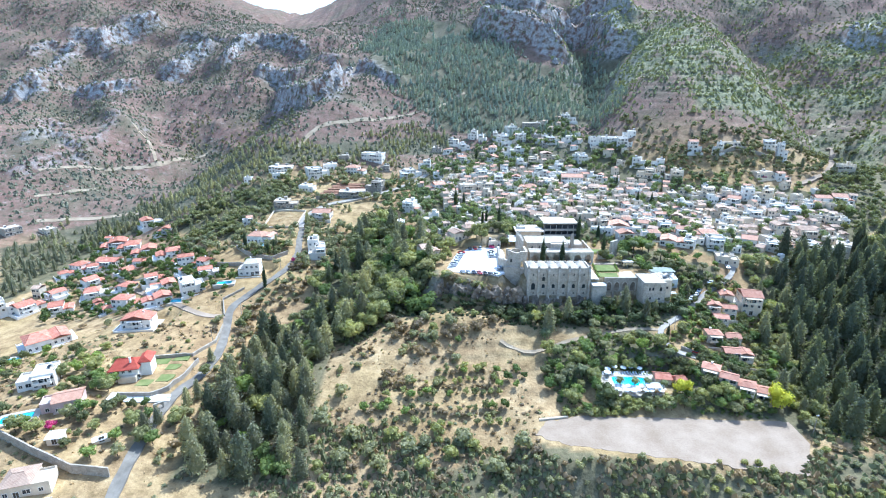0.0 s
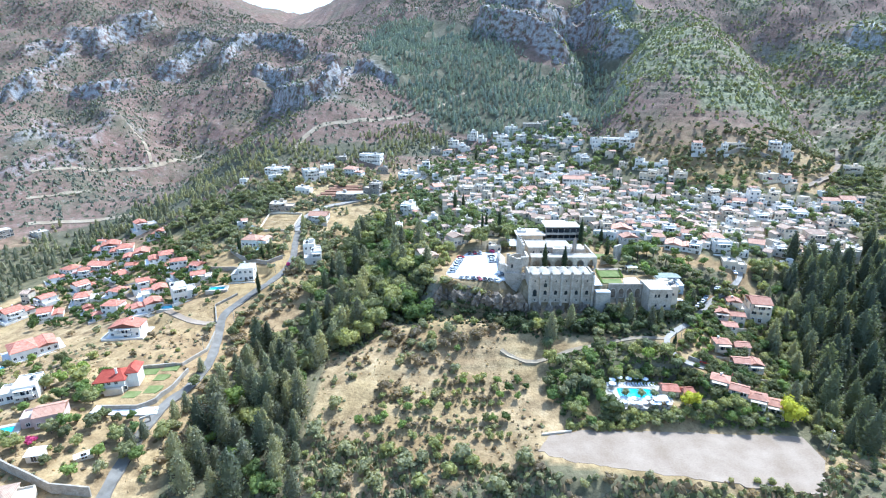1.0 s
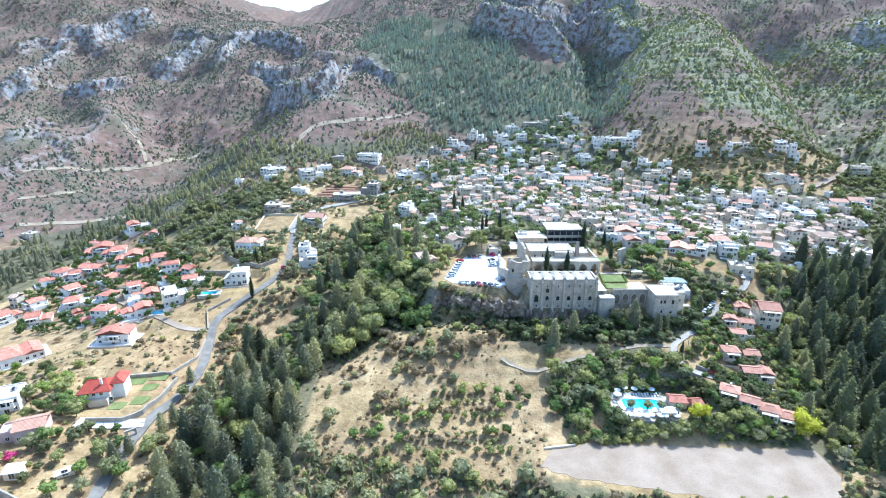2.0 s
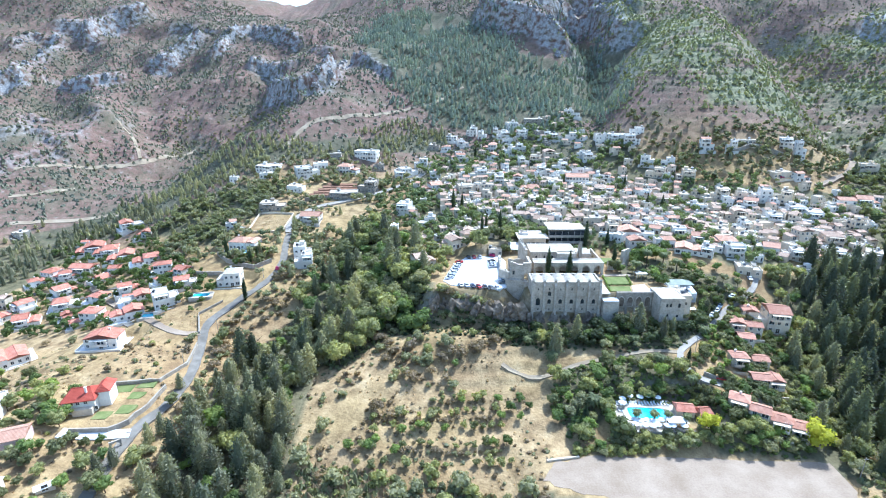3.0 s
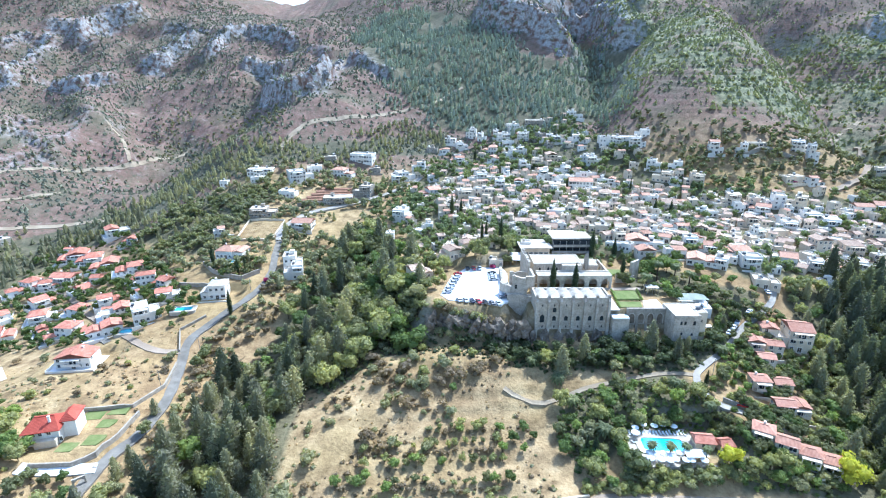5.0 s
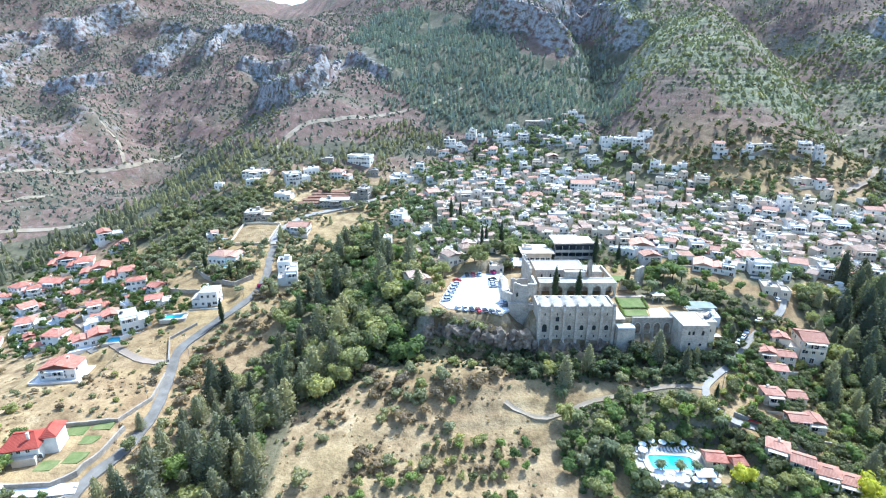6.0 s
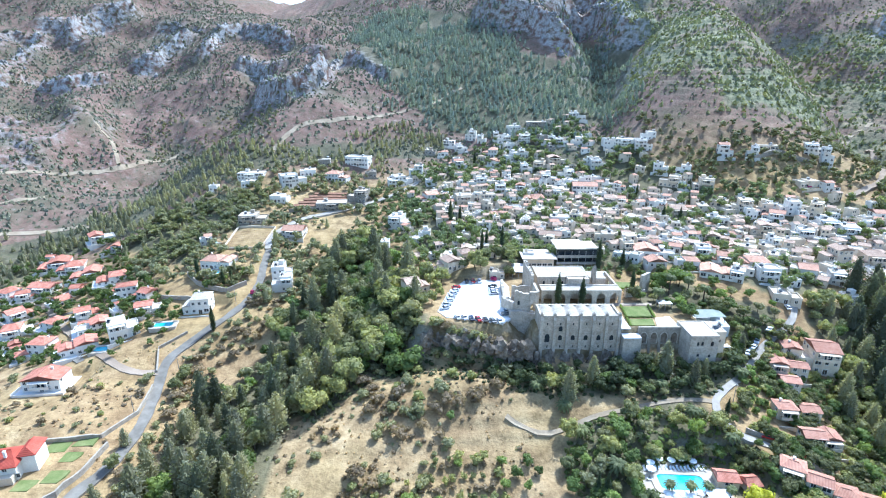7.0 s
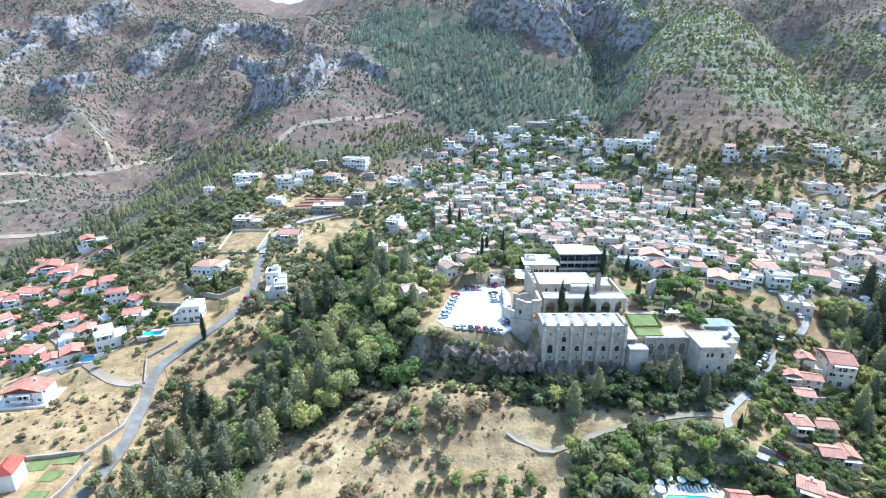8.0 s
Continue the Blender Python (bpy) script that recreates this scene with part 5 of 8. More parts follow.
def church():
    top = new("church")
    tagged(top, "ochre stone abbey church with flat pale roofs", "church")
    s = Shell()
    walled(s, 46.0, 69.0, 263.5, 277, 27.5, 36.2, 0.5, 0.5)
    child("nave_wall", s.mesh("nave_wall", ABBEY_STONE), top)
    r = Shell()
    r.box(46.52, 68.48, 264.02, 276.48, 36.2, 36.5)
    child("nave_roof", r.mesh("nave_roof", ROOF_PLASTER), top)
    t = Shell()
    walled(t, 58.5, 67.5, 259.32, 263.4, 27.5, 36.9, 0.4, 0.4)
    child("sacristy", t.mesh("sacristy", ABBEY_STONE), top)
    a = Shell()
    walled(a, 69.05, 77, 266, 275, 27.5, 34.5, 0.4, 0.4)
    child("annex", a.mesh("annex", ABBEY_STONE), top)
    q = Shell()
    q.box(69.5, 76.6, 266.5, 274.5, 34.5, 34.9)
    child("annex_roof", q.mesh("annex_roof", ROOF_PLASTER), top)
    g = Shell()
    g.add([(-0.7, -1.8, 0), (0.7, -1.8, 0), (0.7, 1.8, 0), (-0.7, 1.8, 0), (-0.6, -1.6, 6.5), (0.6, -1.6, 6.5), (0.6, 1.6, 5.2), (-0.6, 1.6, 5.2), (-0.4, -1.0, 8.2), (0.4, -1.0, 8.2), (0.4, 0.4, 7.4), (-0.4, 0.4, 7.4)],
          [(3, 2, 1, 0), (0, 1, 5, 4), (1, 2, 6, 5), (2, 3, 7, 6), (3, 0, 4, 7), (4, 5, 9, 8), (5, 6, 10, 9), (6, 7, 11, 10), (7, 4, 8, 11), (8, 9, 10, 11)])
    child("bell_gable", g.mesh("bell_gable", STONE_WALL), top, pose(70.2, 262.5, 34.5))
    for x in (49, 53, 57):
        child("window", lancet_mesh(0.9, 1.9), top, pose(x, 263.5 - 0.004, 33))
    FOOTPRINTS.extend([(52, 268, 9), (64, 268, 9), (74, 270, 6)])


church()


def ruins():
    top = new("west_range_ruin")
    tagged(top, "ruined roofless west range with broken stone walls", "ruin")
    child("north_wall", ragged_wall(5.8, 17.0, 39.2, 1.5, 1, 0.8), top, pose(33.4, 242.6, 0))
    child("lower_wall", ragged_wall(4.2, 13.0, 30.4, 1.5, 8, 0.8), top, pose(39.3, 242.6, 0))
    child("base_wall", ragged_wall(10.6, 12.0, 31.0, 1.6, 12, 0.9), top, pose(31.2, 240.8, 0))
    child("great_arch", arcade(1, 3.1, 9.4, 2.0, 3.0, 2.2, 1.4, "great_arch"), top, pose(39.3, 242.7, 29.0))
    child("broken_wall", ragged_wall(8.0, 18.0, 34.0, 1.2, 9, 0.8), top, pose(33.6, 243.0, 0, 0, 0, 118))
    for x in (33.6, 36.4):
        b = Shell()
        b.add([(-0.7, -1.6, 15), (0.7, -1.6, 15), (0.7, 0.1, 15), (-0.7, 0.1, 15), (-0.5, 0.05, 31), (0.5, 0.05, 31)], [(0, 1, 5, 4), (1, 2, 5), (3, 0, 4), (2, 3, 4, 5), (3, 2, 1, 0)])
        child("buttress", b.mesh("buttress", ABBEY_STONE), top, pose(x, 242.6, 0))
    for x, z in ((34.9, 33.0), (37.4, 27.0)):
        child("window", lancet_mesh(0.9, 2.0), top, pose(x, 242.6 - 0.004, z))
    child("west_wall", ragged_wall(22, 24.0, 32.0, 1.2, 2), top, pose(31.4, 250.2, 0, 0, 0, 88))
    child("tall_wall", ragged_wall(20, 27.0, 40.5, 1.1, 3), top, pose(43.2, 256.5, 0, 0, 0, 91))
    child("cross_wall", ragged_wall(7.5, 25.0, 36.0, 1.1, 4), top, pose(34, 256, 0))
    child("arch", arcade(2, 4.6, 9.5, 2.6, 4.4, 2.2, 1.0, "arch"), top, pose(43.4, 244.6, 28.5, 0, 0, 91))
    for k in range(7):
        m = Shell()
        m.box(-0.45, 0.45, -0.4, 0.4, 0, 0.9)
        child("merlon", m.mesh("merlon", ROOF_PLASTER), top, pose(42.7, 258 + 2.7 * k, 39.6 + 0.15 * (k % 3)))
    e = new("chapter_house_ruin")
    tagged(e, "broken brown stone wall of the ruined chapter house", "ruin")
    child("wall", ragged_wall(6, 26.0, 37.5, 1.3, 5), e, pose(92.0, 262.5, 0, 0, 0, 40))
    child("low_wall", ragged_wall(9, 26.0, 33.0, 1.2, 6), e, pose(84.0, 259.5, 0, 0, 0, 10))


ruins()


def paved(name, outline, z, material, label, category="paving", depth=0.35, fray=0.0):
    s = Shell()
    if fray:
        rng, rim = random.Random(len(name)), []
        for (x0, y0), (x1, y1) in zip(outline, outline[1:] + outline[:1]):
            n = max(1, int(math.hypot(x1 - x0, y1 - y0) / 2.0))
            rim += [(x0 + (x1 - x0) * k / n + rng.uniform(-fray, fray), y0 + (y1 - y0) * k / n + rng.uniform(-fray, fray)) for k in range(n)]
        outline = rim
    n = len(outline)
    s.add([(x, y, z) for x, y in outline] + [(x, y, z - depth) for x, y in outline], [tuple(range(n))] + [(k, n + k, n + (k + 1) % n, (k + 1) % n) for k in range(n)])
    return tagged(new(name, welded(s, name, material)), label, category, kind="structure")


paved("terrace_paving", [(72.3, 230.5), (76.3, 230.5), (76.3, 250), (72.3, 250)], 28.75, CONCRETE, "pale stone terrace beside the refectory")
paved("terrace_paving", [(72.6, 226.6), (79.2, 226.6), (79.2, 230.45), (72.6, 230.45)], 26.8, CONCRETE, "pale lower terrace at the abbey corner", depth=0.4)
paved("lawn", [(77.6, 240.2), (88.2, 240.2), (89.8, 250.2), (79.2, 250.2)], 28.72, LAWN, "clipped green cloister garden lawn", "lawn")
paved("lawn", [(77.2, 233.2), (86.6, 233.2), (87.6, 238.6), (77.5, 238.6)], 28.72, LAWN, "small green lawn by the parapet", "lawn")


def hedge(x0, y0, x1, y1, w=0.9, h=1.0, z=None):
    length, a = math.hypot(x1 - x0, y1 - y0), math.atan2(y1 - y0, x1 - x0)
    z = float(ground_height((x0 + x1) / 2, (y0 + y1) / 2)) if z is None else z
    lobes = [((k * 0.8, 0, h * 0.5), (0.6, w * 0.55, h * 0.6)) for k in range(int(length / 0.8) + 1)]
    ob = new("hedge", mesh_of("hedge", crown_arrays(lobes, int(length * 26), 0.24, int(x0 * 7 + y0)), GREEN_LEAF))
    ob.matrix_basis = pose(x0, y0, z - 0.1, 0, 0, math.degrees(a))
    return tagged(ob, "clipped dark green garden hedge", "hedge", "garden hedges")


def kitchen():
    top = new("abbey_house")
    tagged(top, "square pale stone house on a buttressed base", "house")
    top.matrix_basis = pose(4.8, 0, 0)
    s = Shell()
    walled(s, 90.6, 101.0, 222.2, 234.5, 13, 29.6, 0.4, 0.35)
    child("wall", s.mesh("wall", ABBEY_STONE), top)
    r = Shell()
    r.box(91.05, 100.55, 222.65, 234.05, 29.6, 29.8)
    child("roof", r.mesh("roof", FLAT_ROOF), top)
    a = Shell()
    walled(a, 101.05, 105.2, 225.5, 234.3, 13, 29.4, 0.35, 0.5)
    child("annex_wall", a.mesh("annex_wall", CREAM_WALL), top)
    q = Shell()
    q.box(101.42, 104.84, 225.9, 233.9, 29.4, 29.6)
    child("annex_roof", q.mesh("annex_roof", FLAT_ROOF), top)
    c = Shell()
    c.box(90.5, 101.1, 222.04, 222.22, 24.9, 25.15)
    child("string_course", c.mesh("string_course", ABBEY_STONE), top)
    for x, z, w, h in ((93.4, 26, 0.8, 1.5), (95.0, 26, 0.8, 1.5), (98.6, 25.8, 1.0, 1.8), (94, 21.5, 0.8, 1.1), (98.2, 21.2, 0.9, 1.1)):
        child("window", lancet_mesh(w * 1.1, h * 1.1), top, pose(x, 222.2 - 0.004, z))
    child("window", window_mesh(0.9, 1.2, CREAM_WALL), top, pose(103, 225.5 - 0.004, 25.5))
    for x in (91.2, 95.5):
        b = Shell()
        b.add([(-0.6, -1.6, 12), (0.6, -1.6, 12), (0.6, 0.1, 12), (-0.6, 0.1, 12), (-0.5, 0.05, 21), (0.5, 0.05, 21)], [(0, 1, 5, 4), (1, 2, 5), (3, 0, 4), (2, 3, 4, 5), (3, 2, 1, 0)])
        child("buttress", b.mesh("buttress", ABBEY_STONE), top, pose(x, 222.2, 0))
    for k in range(3):
        child("water_tank", TANK, top, pose(102.2 + k * 1.0, 229 + k, 30.0, 0, 0, 30 * k))
    FOOTPRINTS.append((102, 228, 8))


kitchen()
w = Shell()
w.box(72.5, 79.25, 226.5, 230.4, 12, 26.4)
tagged(new("retaining_wall", w.mesh("retaining_wall", ABBEY_STONE)), "stone base of the corner terrace", "wall", kind="structure")
w = Shell()
w.box(79.3, 95.3, 230.6, 231.6, 14, 29.2)
terrace_wall = tagged(new("retaining_wall", w.mesh("retaining_wall", STONE_WALL)), "tall rough stone retaining wall of the terrace", "wall", kind="structure")
for k in range(4):
    child("blind_arch", lancet_mesh(2.4, 4.6, "blind_arch", CLIFF_ROCK), terrace_wall, pose(81.5 + 3.9 * k, 230.6 - 0.004, 22.5))
    pier = Shell()
    pier.add([(-0.6, -1.3, 12), (0.6, -1.3, 12), (0.6, 0.1, 12), (-0.6, 0.1, 12), (-0.45, 0.05, 27), (0.45, 0.05, 27)], [(0, 1, 5, 4), (1, 2, 5), (3, 0, 4), (2, 3, 4, 5), (3, 2, 1, 0)])
    child("buttress", pier.mesh("buttress", STONE_WALL), terrace_wall, pose(79.9 + 3.9 * k, 230.6, 0))


def restaurant():
    top = new("restaurant")
    tagged(top, "white flat-roofed restaurant with a shaded veranda", "restaurant")
    s = Shell()
    walled(s, 45, 59, 290, 302, 26, 35.2, 0.3, 0.2)
    child("wall", s.mesh("wall", CREAM_WALL), top)
    r = Shell()
    r.box(43.4, 60.2, 288.4, 303, 35.45, 35.9)
    child("roof", r.mesh("roof", FLAT_ROOF), top, None, "broad white roof slab")
    v = Shell()
    v.add([(38, 283, 31.4), (44, 282, 31.4), (47, 288.2, 33.6), (38, 289, 33.6)], [(0, 1, 2, 3)])
    v.add([(38, 283, 31.25), (44, 282, 31.25), (47, 288.2, 33.45), (38, 289, 33.45)], [(3, 2, 1, 0)])
    child("awning", v.mesh("awning", METAL), top)
    for x in (38.2, 41, 43.8):
        p = Shell()
        p.box(x - 0.08, x + 0.08, 283.1, 283.3, 27.5, 31.4)
        child("post", p.mesh("post", METAL), top)
    for k in range(5):
        child("window", WIDE_WINDOW, top, pose(46.8 + k * 2.6, 290 - 0.004, 31.5))
    FOOTPRINTS.append((52, 296, 10))
    t = new("restaurant")
    tagged(t, "three-storey restaurant with dark glazed terraces", "restaurant")
    s = Shell()
    s.box(61.5, 82, 296, 308, 26, 38.8)
    child("wall", s.mesh("wall", CREAM_WALL), t)
    r = Shell()
    r.box(60.8, 75.5, 293.6, 308.6, 38.9, 39.4)
    child("roof", r.mesh("roof", FLAT_ROOF), t, None, "white roof slab")
    for k in range(3):
        z = 28.5 + k * 3.4
        f = Shell()
        f.box(61, 82.4, 292.4, 296, z - 0.35, z)
        child("floor_slab", f.mesh("floor_slab", METAL), t)
        g = Shell()
        g.box(61.6, 81.8, 295.5, 295.99, z + 0.02, z + 2.9)
        child("glazing", g.mesh("glazing", GLASS), t)
        q = Shell()
        q.box(61.1, 82.3, 292.42, 292.5, z + 0.004, z + 1.0)
        child("railing", q.mesh("railing", METAL), t)
        for i in range(7):
            p = Shell()
            p.box(61.3 + i * 3.45, 61.5 + i * 3.45, 292.6, 292.8, z, z + 3.05)
            child("post", p.mesh("post", METAL), t)
    FOOTPRINTS.append((72, 300, 12))


restaurant()


def canopy(x0, x1, y0, y1, z, material, label):
    top = new("canopy")
    tagged(top, label, "canopy")
    s = Shell()
    s.box(x0, x1, y0, y1, z, z + 0.25)
    child("roof", s.mesh("roof", material), top)
    for x in (x0 + 0.3, (x0 + x1) / 2, x1 - 0.3):
        for y in (y0 + 0.3, y1 - 0.3):
            p = Shell()
            p.box(x - 0.09, x + 0.09, y - 0.09, y + 0.09, float(ground_height(x, y)) - 0.3, z)
            child("post", p.mesh("post", METAL), top)
    return top


GREEN_SHEET = surface("green_sheeting", (0.15, 0.18, 0.14), (0.24, 0.265, 0.215), 3.0, 0.6, 0.7, (0.6, 0.6, 0.5), 0.3, 0.1, 0.0)
WHITE_SHEET = surface("white_canvas", (0.72, 0.72, 0.70), (0.82, 0.82, 0.81), 3.0, 0.6, 0.8, (0.8, 0.78, 0.75), 0.2, 0.05, 0.0)
paved("cafe_terrace", [(103, 238.5), (119, 238.5), (121, 251), (103, 251)], 25.2, CONCRETE, "paved cafe terrace under the trees", depth=5)
canopy(106.2, 118.6, 241.2, 248.2, 28.0, GREEN_SHEET, "pale green sheet roof over a cafe terrace")
canopy(110.5, 114, 233.4, 235.8, 24.2, METAL, "grey sheet canopy under the trees")
canopy(110.5, 114.5, 228.4, 230.8, 21.6, METAL, "grey sheet canopy under the trees")
canopy(93, 98.5, 246, 250, 31.5, METAL, "grey cafe awning among trees")


paved("garden_terrace", [(86.9, 231.7), (95.3, 231.7), (95.3, 241.0), (88.9, 239.2)], 28.74, CONCRETE, "pale terrace joining the garden and the stone house")
paved("garden_path", [(76.9, 251.0), (92.0, 251.0), (93.5, 253.6), (76.9, 253.6)], 28.74, DIRT, "pale garden path behind the lawn", "path")
paved("cloister_garth", [(46.3, 241.2), (71.8, 241.2), (71.8, 253.0), (46.3, 253.0)], 28.72, LAWN, "green cloister garth", "lawn")
paved("lawn", [(80.5, 269.0), (92.0, 268.0), (93.0, 276.0), (81.5, 277.0)], 28.74, LAWN, "lawn behind the ruined chapter house", "lawn")
paved("restaurant_terrace", [(60.5, 279.5), (83, 279.5), (84, 292.0), (60.5, 292.0)], 28.6, CONCRETE, "pale restaurant terrace", depth=1.5)


# ---- houses that stand by themselves on the near slopes ----
near_rng = random.Random(12)
house(149, 231, 14, 11, 9.2, -14, "b", near_rng, "houses by the lane")
for x, y, turn in ((107.5, 178, -32), (112.5, 173.5, -32), (118, 170.5, -26), (123.5, 168.5, -26), (123.5, 192.5, -10), (130, 194, -10), (121, 203.5, -8), (130.5, 205, -8), (131, 225, -14), (141, 233, -14), (138.5, 224.5, -14), (131, 217, -14)):
    house(x, y, 6.3, 5.6, 4.9, turn, "b", near_rng, "garden bungalows")
house(-113.5, 282.5, 12, 9, 7.4, 8, "w", near_rng, "villas", 12.0)
house(-153, 233, 14, 8.5, 5.0, 6, "e", near_rng, "villas", 2.5)
house(-160, 176, 13, 10, 5.6, 22, "f", near_rng, "villas")
house(-140, 161, 13, 8, 4.6, 24, "p", near_rng, "villas")
house(-128, 128, 13, 9, 4.2, 18, "t", near_rng, "villas")
house(-78, 301, 10, 8, 7.5, 12, "f", near_rng, "villas")
house(-81, 312, 10, 9, 7.5, 10, "f", near_rng, "villas")
house(-7.5, 268, 11, 8, 5.6, 24, "t", near_rng, "houses by the car park")
house(10, 289, 11, 8, 4.6, 30, "t", near_rng, "houses by the car park")
house(17.5, 305, 9, 7, 4.0, 20, "t", near_rng, "houses by the car park")
house(30.5, 283.5, 7, 5, 3.2, 4, "c", near_rng, "houses by the car park", extras=False)
house(211, 430, 10, 8, 9.0, -16, "r", near_rng, "ridge houses")


def red_villa():
    top = new("villa")
    tagged(top, "white villa under stepped bright red roofs", "house", "villas")
    top.matrix_basis = pose(-128.5, 184, 4.5, 0, 0, 14)
    s = Shell()
    s.box(-6, 4, -4.5, 4.5, -3, 5.4)
    child("wall", s.mesh("wall", WHITE_WALL), top)
    child("roof", pitched_roof(10, 9, 2.4, 0.7, 0.25, 2.8, tile=BRIGHT_TILE), top, pose(-1, 0, 5.41), "bright red tiles")
    w = Shell()
    w.box(4.05, 8, -1.5, 5.5, -3, 6.6)
    child("wing_wall", w.mesh("wing_wall", WHITE_WALL), top)
    child("wing_roof", pitched_roof(7, 4, 1.5, 0.6, 0.25, 1.6, "wing_roof", BRIGHT_TILE), top, pose(6, 2, 6.61, 0, 0, 90), "bright red tiles")
    b = Shell()
    b.box(-3, 3.5, -6.4, -4.52, -3, 2.6)
    child("porch", b.mesh("porch", CREAM_WALL), top)
    child("chimney", CHIMNEY, top, pose(1.2, -2.2, 8.2))
    put_openings(top, 10, 9, 5.4, 0, near_rng)
    FOOTPRINTS.append((-128, 184, 9))


red_villa()


def wall_along(route, height, thick, material, label, sink=2.0):
    """A free-standing or retaining wall that steps with the ground."""
    s = Shell()
    n = 0
    for (x0, y0), (x1, y1) in zip(route, route[1:]):
        k = max(1, int(math.hypot(x1 - x0, y1 - y0) / 3))
        for i in range(k + (route[-1] == (x1, y1))):
            x, y = x0 + (x1 - x0) * i / k, y0 + (y1 - y0) * i / k
            a = math.atan2(y1 - y0, x1 - x0)
            dx, dy = -math.sin(a) * thick / 2, math.cos(a) * thick / 2
            z = float(ground_height(x, y))
            s.points += [(x - dx, y - dy, z - sink), (x - dx, y - dy, z + height), (x + dx, y + dy, z + height), (x + dx, y + dy, z - sink)]
            n += 1
    s.faces = [(4 * k + a, 4 * k + (a + 1) % 4, 4 * k + 4 + (a + 1) % 4, 4 * k + 4 + a) for k in range(n - 1) for a in range(4)] + [(3, 2, 1, 0), (4 * n - 4, 4 * n - 3, 4 * n - 2, 4 * n - 1)]
    s.slots = [0] * len(s.faces)
    return tagged(new("garden_wall", s.mesh("garden_wall", material)), label, "wall", kind="structure")


wall_along([(-165, 150), (-152, 145), (-135, 138), (-119, 133), (-108, 134)], 3.6, 0.5, STONE_WALL, "long curved grey stone boundary wall")
wall_along([(-131, 196.5), (-120, 198), (-111, 200), (-106.6, 214), (-109.5, 230)], 1.5, 0.6, STONE_WALL, "low rubble field wall above the garden")
wall_along([(-125, 168.5), (-114, 171.2), (-109.5, 176), (-107.5, 185), (-107, 197)], 1.9, 0.6, STONE_WALL, "curved stone garden retaining wall by the road")
wall_along([(-140, 296), (-126, 290), (-118, 288)], 2.2, 0.6, STONE_WALL, "dark stone retaining wall below the villa garden")
wall_along([(36, 159.2), (47, 161)], 0.7, 0.6, CREAM_WALL, "low wall at the end of the gravel lot")
wall_along([(-134, 316), (-124, 304), (-115, 298), (-104, 294), (-97, 302)], 2.4, 0.7, STONE_WALL, "curved grey stone retaining wall of the villa garden")
wall_along([(-126, 344), (-103, 343), (-102, 371), (-126, 372), (-126, 344)], 1.2, 0.5, CREAM_WALL, "low pale wall round the vineyard")
wall_along([(-112, 238), (-118, 252), (-110, 262)], 1.2, 0.5, STONE_WALL, "stone wall along the valley road")
wall_along([(102, 193), (112, 189), (121, 179)], 1.6, 0.5, STONE_WALL, "grey retaining wall along the lane")
wall_along([(225, 418), (245, 424), (262, 412)], 3.0, 0.6, STONE_WALL, "long grey retaining wall below the ridge houses")
wall_along([(-100, 395), (-82, 402), (-60, 412)], 2.6, 0.6, STONE_WALL, "stone retaining wall along the hillside road")
ribbon("driveway", [(-128, 168), (-119, 168.5), (-107, 172)], 4.4, CONCRETE, "white concrete drive below the villa", 0.3)
for x, y, w, d in ((-122, 195, 3.4, 2.6), (-114.5, 198, 3.0, 2.6), (-120, 178.5, 2.6, 2.2), (-113.5, 182, 2.6, 2.6), (-114.5, 190.5, 2.4, 2.2)):
    paved("lawn", [(x - w, y - d), (x + w, y - d), (x + w, y + d), (x - w, y + d)], 4.62, LAWN, "small garden lawn with pale paths", "lawn", 0.6, 0.45)


def shed(x, y, w, d, h, turn, label):
    top = new("shed")
    tagged(top, label, "shed")
    z = max(float(ground_height(x + a, y + b)) for a in (-1.5, 1.5) for b in (-1.2, 1.2))
    top.matrix_basis = pose(x, y, z, 0, 0, turn)
    s = Shell()
    s.box(-w / 2, w / 2, -d / 2, d / 2, -1.5, h)
    child("wall", s.mesh("wall", CREAM_WALL), top)
    r = Shell()
    r.add([(-w / 2 - 0.4, -d / 2 - 0.4, h + 0.02), (w / 2 + 0.4, -d / 2 - 0.4, h + 0.02), (w / 2 + 0.4, d / 2 + 0.4, h + 0.6), (-w / 2 - 0.4, d / 2 + 0.4, h + 0.6),
           (-w / 2 - 0.4, -d / 2 - 0.4, h + 0.16), (w / 2 + 0.4, -d / 2 - 0.4, h + 0.16), (w / 2 + 0.4, d / 2 + 0.4, h + 0.74), (-w / 2 - 0.4, d / 2 + 0.4, h + 0.74)],
          [(3, 2, 1, 0), (4, 5, 6, 7), (0, 1, 5, 4), (1, 2, 6, 5), (2, 3, 7, 6), (3, 0, 4, 7)])
    child("roof", r.mesh("roof", WHITE_WALL), top, None, "white sheet roof")
    child("door", TALL_DOOR, top, pose(0, -d / 2 - 0.004, 0))
    FOOTPRINTS.append((x, y, 0.5 * math.hypot(w, d) + 0.8))


shed(-130.8, 143.9, 4.6, 3.4, 2.2, 12, "small cream yard shed under a white sheet roof")
shed(-117.7, 146.5, 4.8, 1.4, 0.9, 38, "low store under a grey-white lid in the yard")
gate = new("gateway", arcade(1, 3.6, 3.2, 2.6, 1.5, 1.1, 0.5, "gateway"))
gate.matrix_basis = pose(-109.5, 164.5, float(ground_height(-107.5, 165.5)) - 0.3, 0, 0, 38)
tagged(gate, "arched stone gateway at the foot of the drive", "gate")


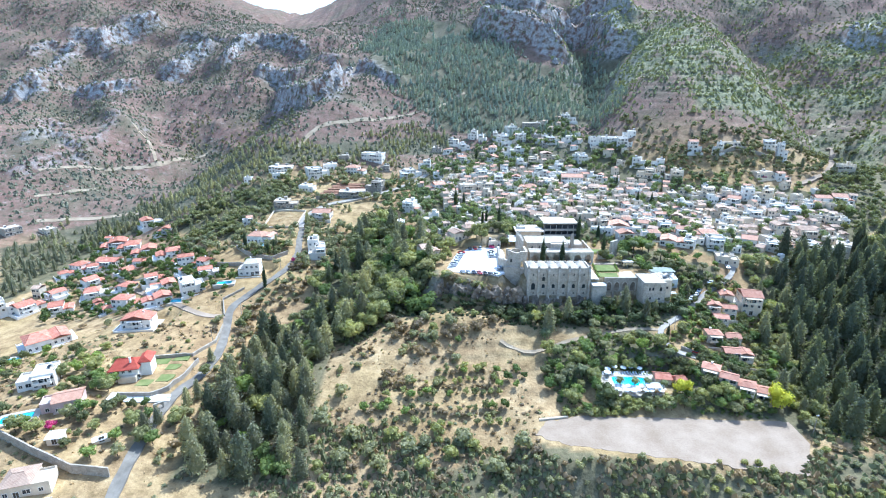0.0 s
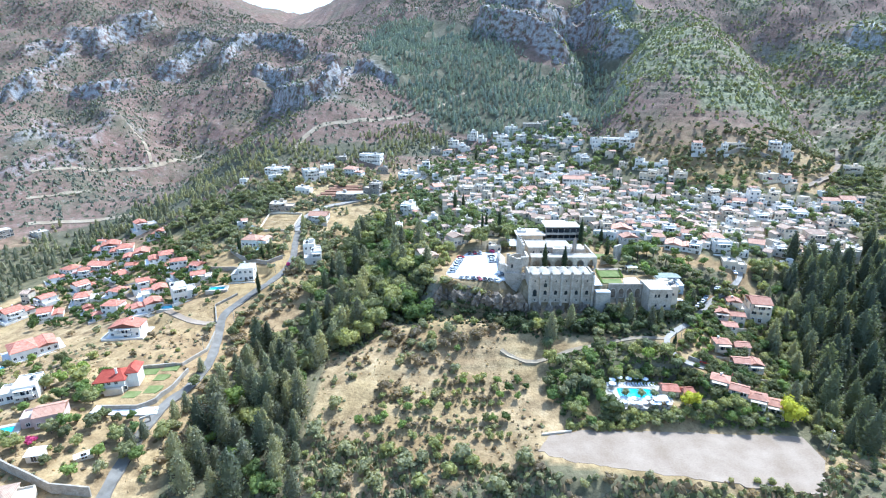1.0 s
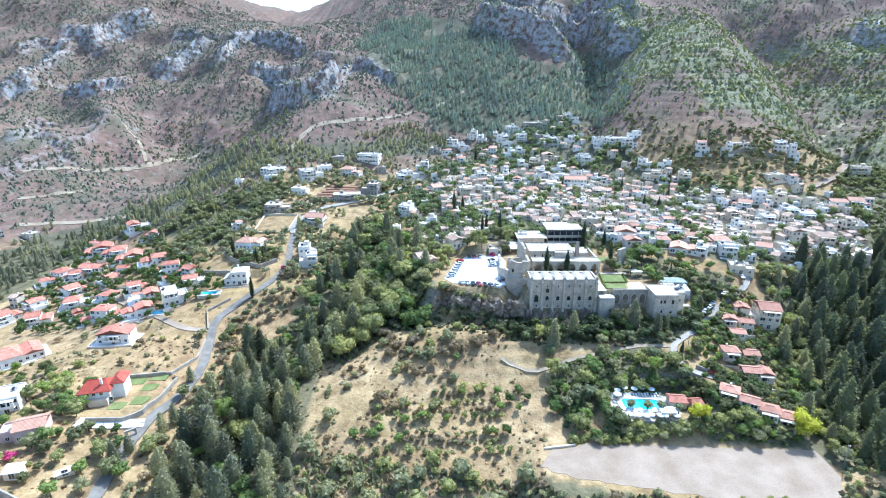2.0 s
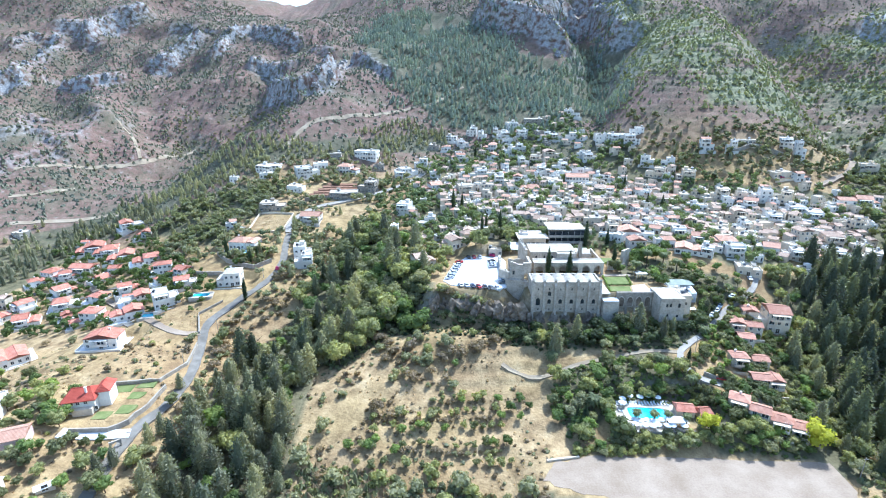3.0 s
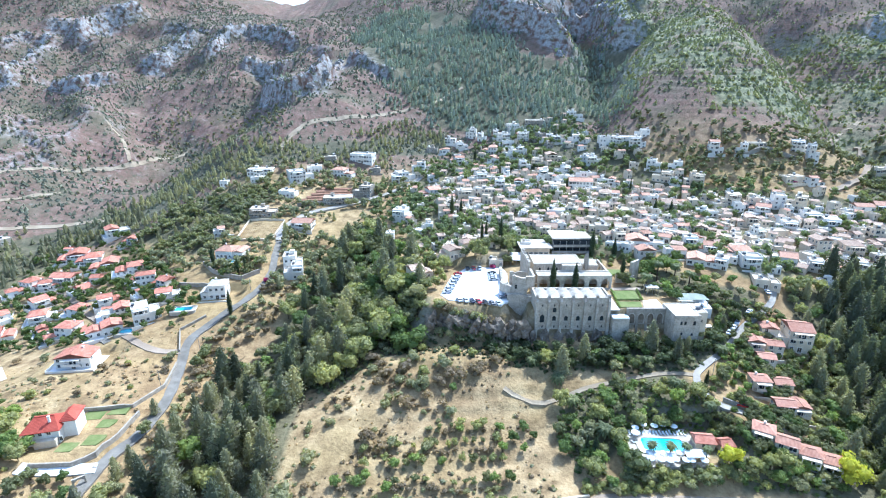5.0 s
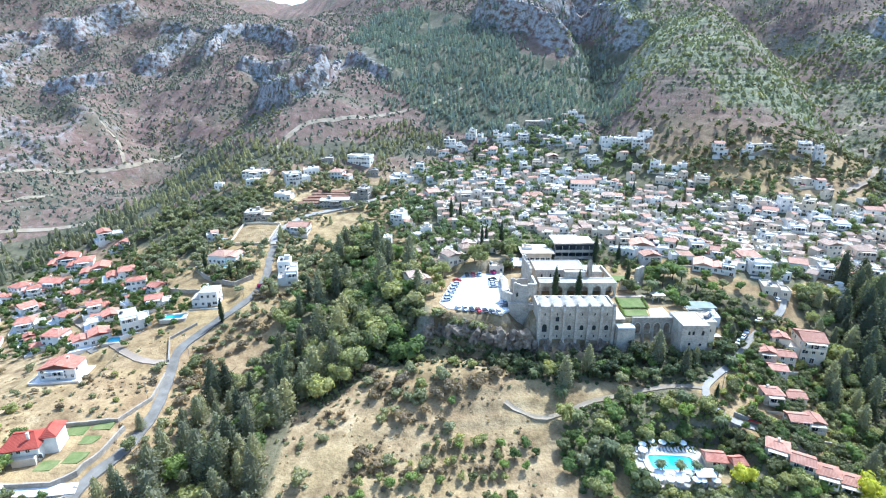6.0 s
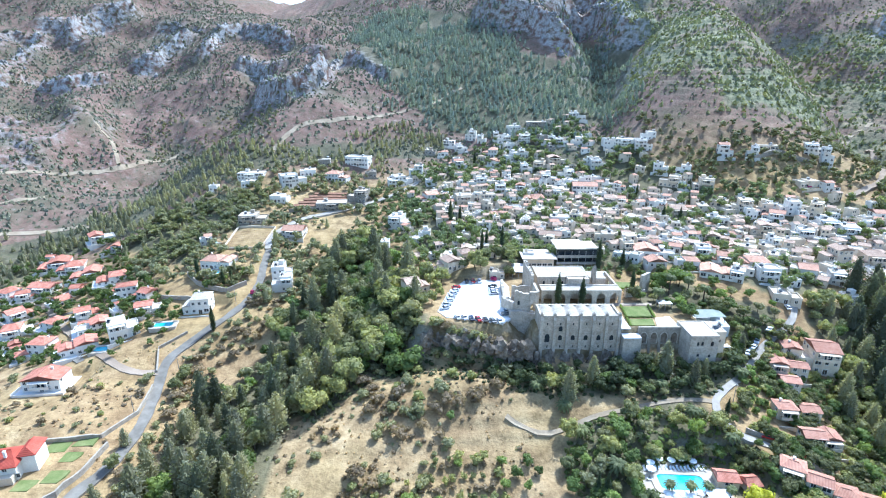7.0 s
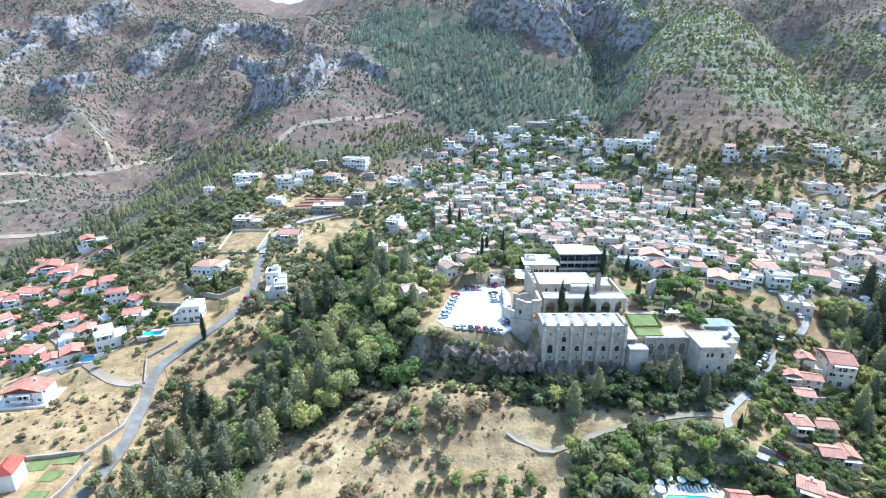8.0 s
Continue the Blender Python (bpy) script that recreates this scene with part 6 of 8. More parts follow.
def swimming_pool(x, y, w, d, turn, z=None, label="blue garden swimming pool with a pale stone rim"):
    z = float(ground_height(x, y)) + 0.35 if z is None else z
    top = new("swimming_pool")
    tagged(top, label, "pool", "pools")
    top.matrix_basis = pose(x, y, z, 0, 0, turn)
    n = 28
    def oval(k, rx, ry):
        a = 6.2832 * k / n
        c, s = math.cos(a), math.sin(a)
        return rx * abs(c) ** 0.32 * (1 if c > 0 else -1), ry * abs(s) ** 0.32 * (1 if s > 0 else -1)
    s = Shell()
    for rx, ry, h in ((w / 2 + 2, d / 2 + 1.6, -2.0), (w / 2 + 2, d / 2 + 1.6, 0.0), (w / 2, d / 2, 0.0), (w / 2, d / 2, -0.5)):
        s.points += [(*oval(k, rx, ry), h) for k in range(n)]
    s.faces = [(n * r + k, n * r + (k + 1) % n, n * r + n + (k + 1) % n, n * r + n + k) for r in range(3) for k in range(n)]
    s.slots = [0] * len(s.faces)
    child("rim", s.mesh("rim", POOL_STONE), top)
    q = Shell()
    q.add([(*oval(k, w / 2 + 0.02, d / 2 + 0.02), -0.15) for k in range(n)], [tuple(range(n))])
    child("water", q.mesh("water", POOL_WATER), top)
    FOOTPRINTS.append((x, y, max(w, d) * 0.5 + 1))


swimming_pool(75.5, 177.8, 13.5, 6.2, -4, 5.4, "large blue hotel pool with a white deck")
for x, y, w, d, turn in ((-123, 267, 8, 4, 10), (-144, 256, 9, 4, 10), (-191, 272, 5, 3, 0), (-201, 209, 9, 5, 20), (-152, 154, 10, 4.5, 24), (-117, 316, 10, 4.5, 5), (-135, 356, 6, 3, 0)):
    swimming_pool(x, y, w, d, turn)

paved("pool_deck", [(64, 184), (70, 187), (86, 185.6), (88, 176), (88.5, 168), (66, 168), (63, 176)], 5.1, POOL_STONE, "pale stone deck round the hotel pool", depth=2.2)
paved("gravel_lot", [(33, 151), (38, 158.5), (50, 161.5), (92, 161), (129, 158.2), (128, 147), (117, 130.5), (93, 135.5), (70, 140.5), (46, 145)], 0.58, PALE_GRAVEL, "broad pale gravel parking lot", depth=1.2, fray=0.7)
paved("car_park", [(2.5, 247), (6, 241.5), (28, 235.8), (31.6, 240), (35, 272), (33, 281), (15, 280), (7, 266)], 28.25, CONCRETE, "sunlit white concrete car park", depth=0.8)


def parasol():
    top = new("parasol")
    tagged(top, "open white pool parasol", "parasol", "pool parasols")
    s = Shell()
    n = 8
    s.add([(0, 0, 2.75)] + [(1.5 * math.cos(6.2832 * k / n), 1.5 * math.sin(6.2832 * k / n), 2.2) for k in range(n)] + [(1.5 * math.cos(6.2832 * k / n), 1.5 * math.sin(6.2832 * k / n), 2.02) for k in range(n)],
          [(0, 1 + k, 1 + (k + 1) % n) for k in range(n)] + [(1 + k, 9 + k, 9 + (k + 1) % n, 1 + (k + 1) % n) for k in range(n)] + [tuple(range(16, 8, -1))])
    child("canopy", s.mesh("canopy", WHITE_SHEET), top)
    p = Shell()
    p.tube((0, 0, 0), (0, 0, 2.1), 0.05, 0.05)
    child("pole", p.mesh("pole", METAL), top)
    b = Shell()
    b.tube((0, 0, 0), (0, 0, 0.12), 0.3, 0.25, 8)
    child("base", b.mesh("base", CONCRETE), top)
    return top


first = parasol()
spots = [(67.5, 181.5), (69, 184.5), (72, 185.5), (75, 185.5), (78, 185.2), (81, 184.8)] + [(68 + 2.6 * (k % 8), 171.2 - 2.0 * (k // 8)) for k in range(15)]
first.matrix_basis = pose(*spots[0], 5.1)
for x, y in spots[1:]:
    copy_thing(first, pose(x + near_rng.uniform(-0.7, 0.7), y + near_rng.uniform(-0.7, 0.7), 5.1, 0, 0, near_rng.uniform(0, 45)) @ Matrix.Diagonal((0.85, 0.85, 1, 1)))


def lounger():
    top = new("sun_lounger")
    tagged(top, "white plastic sun lounger beside the pool", "lounger", "sun loungers")
    s = Shell()
    s.box(-0.32, 0.32, -0.9, 0.4, 0.3, 0.38)
    child("seat", s.mesh("seat", WHITE_SHEET), top)
    b = Shell()
    b.add([(-0.32, 0.4, 0.3), (0.32, 0.4, 0.3), (0.32, 1.0, 0.75), (-0.32, 1.0, 0.75), (-0.32, 0.4, 0.38), (0.32, 0.4, 0.38), (0.32, 0.97, 0.82), (-0.32, 0.97, 0.82)],
          [(3, 2, 1, 0), (4, 5, 6, 7), (0, 1, 5, 4), (1, 2, 6, 5), (2, 3, 7, 6), (3, 0, 4, 7)])
    child("backrest", b.mesh("backrest", WHITE_SHEET), top)
    for x in (-0.27, 0.27):
        for y in (-0.8, 0.3):
            l = Shell()
            l.box(x - 0.03, x + 0.03, y - 0.03, y + 0.03, 0, 0.3)
            child("leg", l.mesh("leg", WHITE_SHEET), top)
    return top


bed = lounger()
bed.matrix_basis = pose(66.4, 179, 5.1, 0, 0, 80)
for k in range(17):
    copy_thing(bed, pose(66.4 + 1.15 * k, 183.0 if k % 3 else 183.4, 5.1, 0, 0, near_rng.uniform(-12, 12)))
canopy(79.0, 84.5, 168.6, 172.2, 8.0, WHITE_SHEET, "white tented bar roof on the pool deck")


def hut(x, y, w, d, h, turn, label):
    top = new("hut")
    tagged(top, label, "hut")
    top.matrix_basis = pose(x, y, 5.1, 0, 0, turn)
    s = Shell()
    s.box(-w / 2, w / 2, -d / 2, d / 2, -1, h)
    child("wall", s.mesh("wall", CREAM_WALL), top)
    child("roof", pitched_roof(w, d, 1.1, 0.5, 0.2, 0.6, tile=RED_TILE), top, pose(0, 0, h + 0.01))
    child("window", WIDE_WINDOW, top, pose(0, -d / 2 - 0.004, 1.0))
    FOOTPRINTS.append((x, y, 4))


hut(88.5, 178, 6, 4.6, 2.6, -8, "pool bar under a red tile roof")
hut(94.5, 176, 4, 4, 2.6, 5, "small pool building with a red roof")


FOOTPRINTS.extend([(126.5, 164, 6.5), (92.5, 168.5, 4.5), (57.6, 181.7, 3.2), (49.7, 195.3, 2.6), (85.3, 194.8, 2.6), (95, 252, 2.6), (104, 262, 2.6), (113.5, 217.6, 2.6)])

# ---- cars ----
RUBBER = surface("rubber", (0.015, 0.015, 0.015), (0.03, 0.03, 0.03), 1, 0.1, 0.8, (0.5, 0.5, 0.5), 0.2, 0, 0)
def car(paint, name):
    top = new("car")
    tagged(top, f"{name} car parked on pale paving", "car", "parked cars")
    body = Shell()
    side = [(-2.1, 0.35), (-2.15, 0.7), (-1.95, 0.95), (-0.95, 1.0), (1.75, 1.02), (2.1, 0.9), (2.15, 0.5), (2.05, 0.35)]
    n = len(side)
    body.add([(-0.86, y, z) for y, z in side] + [(0.86, y, z) for y, z in side], [tuple(range(n)), tuple(range(2 * n - 1, n - 1, -1))] + [(k, n + k, n + (k + 1) % n, (k + 1) % n) for k in range(n)])
    child("body", welded(body, "body", paint), top)
    cabin = Shell()
    roof = [(-1.0, 0.98), (-0.35, 1.42), (1.1, 1.45), (1.7, 1.0)]
    cabin.add([(-0.8, -1.0, 0.98), (0.8, -1.0, 0.98), (0.8, 1.7, 1.0), (-0.8, 1.7, 1.0), (-0.64, -0.35, 1.42), (0.64, -0.35, 1.42), (0.64, 1.1, 1.45), (-0.64, 1.1, 1.45)],
              [(0, 1, 5, 4), (1, 2, 6, 5), (2, 3, 7, 6), (3, 0, 4, 7)], 1)
    cabin.add([(-0.64, -0.35, 1.425), (0.64, -0.35, 1.425), (0.64, 1.1, 1.455), (-0.64, 1.1, 1.455)], [(0, 1, 2, 3)], 0)
    child("cabin", welded(cabin, "cabin", paint, GLASS), top)
    for x in (-0.84, 0.84):
        for y in (-1.3, 1.3):
            w = Shell()
            w.tube((x - 0.1, y, 0.32), (x + 0.1, y, 0.32), 0.32, 0.32, 10)
            wheel = child("wheel", w.mesh("wheel", RUBBER), top)
            rim = Shell()
            rim.tube((x + (0.1 if x > 0 else -0.1), y, 0.32), (x + (0.115 if x > 0 else -0.115), y, 0.32), 0.2, 0.19, 8)
            child("rim", rim.mesh("rim", METAL), wheel)
    for x in (-0.6, 0.6):
        f = Shell()
        f.box(x - 0.2, x + 0.2, -2.19, -2.1, 0.62, 0.78)
        child("headlight", f.mesh("headlight", WHITE_SHEET), top)
    return top


PAINTS = [(surface(f"{name}_car_paint", tuple(0.9 * v for v in c), c, 2, 0.5, 0.25, (0.8, 0.8, 0.8), 0.1, 0, 0), name) for name, c in
          (("white", (0.72, 0.72, 0.72)), ("silver", (0.52, 0.53, 0.55)), ("dark blue", (0.02, 0.03, 0.07)), ("red", (0.38, 0.03, 0.03)), ("black", (0.02, 0.02, 0.022)), ("grey", (0.16, 0.16, 0.165)))]
CARS = [car(*p) for p in PAINTS]
stalls = [(10.5 + 2.75 * k, 240.6 - 0.62 * k, 14) for k in range(7)] + [(30.2 + 0.28 * k, 243.5 + 2.4 * k, 96) for k in range(7)] + [(27.5, 264 + 2.6 * k, 95) for k in range(4)] + \
         [(5.5 + 0.9 * k, 249 + 3.6 * k, -70) for k in range(7)] + [(16 + 3.0 * k, 278, 5) for k in range(3)]
lane = [(129, 235.5, -42), (122.5, 229.5, -40), (126, 232.5, -42), (137.5, 242, -50), (108, 190.5, -115), (115, 185.2, -115), (152, 254, -15)]
for k, (x, y, turn) in enumerate(stalls + lane):
    i = k if k < 6 else near_rng.choice((0, 0, 0, 0, 1, 1, 1, 1, 2, 3, 4, 5))
    z = 28.25 if k < len(stalls) else max(float(ground_height(x + a, y + b)) for a in (-1.5, 0, 1.5) for b in (-1.5, 0, 1.5)) + 0.28
    m = pose(x, y, z, 0, 0, turn + near_rng.uniform(-4, 4) + (180 if near_rng.random() < 0.5 else 0))
    if k < 6:
        CARS[k].matrix_basis = m
    else:
        copy_thing(CARS[i], m)


def pole(x, y, h, label):
    top = new("utility_pole")
    tagged(top, label, "pole")
    top.matrix_basis = pose(x, y, float(ground_height(x, y)) - 0.3)
    s = Shell()
    s.tube((0, 0, 0), (0, 0, h), 0.14, 0.09, 8)
    child("shaft", s.mesh("shaft", METAL), top)
    c = Shell()
    c.box(-0.6, 0.6, -0.06, 0.06, h - 0.5, h - 0.35)
    child("crossarm", c.mesh("crossarm", METAL), top)


for x, y, h in ((31, 226, 9), (131, 150, 9), (-104, 240, 8), (-108, 214, 8), (-96, 284, 8), (104, 205, 8)):
    pole(x, y, h, "slim grey utility pole by the road")


# ---- trees ----
ICO = [(0, 0, 1)] + [(0.894 * math.cos(a), 0.894 * math.sin(a), 0.447) for a in np.arange(5) * 1.2566] + \
      [(0.894 * math.cos(a), 0.894 * math.sin(a), -0.447) for a in np.arange(5) * 1.2566 + 0.6283] + [(0, 0, -1)]
ICO_FACES = [(0, 1 + k, 1 + (k + 1) % 5) for k in range(5)] + [(1 + k, 6 + k, 1 + (k + 1) % 5) for k in range(5)] + \
            [(1 + (k + 1) % 5, 6 + k, 6 + (k + 1) % 5) for k in range(5)] + [(11, 6 + (k + 1) % 5, 6 + k) for k in range(5)]


def crown_arrays(lobes, leaves, leaf, seed, core=0.88):
    """Corners and faces of a crown: dark cores of the boughs and many small leaf clumps on and round them."""
    rng = np.random.default_rng(seed)
    points, faces = [], []
    for c, r in lobes:
        n = len(points)
        points += [tuple(np.array(c) + np.array(r) * core * np.array(v) * rng.uniform(0.75, 1.1)) for v in ICO]
        faces += [tuple(n + i for i in f) for f in ICO_FACES]
    area = np.array([r[0] * r[1] + r[0] * r[2] for c, r in lobes])
    pick = rng.choice(len(lobes), leaves, p=area / area.sum())
    for k in pick:
        c, r = np.array(lobes[k][0]), np.array(lobes[k][1])
        v = rng.normal(size=3)
        v /= np.linalg.norm(v)
        v[2] = v[2] if v[2] > -0.5 else -v[2] * 0.5
        p = c + v * r * rng.uniform(0.86, 1.1)
        nrm = v + rng.normal(size=3) * 0.36
        nrm /= np.linalg.norm(nrm)
        u = np.cross(nrm, rng.normal(size=3))
        u /= np.linalg.norm(u)
        w = np.cross(nrm, u)
        a, b = leaf * rng.uniform(0.5, 1.2), leaf * rng.uniform(0.4, 0.9)
        n = len(points)
        points += [tuple(p + u * a), tuple(p + w * b + nrm * 0.2 * a), tuple(p - u * a), tuple(p - w * b * 0.8 + nrm * 0.15 * a)]
        faces += [(n, n + 1, n + 2), (n, n + 2, n + 3)]
    return points, faces


def conifer_arrays(height, spread, leaves, seed, tiers=9, sides=7, spray=0.5):
    """Corners and faces of a conifer: a dark inner cone and many small sprays of needles."""
    rng = np.random.default_rng(seed)
    points, faces = [], []
    levels = (0.10, 0.32, 0.58, 0.82)
    for f in levels:
        points += [(spread * 0.66 * (1 - f ** 2.1) ** 0.8 * rng.uniform(0.75, 1.15) * math.cos(6.2832 * k / sides), spread * 0.66 * (1 - f ** 2.1) ** 0.8 * rng.uniform(0.75, 1.15) * math.sin(6.2832 * k / sides), height * f) for k in range(sides)]
    points.append((0, 0, height * 0.97))
    faces += [(sides * r + k, sides * r + (k + 1) % sides, sides * r + sides + (k + 1) % sides) for r in range(3) for k in range(sides)]
    faces += [(sides * r + k, sides * r + sides + (k + 1) % sides, sides * r + sides + k) for r in range(3) for k in range(sides)]
    faces += [(3 * sides + k, 3 * sides + (k + 1) % sides, 4 * sides) for k in range(sides)]
    bough = rng.uniform(0.66, 1.15, (tiers + 1, 6))
    for _ in range(leaves):
        f = 0.07 + 0.92 * (1 - rng.uniform() ** 0.66)
        a = rng.uniform(0, 6.2832)
        r = spread * (1.03 - f ** 2.1) ** 0.8 * bough[int(f * tiers), int(a / 1.0473) % 6] * rng.uniform(0.62, 1.1)
        way = np.array([math.cos(a), math.sin(a), 0]) * 0.6 + rng.normal(size=3) * 0.55 + np.array([0, 0, 0.35])
        way /= np.linalg.norm(way)
        side = np.cross(way, rng.normal(size=3))
        side /= np.linalg.norm(side)
        p = np.array([r * math.cos(a), r * math.sin(a), height * f + rng.uniform(-0.02, 0.02) * height])
        a, b = spray * rng.uniform(0.6, 1.45), spray * rng.uniform(0.3, 0.6)
        n = len(points)
        points += [tuple(p + way * a), tuple(p + side * b), tuple(p - way * a), tuple(p - side * b)]
        faces += [(n, n + 1, n + 2), (n, n + 2, n + 3)]
    return points, faces


def round_lobes(rng, height, spread, count=8, bottom=0.25):
    out = [((0, 0, height * 0.6), (spread * 0.65, spread * 0.65, height * 0.3))]
    for k in range(count):
        a, q = 6.28 * k / count + rng.uniform(-0.4, 0.4), rng.uniform(0.4, 0.72)
        z = height * rng.uniform(bottom + 0.15, 0.85)
        r = spread * rng.uniform(0.32, 0.5)
        shrink = math.sqrt(max(0.2, 1 - ((z / height - 0.5) / 0.55) ** 2))
        out.append(((spread * q * shrink * math.cos(a), spread * q * shrink * math.sin(a), z), (r, r, r * 0.85)))
    return out


def column_lobes(rng, height, spread, count=11):
    out = []
    for k in range(count):
        f = k / (count - 1)
        r = spread * min(0.8 + 0.5 * f, 1.0, 1.75 * (1.12 - f)) * rng.uniform(0.93, 1.05)
        out.append(((rng.uniform(-0.1, 0.1), rng.uniform(-0.1, 0.1), height * (0.1 + 0.83 * f)), (r, r, height * 0.1)))
    return out


def mesh_of(name, arrays, material):
    me = bpy.data.meshes.new(name)
    me.from_pydata(arrays[0], [], arrays[1])
    me.materials.append(material)
    return me


def trunk_mesh(height, radius, seed, limbs=4):
    rng, s = random.Random(seed), Shell()
    lean = Vector((rng.uniform(-0.05, 0.05), rng.uniform(-0.05, 0.05), 1))
    for k in range(3):
        s.tube(lean * height * k / 3 - Vector((0, 0, 0.8 if k == 0 else 0)), lean * height * (k + 1) / 3, radius * (1 - k * 0.28), radius * (1 - (k + 1) * 0.28), 6)
    for k in range(limbs):
        a = 6.28 * k / limbs + rng.uniform(-0.5, 0.5)
        p = lean * height * rng.uniform(0.4, 0.8)
        s.tube(p, p + Vector((math.cos(a), math.sin(a), 0.8)) * height * 0.32, radius * 0.45, radius * 0.12, 5)
    return s.mesh("trunk", BARK)


class Species:
    """A kind of tree in a few variants, each of trunk and crown, planted as copies."""

    def __init__(self, name, label, material, height, spread, shape, leaves, leaf, variants=4, trunk=0.45, category="tree", seed=0):
        self.name, self.label, self.category, self.height, self.count, self.rest, self.leaf = name, label, category, height, 0, [], material
        rng = random.Random(seed + 100)
        self.arrays = [crown_arrays(shape(rng, height, spread), leaves, leaf, seed + k) if shape else conifer_arrays(height, spread, leaves, seed + k) for k in range(variants)]
        self.crowns = [mesh_of("crown", a, material) for a in self.arrays]
        self.trunks = [trunk_mesh(height * trunk * 1.5, 0.02 * height + 0.06, seed + k) for k in range(variants)] if trunk else None

    def plant(self, x, y, size, turn, rng, group="", label=""):
        self.count += 1
        if self.count > (200 if self.trunks else 110):
            self.rest.append((x, y, size))
            return None
        k = rng.randrange(len(self.crowns))
        m = pose(x, y, float(ground_height(x, y)) - 0.15, 0, 0, turn) @ Matrix.Diagonal((size * rng.uniform(0.85, 1.15), size * rng.uniform(0.85, 1.15), size, 1))
        if self.trunks:
            top = new(self.name, self.crowns[k])
            child("trunk", self.trunks[k], top)
        else:
            top = new(self.name, self.crowns[k])
        top.matrix_basis = m
        return tagged(top, label or self.label, self.category, group)


PINE = Species("pine_tree", "dark green pine with a rough conical crown", PINE_LEAF, 14, 3.3, None, 620, 0, 6, 0.5, seed=10)
DARK_PINE = Species("pine_tree", "tall dark pine with a dense pointed crown", DARK_PINE_LEAF, 16, 3.5, None, 620, 0, 6, 0.5, seed=15)
OAK = Species("broadleaf_tree", "rounded broadleaf tree with mid-green leaves", BROAD_LEAF, 8, 4.0, lambda r, h, s: round_lobes(r, h, s, 11), 400, 0.5, 5, 0.35, seed=20)
OLIVE = Species("olive_tree", "grey-green olive tree with a loose crown", OLIVE_LEAF, 6, 3.0, round_lobes, 330, 0.42, 4, 0.35, seed=30)
GARDEN_TREE = Species("garden_tree", "fresh green garden tree in full leaf", GREEN_LEAF, 7, 3.4, lambda r, h, s: round_lobes(r, h, s, 10), 400, 0.44, 4, 0.35, seed=40)
# the dark crown colour stands for trees in shade, not for a species
SHADE_DARK_TREE = Species("carob_tree", "dark evergreen tree with shade put into its leaf colour", SHADE_DARK_LEAF, 7, 3.6, round_lobes, 320, 0.5, 4, 0.3, seed=45)
YELLOW_TREE = Species("yellow_tree", "bright yellow-green tree beside the gravel lot", YELLOW_LEAF, 7, 4.0, round_lobes, 520, 0.45, 1, 0.35, seed=50)
CYPRESS = Species("cypress", "tall narrow dark cypress tree", CYPRESS_LEAF, 14, 1.5, column_lobes, 800, 0.32, 3, 0.25, seed=60)
BUSH = Species("bush", "green rounded bush on dry ground", BROAD_LEAF, 2.6, 1.8, lambda r, h, s: round_lobes(r, h, s, 5, 0.0), 170, 0.34, 4, 0, "bush", seed=70)
OLIVE_BUSH = Species("olive_bush", "grey-green bush on dry grass", OLIVE_LEAF, 2.6, 1.9, lambda r, h, s: round_lobes(r, h, s, 5, 0.0), 170, 0.34, 4, 0, "bush", seed=80)
DRY_BUSH = Species("dry_bush", "brown half-dry thorny bush", DRY_LEAF, 2.8, 2.0, lambda r, h, s: round_lobes(r, h, s, 5, 0.0), 190, 0.32, 4, 0, "bush", seed=90)
ORCHARD_BUSH = Species("orchard_tree", "small young citrus tree with a round green crown", BROAD_LEAF, 2.4, 1.3, lambda r, h, s: round_lobes(r, h, s, 4, 0.1), 150, 0.3, 3, 0.3, "tree", seed=95)
BLOSSOM = Species("bougainvillea", "magenta flowering bougainvillea bush", BLOOM, 2.6, 2.0, lambda r, h, s: round_lobes(r, h, s, 5, 0.0), 220, 0.3, 2, 0, "bush", seed=97)


def scatter(outline, gap, rng, keep=1.0, clear=0.0, fray=10.0):
    """Plan points spread unevenly over an outline, at least a gap apart and clear of houses and roads."""
    xs, ys = [p[0] + e for p in outline for e in (-fray, fray)], [p[1] + e for p in outline for e in (-fray, fray)]
    tries = int((max(xs) - min(xs)) * (max(ys) - min(ys)) / gap ** 2 * 3)
    px = np.array([rng.uniform(min(xs), max(xs)) for _ in range(tries)])
    py = np.array([rng.uniform(min(ys), max(ys)) for _ in range(tries)])
    ok = inside(px + 2 * fray * rough(px, py, 45, 3, 71), py + 2 * fray * rough(px, py, 45, 3, 72), outline) & (rough(px, py, 30, 2, 73) > -0.34 + 0.0 * px)
    cells, out = {}, []
    for x, y in zip(px[ok], py[ok]):
        if rng.random() > keep or blocked(x, y, clear):
            continue
        i, j = int(x // gap), int(y // gap)
        if any(math.hypot(x - q[0], y - q[1]) < gap for a in (-1, 0, 1) for b in (-1, 0, 1) for q in cells.get((i + a, j + b), ())):
            continue
        cells.setdefault((i, j), []).append((x, y))
        out.append((float(x), float(y)))
    return out


def blocked(x, y, clear=0.0):
    for hx, hy, r in NEAR_BLOCKS.get((int(x // 20), int(y // 20)), ()):
        if (x - hx) ** 2 + (y - hy) ** 2 < (r + clear) ** 2:
            return True
    return False


def keep_clear(points):
    for x, y, r in points:
        for i in range(int((x - r - 4) // 20), int((x + r + 4) // 20) + 1):
            for j in range(int((y - r - 4) // 20), int((y + r + 4) // 20) + 1):
                NEAR_BLOCKS.setdefault((i, j), []).append((x, y, r))


